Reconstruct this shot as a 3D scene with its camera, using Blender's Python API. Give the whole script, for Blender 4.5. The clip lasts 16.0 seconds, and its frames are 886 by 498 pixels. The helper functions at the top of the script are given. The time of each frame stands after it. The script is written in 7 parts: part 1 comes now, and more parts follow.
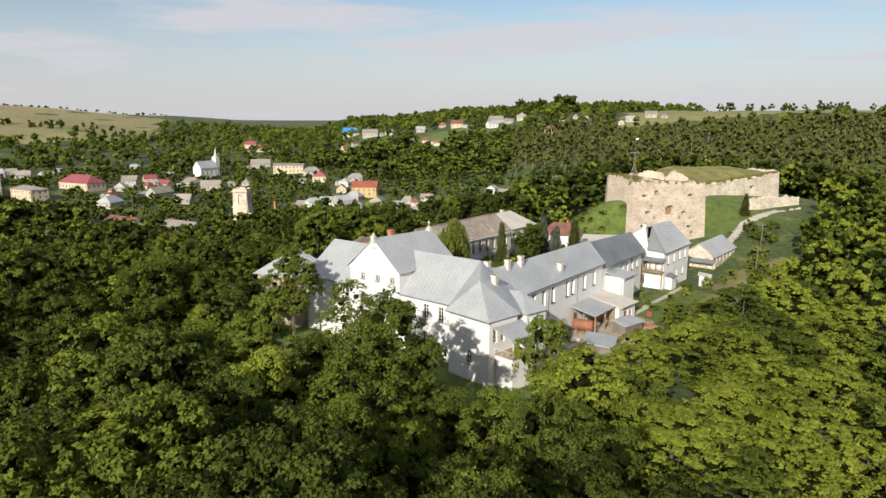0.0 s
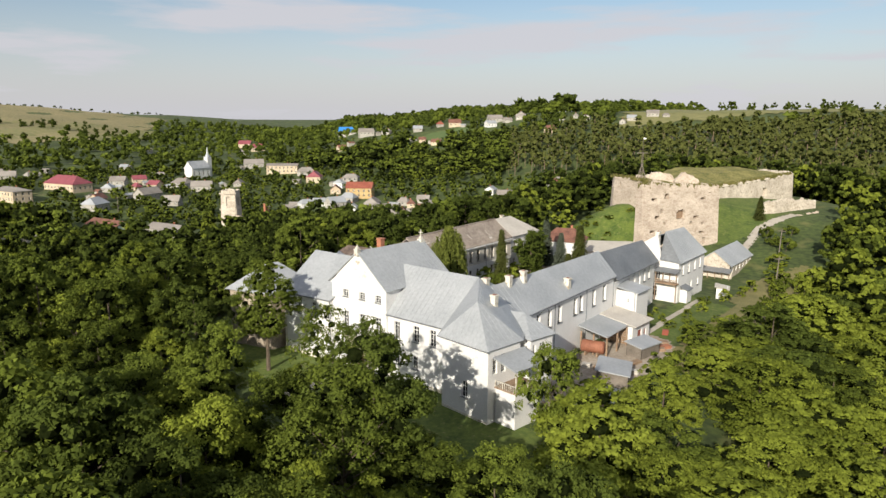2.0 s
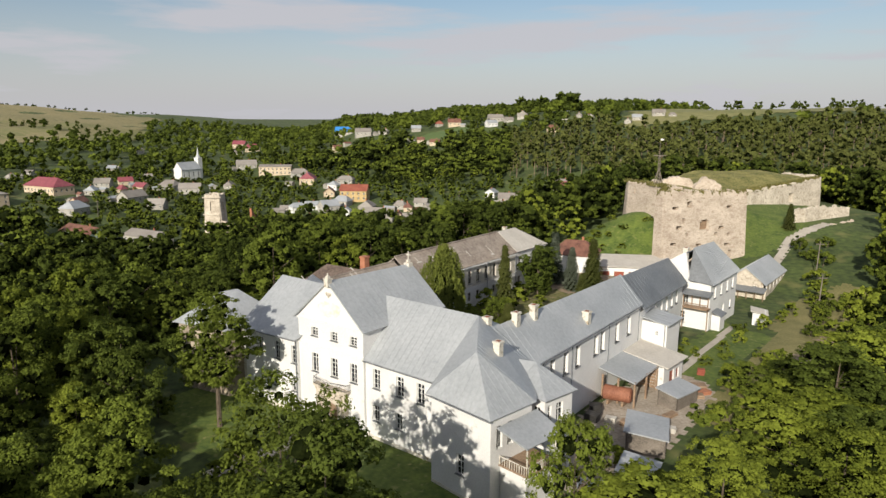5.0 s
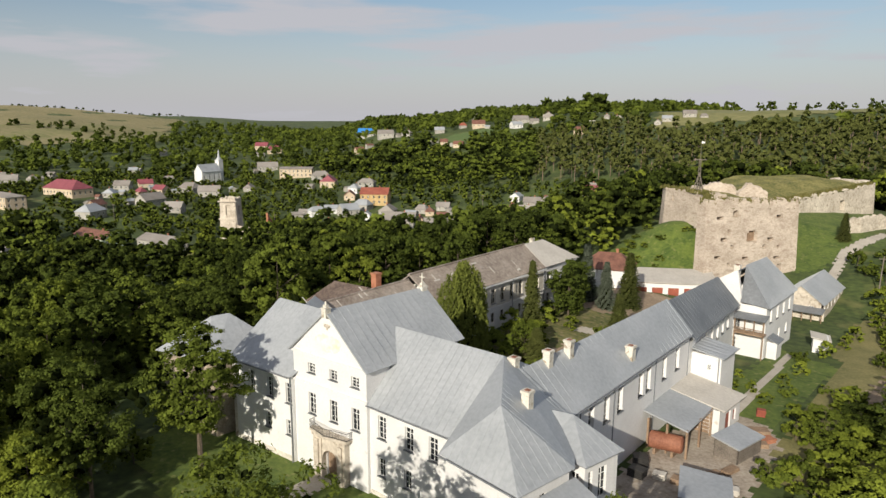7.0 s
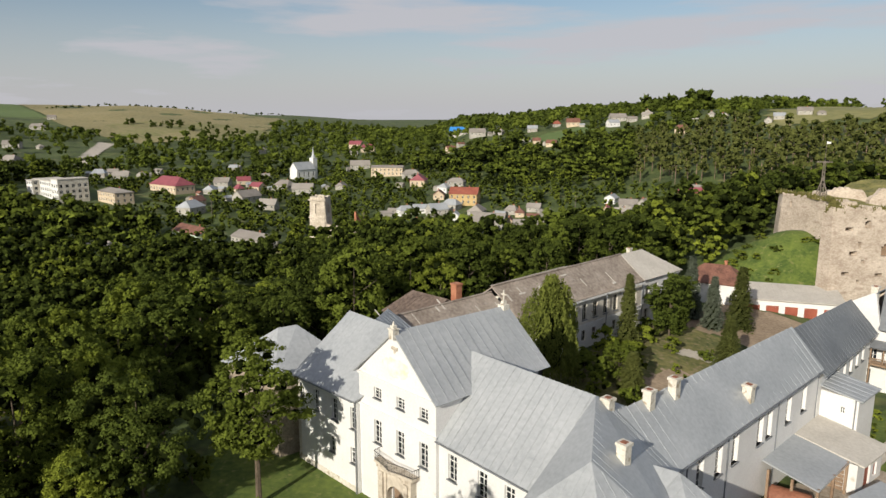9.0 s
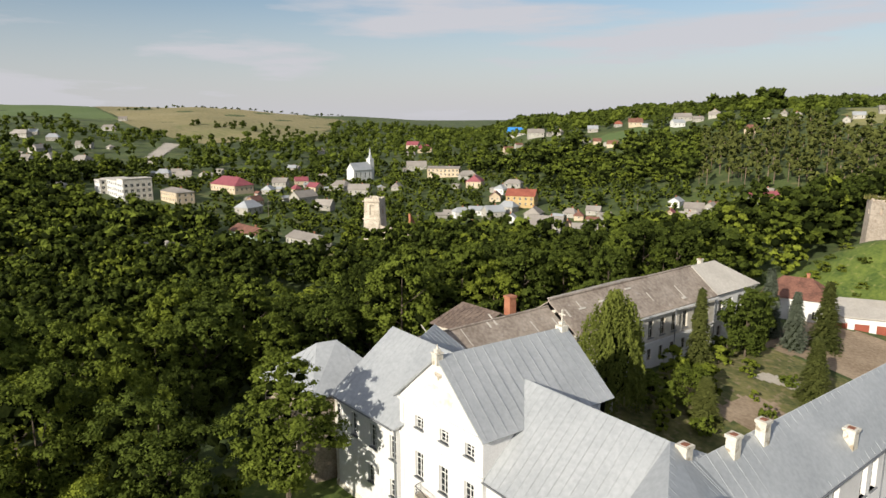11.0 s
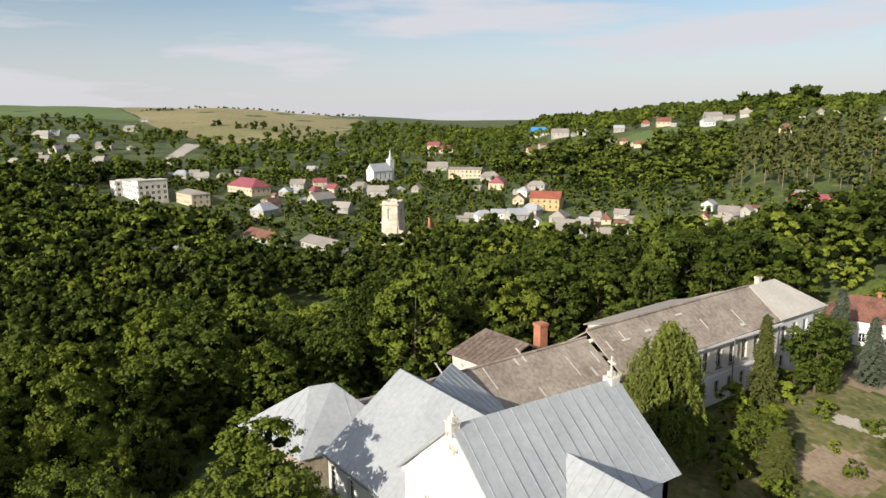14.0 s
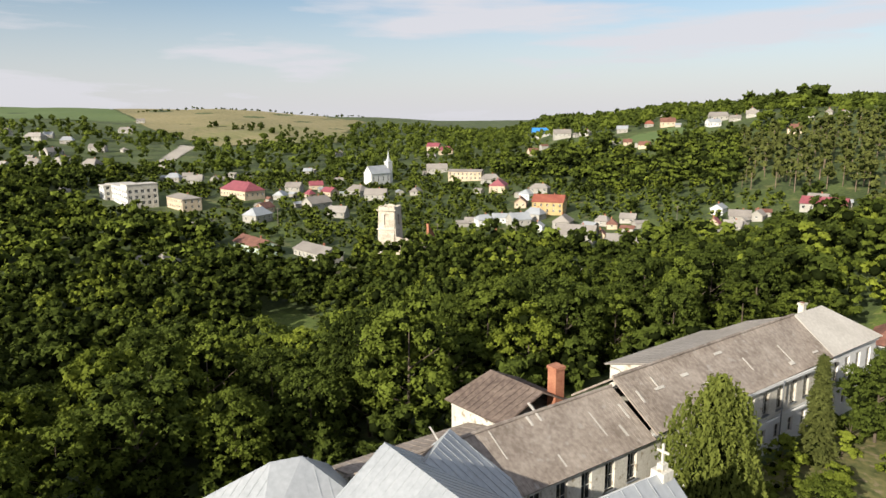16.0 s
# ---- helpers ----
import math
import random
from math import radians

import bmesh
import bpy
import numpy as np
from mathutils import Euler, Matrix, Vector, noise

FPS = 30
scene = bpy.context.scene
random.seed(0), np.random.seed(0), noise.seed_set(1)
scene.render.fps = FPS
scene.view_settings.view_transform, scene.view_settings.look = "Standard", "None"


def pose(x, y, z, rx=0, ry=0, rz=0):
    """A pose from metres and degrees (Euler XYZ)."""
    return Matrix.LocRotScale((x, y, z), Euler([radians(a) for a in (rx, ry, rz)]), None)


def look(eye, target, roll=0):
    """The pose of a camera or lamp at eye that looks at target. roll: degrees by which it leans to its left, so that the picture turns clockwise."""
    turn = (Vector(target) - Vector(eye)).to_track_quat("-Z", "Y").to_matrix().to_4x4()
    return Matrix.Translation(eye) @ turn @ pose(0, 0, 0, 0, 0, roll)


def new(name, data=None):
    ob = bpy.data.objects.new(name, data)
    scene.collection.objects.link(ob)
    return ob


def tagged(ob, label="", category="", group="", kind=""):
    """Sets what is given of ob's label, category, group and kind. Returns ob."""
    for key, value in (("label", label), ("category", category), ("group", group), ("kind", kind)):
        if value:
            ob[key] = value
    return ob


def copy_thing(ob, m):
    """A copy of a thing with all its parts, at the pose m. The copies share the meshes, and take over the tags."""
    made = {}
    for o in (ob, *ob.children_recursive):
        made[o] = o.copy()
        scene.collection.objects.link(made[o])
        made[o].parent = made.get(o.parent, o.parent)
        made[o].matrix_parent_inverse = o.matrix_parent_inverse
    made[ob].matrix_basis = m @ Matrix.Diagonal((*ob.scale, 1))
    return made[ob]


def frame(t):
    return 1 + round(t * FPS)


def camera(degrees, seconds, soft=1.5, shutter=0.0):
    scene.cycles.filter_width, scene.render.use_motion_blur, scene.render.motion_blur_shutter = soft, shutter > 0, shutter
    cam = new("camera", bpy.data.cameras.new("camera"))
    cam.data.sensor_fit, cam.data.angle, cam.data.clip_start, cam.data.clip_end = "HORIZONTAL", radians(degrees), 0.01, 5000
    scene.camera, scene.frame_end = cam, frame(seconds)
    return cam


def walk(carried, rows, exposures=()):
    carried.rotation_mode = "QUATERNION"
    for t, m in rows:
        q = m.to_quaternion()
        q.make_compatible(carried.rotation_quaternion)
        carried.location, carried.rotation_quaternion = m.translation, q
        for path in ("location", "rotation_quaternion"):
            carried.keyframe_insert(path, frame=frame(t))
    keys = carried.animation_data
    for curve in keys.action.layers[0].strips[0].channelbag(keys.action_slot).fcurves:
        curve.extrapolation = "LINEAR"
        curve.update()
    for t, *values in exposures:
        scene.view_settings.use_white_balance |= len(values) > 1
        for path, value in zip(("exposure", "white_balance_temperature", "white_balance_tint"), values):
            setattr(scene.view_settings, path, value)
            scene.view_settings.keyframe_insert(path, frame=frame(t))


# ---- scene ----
cam = camera(66.77, 16.0)
PATH = [  # seconds, x, y, z, yaw, pitch, roll
    (0.0, 54.74, -78.87, 39.84, 38.90, -10.96, 0.24),
    (0.5, 52.70, -76.05, 39.71, 38.93, -10.97, 0.24),
    (1.0, 50.72, -73.27, 39.68, 38.75, -11.00, 0.26),
    (1.5, 48.79, -70.50, 39.60, 38.75, -11.03, 0.22),
    (2.0, 46.83, -67.68, 39.52, 38.77, -11.01, 0.24),
    (2.5, 44.81, -64.81, 39.48, 38.78, -11.01, 0.25),
    (3.0, 42.77, -61.97, 39.43, 38.80, -11.02, 0.23),
    (3.5, 40.86, -59.34, 39.33, 38.79, -11.02, 0.25),
    (4.0, 38.92, -56.62, 39.37, 38.79, -11.04, 0.24),
    (6.5, 28.84, -42.84, 39.24, 38.88, -11.00, 0.20),
    (7.0, 27.01, -40.42, 39.26, 40.85, -10.92, 0.19),
    (7.5, 25.39, -38.25, 39.24, 44.45, -10.96, 0.19),
    (8.0, 24.05, -36.36, 39.23, 46.32, -11.01, 0.10),
    (8.5, 22.82, -34.76, 39.24, 47.74, -11.05, 0.04),
    (9.0, 21.61, -33.33, 39.22, 48.68, -11.06, 0.03),
    (11.5, 15.17, -27.07, 39.02, 54.65, -11.01, -0.18),
    (12.0, 13.69, -25.83, 38.92, 55.34, -11.03, -0.20),
    (12.5, 12.20, -24.68, 38.90, 55.49, -11.07, -0.18),
    (13.0, 10.35, -23.30, 38.91, 55.48, -11.06, -0.22),
    (13.5, 8.13, -21.68, 38.85, 55.47, -11.04, -0.25),
    (14.0, 5.78, -19.99, 38.82, 55.46, -11.00, -0.30),
    (14.5, 3.25, -18.21, 38.87, 55.47, -10.98, -0.35),
    (15.0, 0.51, -16.30, 38.96, 55.46, -10.96, -0.37),
    (15.5, -2.24, -14.25, 39.11, 55.45, -10.97, -0.38),
    (16.0, -4.96, -12.17, 39.24, 55.47, -10.97, -0.44),
]


def aim(x, y, z, yaw, pitch, roll):
    a, b = radians(yaw), radians(pitch)
    ahead = Vector((-math.sin(a) * math.cos(b), math.cos(a) * math.cos(b), math.sin(b)))
    return look((x, y, z), Vector((x, y, z)) + ahead * 10, roll)


walk(cam, [(t, aim(*row)) for t, *row in PATH], exposures=[(0.0, 0.42), (3.5, 0.27), (7.0, 0.1), (9.0, 0.1), (11.5, 0.38), (14.0, 0.52), (16.0, 0.58)])
# ---- sky and sun ----
SUN_UP, SUN_FROM = 24.0, 163.0   # degrees: height, and heading (from +y towards +x)
world = bpy.data.worlds.new("sky")
scene.world = world
world.use_nodes = True
wt = world.node_tree
wt.nodes.clear()


def wnode(kind, **sets):
    n = wt.nodes.new(kind)
    for key, value in sets.items():
        n.inputs[key].default_value = value
    return n


sky = wt.nodes.new("ShaderNodeTexSky")
sky.sky_type, sky.sun_disc = "NISHITA", False
sky.sun_elevation, sky.sun_rotation = radians(SUN_UP), radians(SUN_FROM)
sky.altitude, sky.air_density, sky.dust_density, sky.ozone_density = 300, 1.0, 1.5, 1.5
coord = wt.nodes.new("ShaderNodeTexCoord")
stretch = wt.nodes.new("ShaderNodeMapping")
stretch.inputs["Scale"].default_value = (1.1, 1.1, 9.0)
cloud = wnode("ShaderNodeTexNoise", Scale=2.3, Detail=7.0, Roughness=0.55)
veil = wt.nodes.new("ShaderNodeMapRange")
for key, value in (("From Min", 0.43), ("From Max", 0.6), ("To Min", 0.0), ("To Max", 0.92)):
    veil.inputs[key].default_value = value
high = wt.nodes.new("ShaderNodeSeparateXYZ")
low = wt.nodes.new("ShaderNodeMapRange")
for key, value in (("From Min", 0.0), ("From Max", 0.17), ("To Min", 0.9), ("To Max", 0.0)):
    low.inputs[key].default_value = value
over = wt.nodes.new("ShaderNodeMapRange")   # unseen cloud veil overhead, added to fill the shade
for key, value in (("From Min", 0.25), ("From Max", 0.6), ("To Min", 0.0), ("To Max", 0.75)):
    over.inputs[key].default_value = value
both = wt.nodes.new("ShaderNodeMath")
both.operation = "MAXIMUM"
more = wt.nodes.new("ShaderNodeMath")
more.operation, more.use_clamp = "MAXIMUM", True
blend = wt.nodes.new("ShaderNodeMix")
blend.data_type = "RGBA"
back = wnode("ShaderNodeBackground", Strength=0.085)
out = wt.nodes.new("ShaderNodeOutputWorld")
wl = wt.links.new
wl(coord.outputs["Generated"], stretch.inputs["Vector"])
wl(stretch.outputs["Vector"], cloud.inputs["Vector"])
wl(cloud.outputs["Fac"], veil.inputs["Value"])
wl(coord.outputs["Generated"], high.inputs["Vector"])
wl(high.outputs["Z"], low.inputs["Value"])
wl(veil.outputs["Result"], more.inputs[0])
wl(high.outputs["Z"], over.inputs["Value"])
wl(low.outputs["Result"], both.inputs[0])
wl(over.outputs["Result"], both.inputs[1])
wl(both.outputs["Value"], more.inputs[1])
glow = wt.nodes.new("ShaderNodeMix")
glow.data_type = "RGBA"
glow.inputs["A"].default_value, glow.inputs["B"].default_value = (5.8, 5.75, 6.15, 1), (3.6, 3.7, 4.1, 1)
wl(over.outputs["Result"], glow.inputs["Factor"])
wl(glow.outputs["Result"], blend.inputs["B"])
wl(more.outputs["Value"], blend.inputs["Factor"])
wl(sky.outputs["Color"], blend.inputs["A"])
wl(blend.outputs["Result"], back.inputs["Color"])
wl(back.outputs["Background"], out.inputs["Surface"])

sun = new("sun", bpy.data.lights.new("sun", "SUN"))
sun.data.energy, sun.data.angle, sun.data.color = 5.0, radians(0.6), (1.0, 0.92, 0.78)
a, b = radians(SUN_FROM), radians(SUN_UP)
sun.matrix_world = look((math.sin(a) * math.cos(b) * 300, math.cos(a) * math.cos(b) * 300, math.sin(b) * 300), (0, 0, 0))
# ---- materials ----
def surface(name, dark, light, rough=0.8, grain=3.0, patch=0.15, bump=0.15, metal=0.0, by_island=0.0, by_object=0.0, leaf=0.0, spot=None, spot_at=(0.62, 0.7), world_space=True, stretch=(1, 1, 1)):
    """Two tones mixed by a fine grain and by large patches, with relief; spot adds a third tone in stains."""
    m = bpy.data.materials.new(name)
    m.use_nodes = True
    nt = m.node_tree
    nodes, link = nt.nodes, nt.links.new
    bsdf = nodes["Principled BSDF"]
    bsdf.inputs["Roughness"].default_value, bsdf.inputs["Metallic"].default_value = rough, metal
    place = nodes.new("ShaderNodeNewGeometry") if world_space else nodes.new("ShaderNodeTexCoord")
    source = place.outputs["Position"] if world_space else place.outputs["Object"]
    mapping = nodes.new("ShaderNodeMapping")
    mapping.inputs["Scale"].default_value = stretch
    link(source, mapping.inputs["Vector"])
    fine, broad = nodes.new("ShaderNodeTexNoise"), nodes.new("ShaderNodeTexNoise")
    for n, s, d in ((fine, grain, 6.0), (broad, patch, 4.0)):
        n.inputs["Scale"].default_value, n.inputs["Detail"].default_value = s, d
        link(mapping.outputs["Vector"], n.inputs["Vector"])
    add = nodes.new("ShaderNodeMath")
    add.operation = "ADD"
    link(fine.outputs["Fac"], add.inputs[0])
    link(broad.outputs["Fac"], add.inputs[1])
    total = add.outputs["Value"]
    low, high = 0.72, 1.28
    for weight, kind, socket in ((by_island, "ShaderNodeNewGeometry", "Random Per Island"), (by_object, "ShaderNodeObjectInfo", "Random")):
        if weight:
            r, mul = nodes.new(kind), nodes.new("ShaderNodeMath")
            mul.operation = "MULTIPLY_ADD"
            mul.inputs[1].default_value = weight
            link(r.outputs[socket], mul.inputs[0])
            link(total, mul.inputs[2])
            total = mul.outputs["Value"]
            high += weight
    rng = nodes.new("ShaderNodeMapRange")
    rng.inputs["From Min"].default_value, rng.inputs["From Max"].default_value = low, high
    link(total, rng.inputs["Value"])
    mix = nodes.new("ShaderNodeMix")
    mix.data_type = "RGBA"
    mix.inputs["A"].default_value, mix.inputs["B"].default_value = (*dark, 1), (*light, 1)
    link(rng.outputs["Result"], mix.inputs["Factor"])
    colour = mix.outputs["Result"]
    if spot:
        sn, sr, sm = nodes.new("ShaderNodeTexNoise"), nodes.new("ShaderNodeMapRange"), nodes.new("ShaderNodeMix")
        sn.inputs["Scale"].default_value, sn.inputs["Detail"].default_value = patch * 4.3, 8.0
        link(mapping.outputs["Vector"], sn.inputs["Vector"])
        sr.inputs["From Min"].default_value, sr.inputs["From Max"].default_value = spot_at
        link(sn.outputs["Fac"], sr.inputs["Value"])
        sm.data_type = "RGBA"
        sm.inputs["B"].default_value = (*spot, 1)
        link(sr.outputs["Result"], sm.inputs["Factor"])
        link(colour, sm.inputs["A"])
        colour = sm.outputs["Result"]
    link(colour, bsdf.inputs["Base Color"])
    if bump:
        b = nodes.new("ShaderNodeBump")
        b.inputs["Strength"].default_value, b.inputs["Distance"].default_value = bump, 0.08
        link(fine.outputs["Fac"], b.inputs["Height"])
        link(b.outputs["Normal"], bsdf.inputs["Normal"])
    if leaf:
        bsdf.inputs["Specular IOR Level"].default_value = 0.06
        t, ms = nodes.new("ShaderNodeBsdfTranslucent"), nodes.new("ShaderNodeMixShader")
        ms.inputs["Fac"].default_value = leaf
        link(colour, t.inputs["Color"])
        link(bsdf.outputs["BSDF"], ms.inputs[1])
        link(t.outputs["BSDF"], ms.inputs[2])
        link(ms.outputs["Shader"], nodes["Material Output"].inputs["Surface"])
    return m


WHITE = surface("white_limewash", (0.60, 0.595, 0.59), (0.73, 0.728, 0.72), 0.9, 6, 0.25, 0.1, spot=(0.5, 0.47, 0.41), spot_at=(0.66, 0.8))
OLD_WHITE = surface("weathered_plaster", (0.45, 0.42, 0.36), (0.7, 0.67, 0.6), 0.92, 5, 0.4, 0.2, spot=(0.32, 0.27, 0.2), spot_at=(0.56, 0.66))
BARE = surface("bare_rubble_wall", (0.2, 0.16, 0.12), (0.42, 0.36, 0.28), 0.95, 4, 0.7, 0.5)
ZINC = surface("galvanised_sheet", (0.315, 0.335, 0.355), (0.45, 0.47, 0.49), 0.5, 2.5, 0.2, 0.06, metal=0.25, by_island=0.15)
ZINC_DARK = surface("dull_dark_sheet", (0.15, 0.16, 0.175), (0.23, 0.245, 0.26), 0.5, 2.5, 0.25, 0.06, metal=0.25)
ASBESTOS = surface("brown_weathered_roofing", (0.18, 0.145, 0.12), (0.36, 0.31, 0.265), 0.9, 2.2, 0.3, 0.3, spot=(0.34, 0.31, 0.28), spot_at=(0.6, 0.72))
PALE_ROOF = surface("pale_fibre_sheet", (0.42, 0.39, 0.35), (0.56, 0.53, 0.48), 0.85, 3, 0.3, 0.15)
RUST_ROOF = surface("rusty_red_sheet", (0.1, 0.045, 0.032), (0.25, 0.115, 0.08), 0.7, 3, 0.5, 0.15)
RED_ROOF = surface("red_metal_tiles", (0.21, 0.055, 0.036), (0.32, 0.105, 0.065), 0.6, 3, 0.3, 0.1)
CRIMSON = surface("crimson_sheet", (0.2, 0.05, 0.065), (0.3, 0.085, 0.1), 0.55, 3, 0.3, 0.1)
BLUE_ROOF = surface("blue_sheet", (0.02, 0.17, 0.5), (0.05, 0.26, 0.62), 0.5, 3, 0.3, 0.1)
VILLAGE_WALL = surface("dull_village_plaster", (0.25, 0.235, 0.205), (0.46, 0.44, 0.4), 0.92, 3, 0.2, 0.15, by_object=0.4)
VILLAGE_ROOF = surface("weathered_grey_roofing", (0.17, 0.15, 0.135), (0.35, 0.325, 0.295), 0.9, 2.0, 0.15, 0.2, by_object=0.6)
BRICK = surface("red_brick", (0.26, 0.09, 0.05), (0.42, 0.19, 0.11), 0.9, 5, 0.6, 0.3)
MASONRY = surface("pinkish_rubble_masonry", (0.36, 0.295, 0.235), (0.6, 0.52, 0.435), 0.95, 2.2, 0.22, 0.5, spot=(0.31, 0.24, 0.19), spot_at=(0.52, 0.76), stretch=(0.8, 0.8, 1.5))
STONE = surface("pale_dressed_stone", (0.36, 0.31, 0.25), (0.64, 0.58, 0.49), 0.92, 1.8, 0.3, 0.5, spot=(0.3, 0.25, 0.2), spot_at=(0.56, 0.7))
TIMBER = surface("weathered_timber", (0.17, 0.11, 0.07), (0.34, 0.24, 0.16), 0.8, 6, 0.5, 0.2)
RUST = surface("rusted_tank_steel", (0.16, 0.055, 0.03), (0.29, 0.12, 0.07), 0.75, 4, 0.6, 0.2)
GREY_TIMBER = surface("grey_timber", (0.1, 0.085, 0.07), (0.22, 0.19, 0.16), 0.85, 6, 0.5, 0.2)
IRON = surface("dark_iron", (0.03, 0.03, 0.03), (0.07, 0.065, 0.06), 0.5, 6, 0.6, 0.1, metal=0.4)
GLASS = surface("dark_window_glass", (0.012, 0.014, 0.017), (0.03, 0.034, 0.04), 0.08, 1.0, 0.3, 0.0)
FRAME = surface("white_painted_wood", (0.7, 0.7, 0.68), (0.82, 0.82, 0.8), 0.5, 8, 0.6, 0.05)
DOOR_RED = surface("oxide_red_door", (0.22, 0.05, 0.03), (0.33, 0.09, 0.05), 0.6, 5, 0.5, 0.1)
YELLOW = surface("ochre_render", (0.42, 0.295, 0.13), (0.54, 0.4, 0.2), 0.9, 5, 0.3, 0.1)
PEACH = surface("tan_render", (0.46, 0.37, 0.26), (0.6, 0.5, 0.37), 0.9, 5, 0.3, 0.1)
GREENISH = surface("pale_green_render", (0.38, 0.48, 0.38), (0.52, 0.6, 0.5), 0.9, 5, 0.3, 0.1)
EARTH = surface("bare_earth", (0.2, 0.145, 0.095), (0.36, 0.28, 0.2), 0.95, 2, 0.2, 0.3)
PAVING = surface("pale_concrete_path", (0.36, 0.32, 0.27), (0.5, 0.46, 0.4), 0.9, 4, 0.4, 0.2)
DRY_TURF = surface("dry_turf", (0.12, 0.12, 0.04), (0.24, 0.21, 0.085), 0.95, 2.5, 0.2, 0.4)
BARK = surface("bark", (0.06, 0.045, 0.03), (0.14, 0.11, 0.08), 0.95, 8, 1.0, 0.5)
# near-black crown cores: the shade inside a crown is put into their colour
TWIG_SHADE = surface("twig_shade", (0.005, 0.008, 0.002), (0.014, 0.019, 0.005), 0.95, 4, 1.0, 0.3)
PINE_BARK = surface("pine_bark", (0.12, 0.085, 0.06), (0.3, 0.22, 0.16), 0.95, 3, 0.5, 0.3)
TWIG_SHADE.node_tree.nodes["Principled BSDF"].inputs["Specular IOR Level"].default_value = 0.02
BIRCH_BARK = surface("birch_bark", (0.3, 0.27, 0.23), (0.62, 0.59, 0.54), 0.85, 4, 1.0, 0.2)


def foliage(name, dark, light):
    return surface(name, dark, light, 0.8, 0.9, 0.11, 0.0, by_island=0.5, by_object=0.6, leaf=0.22)


LEAF = foliage("broad_leaves", (0.011, 0.02, 0.004), (0.185, 0.232, 0.036))
LEAF_YELLOW = foliage("yellowish_leaves", (0.035, 0.052, 0.007), (0.285, 0.335, 0.046))
LEAF_DARK = foliage("dark_leaves", (0.007, 0.013, 0.003), (0.118, 0.155, 0.028))
LEAF_BIRCH = foliage("birch_leaves", (0.04, 0.06, 0.012), (0.21, 0.235, 0.05))
NEEDLE = foliage("needles", (0.03, 0.042, 0.012), (0.16, 0.175, 0.05))
NEEDLE_BLUE = foliage("blue_needles", (0.05, 0.065, 0.045), (0.16, 0.185, 0.135))
# ---- lie of the land ----
HEADINGS = np.array([-180, -90, -30, 0, 15, 28, 36, 46, 52, 62, 75, 90, 120, 180.0])
RADII = np.array([0, 120, 220, 320, 450, 650, 900, 1400, 2500, 4800.0])
LAND = np.array([
    (-4, -14, -20, -20, -16, -10, 0, 10, 20, 20),
    (-12, -26, -30, -30, -20, 0, 20, 30, 30, 20),
    (-10, -22, -18, -4, 16, 40, 50, 50, 45, 30),
    (-8, -12, -10, 2, 22, 46, 52, 50, 45, 30),
    (-8, -12, -10, -2, 20, 46, 51, 48, 45, 30)])
LAND_2 = np.array([
    (-8, -15, -14, -8, 14, 46, 50, 44, 40, 30),
    (-8, -16, -16, -14, 2, 36, 44, 42, 36, 30),
    (-8, -16, -18, -16, -6, 24, 30, 30, 30, 26),
    (-8, -16, -18, -17, -9, 4, 10, 14, 22, 22),
    (-8, -16, -18, -17, -14, -7, 6, 42, 46, 30)])
LAND_3 = np.array([
    (-8, -16, -18, -15, -9, -2, 16, 60, 58, 34),
    (-8, -16, -17, -12, -4, 6, 24, 64, 56, 34),
    (-6, -14, -18, -16, -8, 6, 22, 50, 45, 34),
    (-4, -14, -20, -20, -16, -10, 0, 10, 20, 20)])
LAND = np.concatenate([LAND, LAND_2, LAND_3]).astype(float)
SPUR = np.array([(90, -140), (14, -30), (11, 20), (12, 100), (10, 190), (-20, 235), (-60, 190), (-66, 130), (-60, 60), (-62, 0), (-60, -60), (-10, -160)], float)
SPUR_Z = np.array([(0, -200), (0, 60), (-0.6, 95), (0, 115), (4, 138), (9, 162), (11, 190), (9, 240), (2, 300)], float)


def ramp(v):
    v = np.clip(v, 0, 1)
    return v * v * (3 - 2 * v)


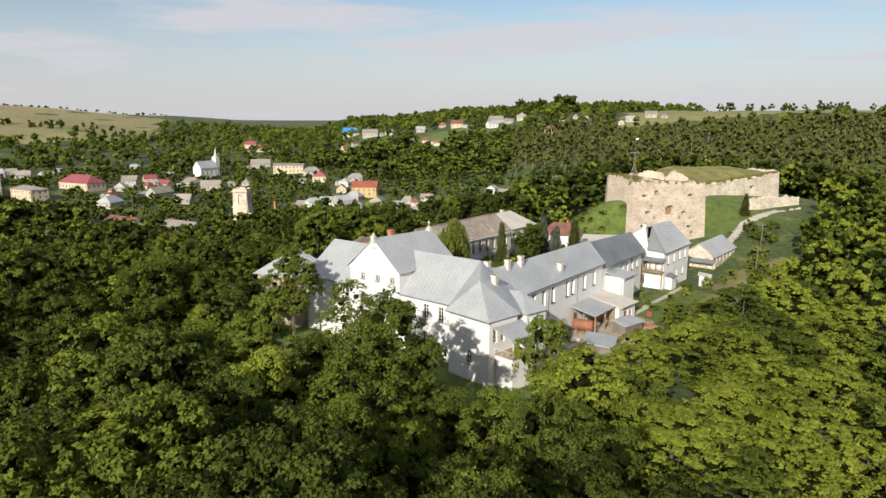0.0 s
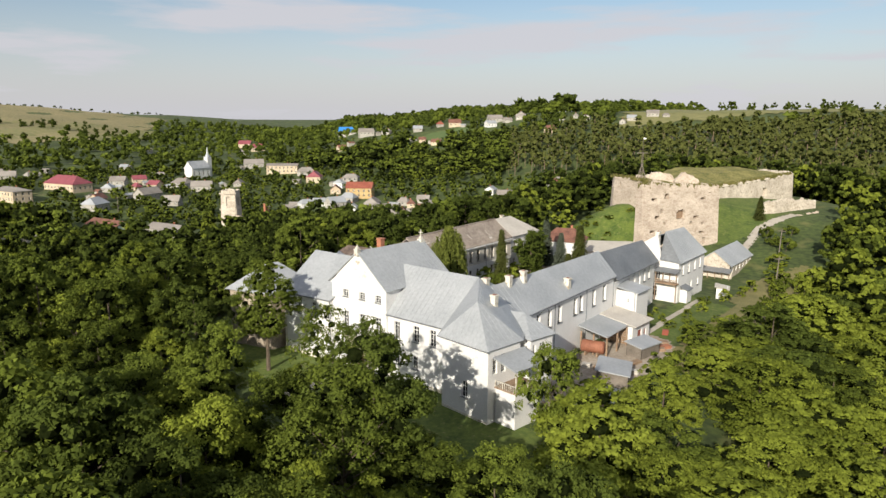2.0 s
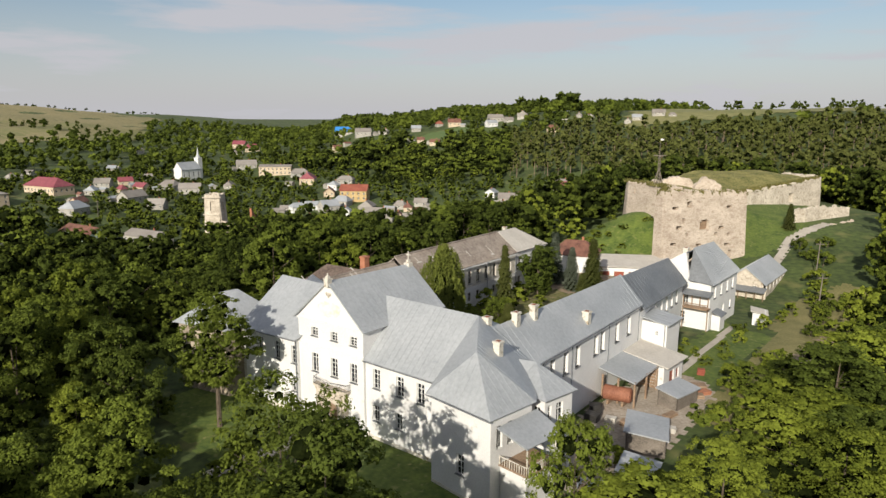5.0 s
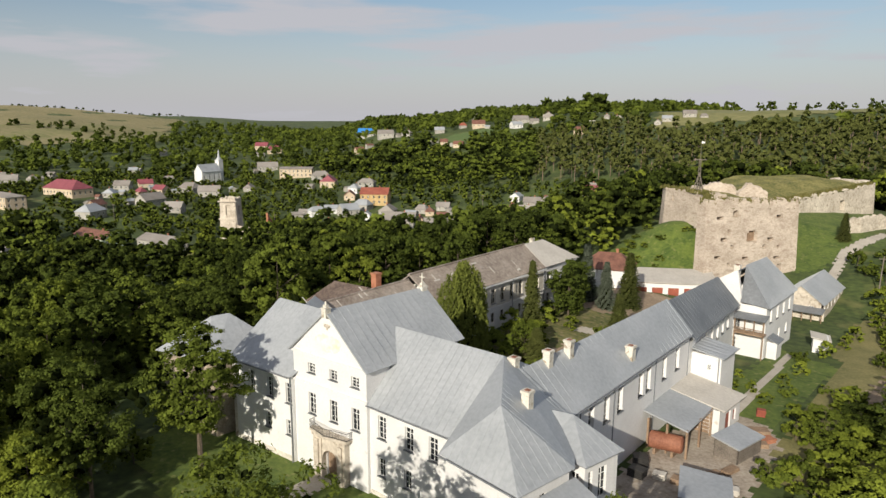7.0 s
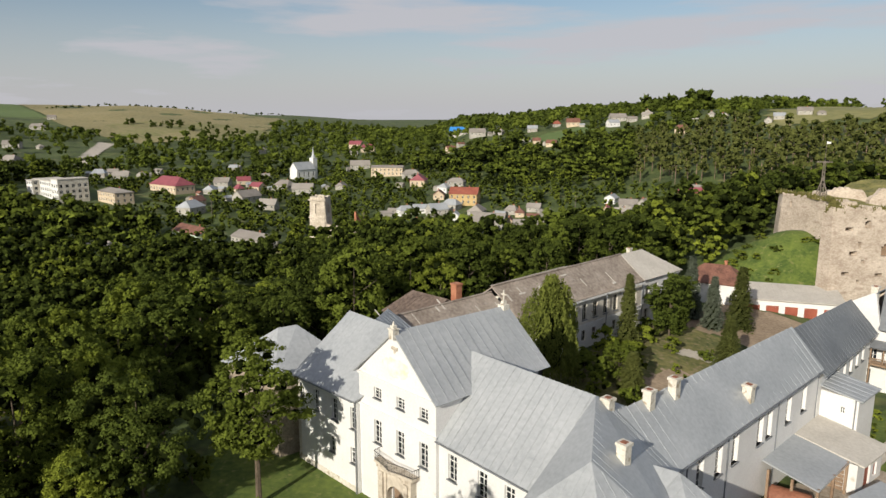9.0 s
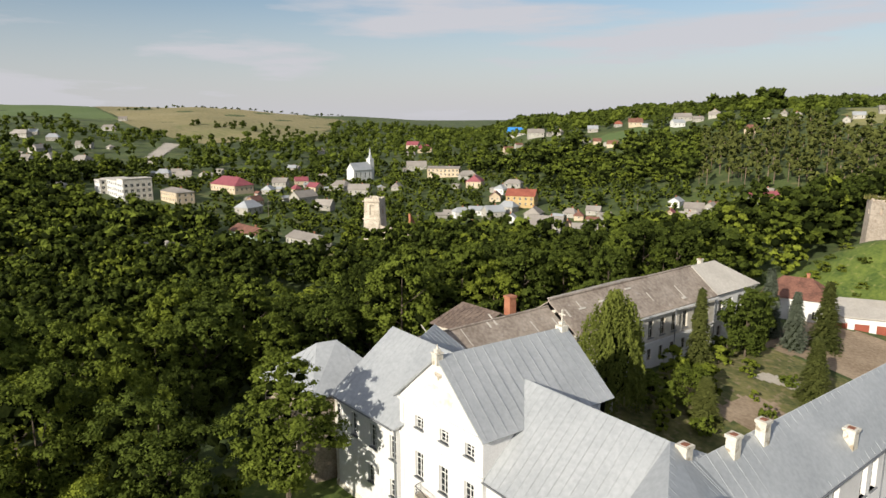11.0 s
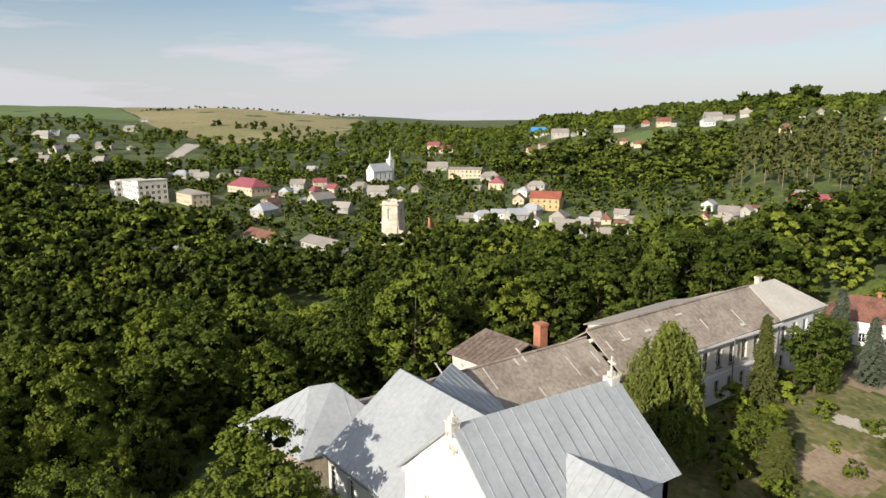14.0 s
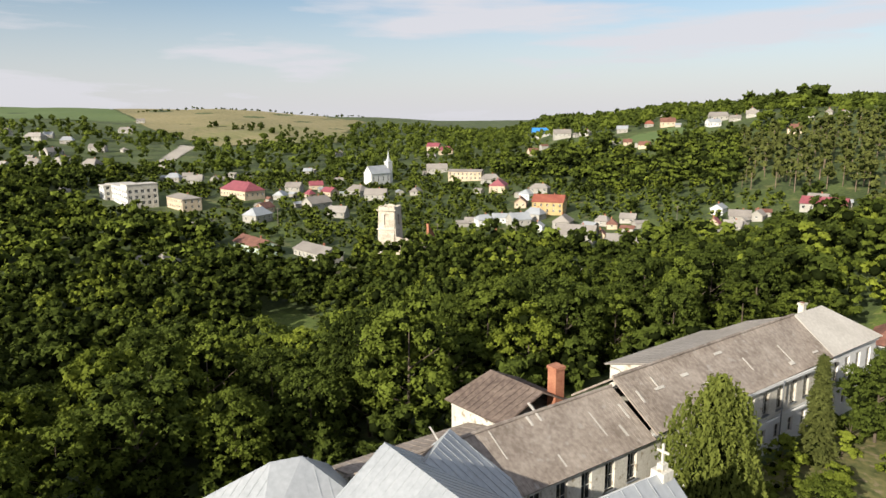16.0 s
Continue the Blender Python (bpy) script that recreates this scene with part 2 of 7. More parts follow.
def ground(x, y):
    """Height of the ground; takes arrays."""
    x, y = np.asarray(x, float), np.asarray(y, float)
    r = np.hypot(x, y)
    h = np.degrees(np.arctan2(-x, y))
    i = np.clip(np.searchsorted(HEADINGS, h) - 1, 0, len(HEADINGS) - 2)
    u = ramp((h - HEADINGS[i]) / (HEADINGS[i + 1] - HEADINGS[i]))
    j = np.clip(np.searchsorted(RADII, r) - 1, 0, len(RADII) - 2)
    v = np.clip((r - RADII[j]) / (RADII[j + 1] - RADII[j]), 0, 1)
    z = (LAND[i, j] * (1 - u) + LAND[i + 1, j] * u) * (1 - v) + (LAND[i, j + 1] * (1 - u) + LAND[i + 1, j + 1] * u) * v
    inside, far = np.zeros(x.shape, bool), np.full(x.shape, 1e9)
    for (ax, ay), (bx, by) in zip(SPUR, np.roll(SPUR, -1, axis=0)):
        inside ^= ((ay > y) != (by > y)) & (x < (bx - ax) * (y - ay) / (by - ay + 1e-9) + ax)
        k = np.clip(((x - ax) * (bx - ax) + (y - ay) * (by - ay)) / ((bx - ax) ** 2 + (by - ay) ** 2), 0, 1)
        far = np.minimum(far, np.hypot(x - ax - k * (bx - ax), y - ay - k * (by - ay)))
    w = np.where(inside, 1.0, 1 - ramp(far / 75.0))
    top = np.interp(y, SPUR_Z[:, 0] * 0 + SPUR_Z[:, 1], SPUR_Z[:, 0])
    z = z * (1 - w) + top * w
    roll = np.sin(x / 47 + 1.3) * np.sin(y / 39 + 0.4) + 0.6 * np.sin(x / 19 + y / 23)
    z = z + roll * 0.9 * np.clip((far / 60) * ~inside, 0, 1)
    mound = np.exp(-(((x + 40) / 15) ** 2 + ((y - 130) / 13) ** 2)) * 10.5
    mound = mound + np.exp(-(((x + 24) / 13) ** 2 + ((y - 168) / 24) ** 2)) * 3.2
    court = 2.5 * ramp((-14 - x) / 22) * ramp((y - 16) / 20) * ramp((x + 85) / 25) * ramp((125 - y) / 30)
    return z + mound + court
# ---- mesh tools ----
def part(name, bm, material, parent, label="", smooth=False):
    """Links a bmesh as one mesh object under a thing or a part."""
    me = bpy.data.meshes.new(name)
    bm.to_mesh(me)
    bm.free()
    me.materials.append(material)
    if smooth:
        me.polygons.foreach_set("use_smooth", np.ones(len(me.polygons), bool))
    ob = new(name, me)
    ob.parent = parent
    return tagged(ob, label)


def thing(name, label, category, at=(0, 0, 0), turn=0.0, group="", kind=""):
    ob = new(name)
    ob.matrix_basis = pose(*at, 0, 0, turn)
    return tagged(ob, label, category, group, kind)


def box(bm, x0, x1, y0, y1, z0, z1, m=None):
    v = [bm.verts.new(p) for p in ((x0, y0, z0), (x1, y0, z0), (x1, y1, z0), (x0, y1, z0), (x0, y0, z1), (x1, y0, z1), (x1, y1, z1), (x0, y1, z1))]
    for q in ((3, 2, 1, 0), (4, 5, 6, 7), (0, 1, 5, 4), (1, 2, 6, 5), (2, 3, 7, 6), (3, 0, 4, 7)):
        bm.faces.new([v[i] for i in q])
    if m is not None:
        bmesh.ops.transform(bm, matrix=m, verts=v)
    return bm


def rod(bm, p, q, r0, r1=None, sides=8):
    """A tapered round bar from p to q."""
    p, q, r1 = Vector(p), Vector(q), r0 if r1 is None else r1
    turn = (q - p).to_track_quat("Z", "Y").to_matrix()
    rings = []
    for c, r in ((p, r0), (q, r1)):
        rings.append([bm.verts.new(c + turn @ Vector((r * math.cos(k * math.tau / sides), r * math.sin(k * math.tau / sides), 0))) for k in range(sides)])
    for k in range(sides):
        bm.faces.new((rings[0][k], rings[0][(k + 1) % sides], rings[1][(k + 1) % sides], rings[1][k]))
    bm.faces.new(rings[0][::-1])
    bm.faces.new(rings[1])
    return bm


def prism(bm, outline, z0, z1):
    """An upright solid on a ground outline that runs anticlockwise."""
    a = [bm.verts.new((x, y, z0)) for x, y in outline]
    b = [bm.verts.new((x, y, z1)) for x, y in outline]
    n = len(outline)
    for i in range(n):
        bm.faces.new((a[i], a[(i + 1) % n], b[(i + 1) % n], b[i]))
    bm.faces.new(a[::-1])
    bm.faces.new(b)
    return bm


def slab(bm, pts, thick=0.14):
    """A flat sheet with thickness below it; pts run anticlockwise seen from above."""
    pts = [Vector(p) for p in pts]
    n = sum(((pts[i] - pts[0]).cross(pts[i + 1] - pts[0]) for i in range(1, len(pts) - 1)), Vector()).normalized()
    if n.z < 0:
        pts.reverse()
        n = -n
    top = [bm.verts.new(p) for p in pts]
    low = [bm.verts.new(p - n * thick) for p in pts]
    k = len(pts)
    for i in range(k):
        bm.faces.new((low[i], low[(i + 1) % k], top[(i + 1) % k], top[i]))
    bm.faces.new(top)
    bm.faces.new(low[::-1])
    return bm


def seams(bm, pts, gap=0.85, width=0.04, high=0.032):
    """Standing seams that run down the slope of a convex roof face."""
    pts = [Vector(p) for p in pts]
    n = sum(((pts[i] - pts[0]).cross(pts[i + 1] - pts[0]) for i in range(1, len(pts) - 1)), Vector()).normalized()
    n = n if n.z > 0 else -n
    down = Vector((n.x, n.y, 0))
    if down.length < 0.05:
        return bm
    across = Vector((-n.y, n.x, 0)).normalized()
    slope = across.cross(n).normalized()
    us, k = [p.dot(across) for p in pts], len(pts)
    u = min(us) + gap * 0.6
    while u < max(us):
        cut = []
        for i in range(k):
            p, q = pts[i], pts[(i + 1) % k]
            a, b = p.dot(across) - u, q.dot(across) - u
            if a * b < 0:
                cut.append(p + (q - p) * (a / (a - b)))
        if len(cut) >= 2:
            p, q = cut[0], cut[-1]
            if (q - p).length > 0.3:
                w = across * width / 2
                v = [bm.verts.new(c) for c in (p - w, p + w, q + w, q - w, p - w + n * high, p + w + n * high, q + w + n * high, q - w + n * high)]
                for f in ((4, 5, 6, 7), (0, 1, 5, 4), (2, 3, 7, 6), (1, 2, 6, 5), (3, 0, 4, 7)):
                    bm.faces.new([v[j] for j in f])
        u += gap
    return bm


def wall(bm, p, q, z0, z1, openings=(), deep=0.28, thick=0.6, top=None):
    """A wall from p to q, whose outer side lies on the right hand; openings (u0, u1, v0, v1) go in by their reveals. top: heights (u, z) of a gable's edge."""
    p, q = Vector((*p, 0)), Vector((*q, 0))
    along = (q - p).normalized()
    inward = Vector((-along.y, along.x, 0))
    length = (q - p).length
    us = sorted({0.0, length, *(u for o in openings for u in o[:2])})
    vs = sorted({z0, z1, *(v for o in openings for v in o[2:4])})

    def at(u, v, d=0.0):
        return bm.verts.new(p + along * u + inward * d + Vector((0, 0, v)))

    for a, b in zip(us, us[1:]):
        for c, d in zip(vs, vs[1:]):
            mu, mv = (a + b) / 2, (c + d) / 2
            if not any(o[0] < mu < o[1] and o[2] < mv < o[3] for o in openings):
                bm.faces.new((at(a, c), at(b, c), at(b, d), at(a, d)))
    for a, b, c, d, *_ in openings:
        for (u1, v1), (u2, v2) in (((a, c), (b, c)), ((b, c), (b, d)), ((b, d), (a, d)), ((a, d), (a, c))):
            bm.faces.new((at(u2, v2), at(u1, v1), at(u1, v1, deep), at(u2, v2, deep)))
    for c, (u1, u2) in ((0, (0, 0)), (1, (length, length))):
        f = (at(u1, z0), at(u1, z1), at(u1, z1, thick), at(u1, z0, thick))
        bm.faces.new(f if c == 0 else f[::-1])
    bm.faces.new((at(0, z1), at(length, z1), at(length, z1, thick), at(0, z1, thick)))
    if top:
        ring = [at(u, z) for u, z in top]
        rear = [at(u, z, thick) for u, z in top]
        bm.faces.new(ring)
        bm.faces.new(rear[::-1])
        for i in range(len(top)):
            j = (i + 1) % len(top)
            bm.faces.new((ring[j], ring[i], rear[i], rear[j]))
    return bm


def window(parent, p, q, opening, cols=2, rows=4, deep=0.28, sill=True, frame_mat=None, bar=0.055):
    """A recessed window in an opening of the wall p to q: frame with glazing bars, pane and sill."""
    a, b, c, d = opening[:4]
    p, q = Vector((*p, 0)), Vector((*q, 0))
    along = (q - p).normalized()
    inward = Vector((-along.y, along.x, 0))
    m = Matrix((along, inward, Vector((0, 0, 1)))).transposed().to_4x4()
    m.translation = p + along * a + Vector((0, 0, c))
    w, h = b - a, d - c
    bm = bmesh.new()
    e = 0.065
    box(bm, 0, e, deep - 0.1, deep, 0, h), box(bm, w - e, w, deep - 0.1, deep, 0, h)
    box(bm, e, w - e, deep - 0.1, deep, 0, e), box(bm, e, w - e, deep - 0.1, deep, h - e, h)
    for i in range(1, cols):
        s = bar * (1.5 if cols == 2 else 1)
        box(bm, w * i / cols - s / 2, w * i / cols + s / 2, deep - 0.08, deep - 0.01, e, h - e)
    for i in range(1, rows):
        s = bar * (1.4 if i == rows - 1 and rows > 2 else 0.6)
        box(bm, e, w - e, deep - 0.075, deep - 0.012, h * i / rows - s / 2, h * i / rows + s / 2)
    bmesh.ops.transform(bm, matrix=m, verts=bm.verts)
    win = part("window", bm, frame_mat or FRAME, parent, "white-framed casement window")
    bm = box(bmesh.new(), e / 2, w - e / 2, deep - 0.04, deep + 0.02, e / 2, h - e / 2, m)
    part("pane", bm, GLASS, win)
    if sill:
        bm = box(bmesh.new(), -0.12, w + 0.12, -0.16, deep - 0.1, -0.1, 0.0, m)
        part("sill", bm, ZINC_DARK, win)
    return win


def roof(parent, faces, material, gap=0.85, thick=0.16, name="roof", label="", ribs=None):
    for f in faces:
        ob = part(name, slab(bmesh.new(), f, thick), material, parent, label)
        if gap:
            bm = seams(bmesh.new(), f, gap)
            if len(bm.verts):
                tagged(part("seam", bm, ribs or material, ob), kind="stuff")
            else:
                bm.free()
    return ob


def pipe(parent, x, y, z0, z1):
    bm = rod(bmesh.new(), (x, y, z0), (x, y, z1), 0.075)
    rod(bm, (x, y, z1 - 0.05), (x, y, z1 + 0.12), 0.08, 0.16)
    part("downpipe", bm, ZINC_DARK, parent)


def chimney(parent, x, y, z0, z1, wx=0.8, wy=0.8, material=None, cap=True):
    bm = box(bmesh.new(), x - wx / 2, x + wx / 2, y - wy / 2, y + wy / 2, z0, z1 - 0.25)
    box(bm, x - wx / 2 - 0.09, x + wx / 2 + 0.09, y - wy / 2 - 0.09, y + wy / 2 + 0.09, z1 - 0.25, z1)
    ch = part("chimney", bm, material or OLD_WHITE, parent, "plastered chimney stack")
    if cap:
        bm = box(bmesh.new(), x - wx * 0.3, x + wx * 0.3, y - wy * 0.3, y + wy * 0.3, z1 + 0.002, z1 + 0.05)
        part("flue", bm, RUST, ch)
    return ch
# ---- ground ----
def graded(lo, hi, fine_lo, fine_hi, step, grow=1.06):
    out = list(np.arange(fine_lo, fine_hi + 0.1, step))
    s, v = step, fine_hi
    while v < hi:
        s *= grow
        v += s
        out.append(min(v, hi))
    s, v, left = step, fine_lo, []
    while v > lo:
        s *= grow
        v -= s
        left.append(max(v, lo))
    return np.array(left[::-1] + out)


def grid_mesh(name, xs, ys, lift=0.0, keep=None):
    X, Y = np.meshgrid(xs, ys)
    Z = ground(X, Y) + lift
    n, m = len(xs), len(ys)
    verts = np.stack([X.ravel(), Y.ravel(), Z.ravel()], 1)
    i = (np.arange(m - 1)[:, None] * n + np.arange(n - 1)[None]).ravel()
    quads = np.stack([i, i + 1, i + n + 1, i + n], 1)
    if keep is not None:
        c = verts[quads].mean(1)
        quads = quads[keep(c[:, 0], c[:, 1])]
    me = bpy.data.meshes.new(name)
    me.from_pydata(verts.tolist(), [], quads.tolist())
    me.polygons.foreach_set("use_smooth", np.ones(len(quads), bool))
    me.update()
    return me


LANDSCAPE = surface("grass_and_undergrowth", (0.018, 0.032, 0.007), (0.085, 0.12, 0.026), 0.95, 0.7, 0.03, 0.4, spot=(0.15, 0.15, 0.05), spot_at=(0.57, 0.72))
me = grid_mesh("ground", graded(-4800, 2500, -120, 70, 2.5), graded(-2500, 4800, -120, 250, 2.5))
me.materials.append(LANDSCAPE)
tagged(new("ground", me), "grassy spur and valley floor with rolling hills to the horizon", "ground", kind="structure")


def inside(outline, x, y):
    hit = np.zeros(np.shape(x), bool)
    for (ax, ay), (bx, by) in zip(outline, outline[1:] + outline[:1]):
        hit ^= ((ay > y) != (by > y)) & (x < (bx - ax) * (y - ay) / (by - ay + 1e-9) + ax)
    return hit


def patch(name, outline, material, label, category, step=1.0, lift=0.05, wobble=0.0):
    """A sheet draped on the ground within an outline, with a slightly ragged edge."""
    xs = [p[0] for p in outline]
    ys = [p[1] for p in outline]

    def keep(x, y):
        return inside(outline, x + wobble * np.sin(y * 1.7 / step), y + wobble * np.sin(x * 1.3 / step + 1))

    me = grid_mesh(name, np.arange(min(xs), max(xs) + step, step), np.arange(min(ys), max(ys) + step, step), lift, keep)
    me.materials.append(material)
    return tagged(new(name, me), label, category, kind="structure")


LAWN = surface("mown_grass", (0.045, 0.08, 0.012), (0.125, 0.165, 0.028), 0.95, 1.4, 0.25, 0.6, spot=(0.2, 0.2, 0.07), spot_at=(0.58, 0.75))
STUBBLE = surface("dry_stubble", (0.17, 0.155, 0.065), (0.31, 0.26, 0.125), 0.95, 0.2, 0.006, 0.1)
GREEN_CROP = surface("green_crop", (0.075, 0.12, 0.032), (0.11, 0.16, 0.045), 0.95, 0.2, 0.006, 0.1)
PASTURE = surface("yellowish_pasture", (0.12, 0.135, 0.04), (0.25, 0.23, 0.09), 0.95, 0.15, 0.012, 0.1)
patch("lawn", [(-52, -8), (-30, -12), (-8, -15), (6, -10), (9, 2), (-8, 6), (-46, 5), (-52, 2)], LAWN, "shaded green lawn in front of the white facade", "lawn", 0.8, 0.05, 0.3)
patch("yard", [(-4, 13), (2, 8), (9, 12), (9, 46), (4, 50), (-3, 48)], surface("trodden_dirt", (0.25, 0.205, 0.16), (0.44, 0.385, 0.32), 0.95, 2.5, 0.25, 0.3, spot=(0.2, 0.16, 0.12), spot_at=(0.58, 0.7)), "trodden bare earth yard beside the long wing", "yard", 0.7, 0.06, 0.3)
patch("courtyard_lawn", [(-40, 20), (-13, 20), (-13, 76), (-40, 76)], surface("garden_grass", (0.05, 0.07, 0.015), (0.2, 0.18, 0.065), 0.95, 1.2, 0.25, 0.5, spot=(0.24, 0.19, 0.11), spot_at=(0.56, 0.68)), "dry garden lawn in the inner courtyard", "lawn", 1.0, 0.05, 0.3)
patch("courtyard_path", [(-31, 62), (-14, 70), (-14, 73), (-31, 65.5)], PAVING, "pale paved path across the courtyard garden", "path", 0.5, 0.1)
patch("forecourt", [(-40, 76), (-13, 78), (-14, 100), (-40, 98)], EARTH, "bare earth forecourt between the wings", "yard", 1.0, 0.06, 0.3)
patch("flower_bed", [(-29, 47), (-22, 49), (-21, 57), (-28, 58)], EARTH, "dug brown flower bed in the courtyard", "flower bed", 0.7, 0.1, 0.4)
patch("entrance_path", [(-29.5, -14), (-27.0, -14), (-26.0, 3), (-29.0, 3)], PAVING, "worn path leading to the arched doorway", "path", 0.5, 0.1, 0.2)
patch("garden_path", [(0.4, 49), (1.7, 49), (0.8, 82), (-0.4, 82)], PAVING, "narrow concrete garden path", "path", 0.4, 0.1)
patch("garden_lawn", [(-4, 50), (6, 47), (8, 80), (-2, 84)], LAWN, "bright green kitchen garden grass", "lawn", 0.8, 0.05, 0.3)
patch("castle_slope", [(-52, 103), (-26, 105), (-27, 126), (-46, 140), (-62, 132)], LAWN, "bright green grass bank below the ruin", "grass bank", 1.0, 0.08, 0.5)
patch("castle_slope", [(-12, 132), (-7, 138), (-3, 162), (-6, 180), (-8, 206), (-15, 194), (-23, 174), (-24, 150)], LAWN, "green grass bank inside the ruined walls", "grass bank", 1.0, 0.08, 0.4)
patch("stubble_field", [(-1500, 480), (-1900, 250), (-1500, 215), (-980, 190), (-780, 225), (-900, 420), (-1150, 600)], STUBBLE, "pale dry stubble field on the far hill", "field", 14, 0.5)
patch("green_field", [(-1120, 205), (-1500, 205), (-1700, -250), (-1180, -250)], GREEN_CROP, "green crop field on the far hill", "field", 14, 0.6)
patch("pasture", [(-215, 512), (-186, 545), (-153, 590), (-114, 625), (-70, 660), (60, 700), (60, 960), (-300, 900), (-250, 600)], PASTURE, "yellow-green pasture on the hilltop", "field", 10, 0.5)
patch("meadow", [(-402, 438), (-392, 468), (-371, 496), (-355, 486), (-358, 455), (-362, 430)], GREEN_CROP, "sunlit meadow between hillside gardens", "field", 6, 0.4)
patch("clearing", [(-178, 42), (-193, 51), (-201, 63), (-181, 65), (-166, 57), (-164, 47)], LAWN, "small grassy clearing on the valley side", "clearing", 2, 0.2, 0.8)
patch("terrace_bank", [(-218, 84), (-236, 87), (-241, 104), (-227, 107), (-213, 97)], DRY_TURF, "dry grassy strip below the village", "bank", 2, 0.2, 0.8)
patch("pasture", [(-1013, 248), (-1056, 319), (-1013, 433), (-921, 466), (-832, 384), (-803, 278), (-833, 211)], PASTURE, "rough pasture with hedges below the stubble field", "field", 10, 0.5, 1.0)
patch("hill_road", [(-616, 104), (-660, 123), (-812, 182), (-794, 194), (-664, 138), (-597, 113)], PAVING, "pale road climbing the hill out of the village", "road", 3, 0.4)
patch("village_road", [(-235, 178), (-205, 148), (-196, 152), (-205, 175), (-232, 192)], EARTH, "dusty earth road by the village", "road", 2, 0.2)
patch("scrub_bank", [(9, 34), (16, 36), (30, 60), (32, 120), (12, 126), (6, 112), (5, 88), (8, 82), (8, 50)], DRY_TURF, "dry grassy bank falling from the garden", "grass bank", 1.0, 0.08, 0.5)
patch("bare_bank", [(13, 62), (19, 60), (21, 84), (15, 88)], EARTH, "worn bare patch on the grassy bank", "bank", 0.8, 0.14, 0.6)
patch("castle_path", [(-5, 128), (-3, 127), (-3.5, 150), (2.5, 168), (0, 170), (-6, 152)], PAVING, "trodden path climbing to the ruin", "path", 0.6, 0.16, 0.2)
# ---- the palace ----
def row_windows(parent, p, q, openings, **kw):
    for o in openings:
        window(parent, p, q, o, **kw)


palace = thing("palace", "white limewashed two-storey palace with grey sheet roofs and a pediment", "palace")
# main front, between the pediment and the corner block
p, q = (-21.9, 4.3), (-8.6, 4.3)
tall = [(u, u + 1.15, 6.75, 9.25) for u in (1.45, 5.3, 8.5)]
low = [(u, u + 1.0, 2.5, 4.55) for u in (1.4, 5.15)]
part("wall", wall(bmesh.new(), p, q, -1.5, 10.1, tall + low), WHITE, palace)
row_windows(palace, p, q, tall, cols=2, rows=4)
row_windows(palace, p, q, low, cols=2, rows=3)
# pediment block
p, q = (-33.1, 3.3), (-21.7, 3.9)
tops = [(u, u + 1.15, 11.6, 12.75) for u in (2.4, 5.9, 9.2)]
mids = [(u, u + 1.15, 6.75, 9.25) for u in (2.35, 5.8, 9.15)]
arch = [(5.1, 7.3, -0.2, 3.2)]
bm = wall(bmesh.new(), p, q, -1.5, 13.9, tops + mids + arch, top=[(0.0, 13.9), (11.4, 13.9), (5.75, 19.2)])
for z in (13.75, 10.35):
    box(bm, -0.15, 11.55, -0.16, 0.02, z - 0.14, z + 0.1, Matrix.Translation((-33.1, 3.3, 0)) @ Matrix.Rotation(math.atan2(0.6, 11.4), 4, "Z"))
part("pediment_wall", bm, WHITE, palace, "white pediment front with peeling yellowed plaster")
row_windows(palace, p, q, tops, cols=2, rows=3)
row_windows(palace, p, q, mids, cols=2, rows=4)
for x0, y0, x1, y1 in ((-21.7, 3.9, -21.7, 18.6), (-21.7, 18.6, -33.1, 18.6), (-33.1, 18.6, -33.1, 3.3)):
    if x0 == x1:
        part("wall", wall(bmesh.new(), (x0, y0), (x1, y1), -1.5, 13.9), WHITE, palace)
    else:
        part("wall", wall(bmesh.new(), (x0, y0), (x1, y1), -1.5, 13.9, top=[(0, 13.9), (11.4, 13.9), (5.7, 19.0)]), WHITE, palace)
# left part
p, q = (-44.2, 2.2), (-33.1, 2.9)
tall = [(u, u + 1.0, 7.15, 9.6) for u in (0.3, 3.3, 6.7, 10.0)]
low = [(u, u + 0.95, 3.2, 5.05) for u in (6.2, 9.9)]
part("wall", wall(bmesh.new(), p, q, -1.5, 10.5, tall + low), WHITE, palace)
row_windows(palace, p, q, tall, cols=2, rows=4)
row_windows(palace, p, q, low, cols=2, rows=3)
part("wall", wall(bmesh.new(), (-44.2, 18.5), (-44.2, 2.2), -1.5, 10.5), OLD_WHITE, palace)
part("wall", wall(bmesh.new(), (-33.1, 18.5), (-44.2, 18.5), -1.5, 10.5), WHITE, palace)
# corner block
p, q = (-8.6, 1.2), (0.0, 0.0)
wins = [(3.9, 5.0, 2.6, 4.9)]
part("wall", wall(bmesh.new(), p, q, -1.5, 10.3, wins), WHITE, palace)
row_windows(palace, p, q, wins, cols=2, rows=3)
part("wall", wall(bmesh.new(), (-8.6, 4.4), (-8.6, 1.2), -1.5, 10.3), WHITE, palace)
p, q = (0.0, 0.0), (0.8, 6.4)
wins = [(0.9, 1.8, 6.7, 9.2), (2.6, 3.5, 6.6, 9.2)]
part("wall", wall(bmesh.new(), p, q, -1.5, 10.3, wins), WHITE, palace)
row_windows(palace, p, q, wins, cols=2, rows=4, sill=False)
part("wall", wall(bmesh.new(), (0.8, 6.4), (-4.2, 13.6), -1.5, 10.3), WHITE, palace)
part("wall", wall(bmesh.new(), (-12.6, 17.8), (-21.7, 17.8), -1.5, 10.3), WHITE, palace)

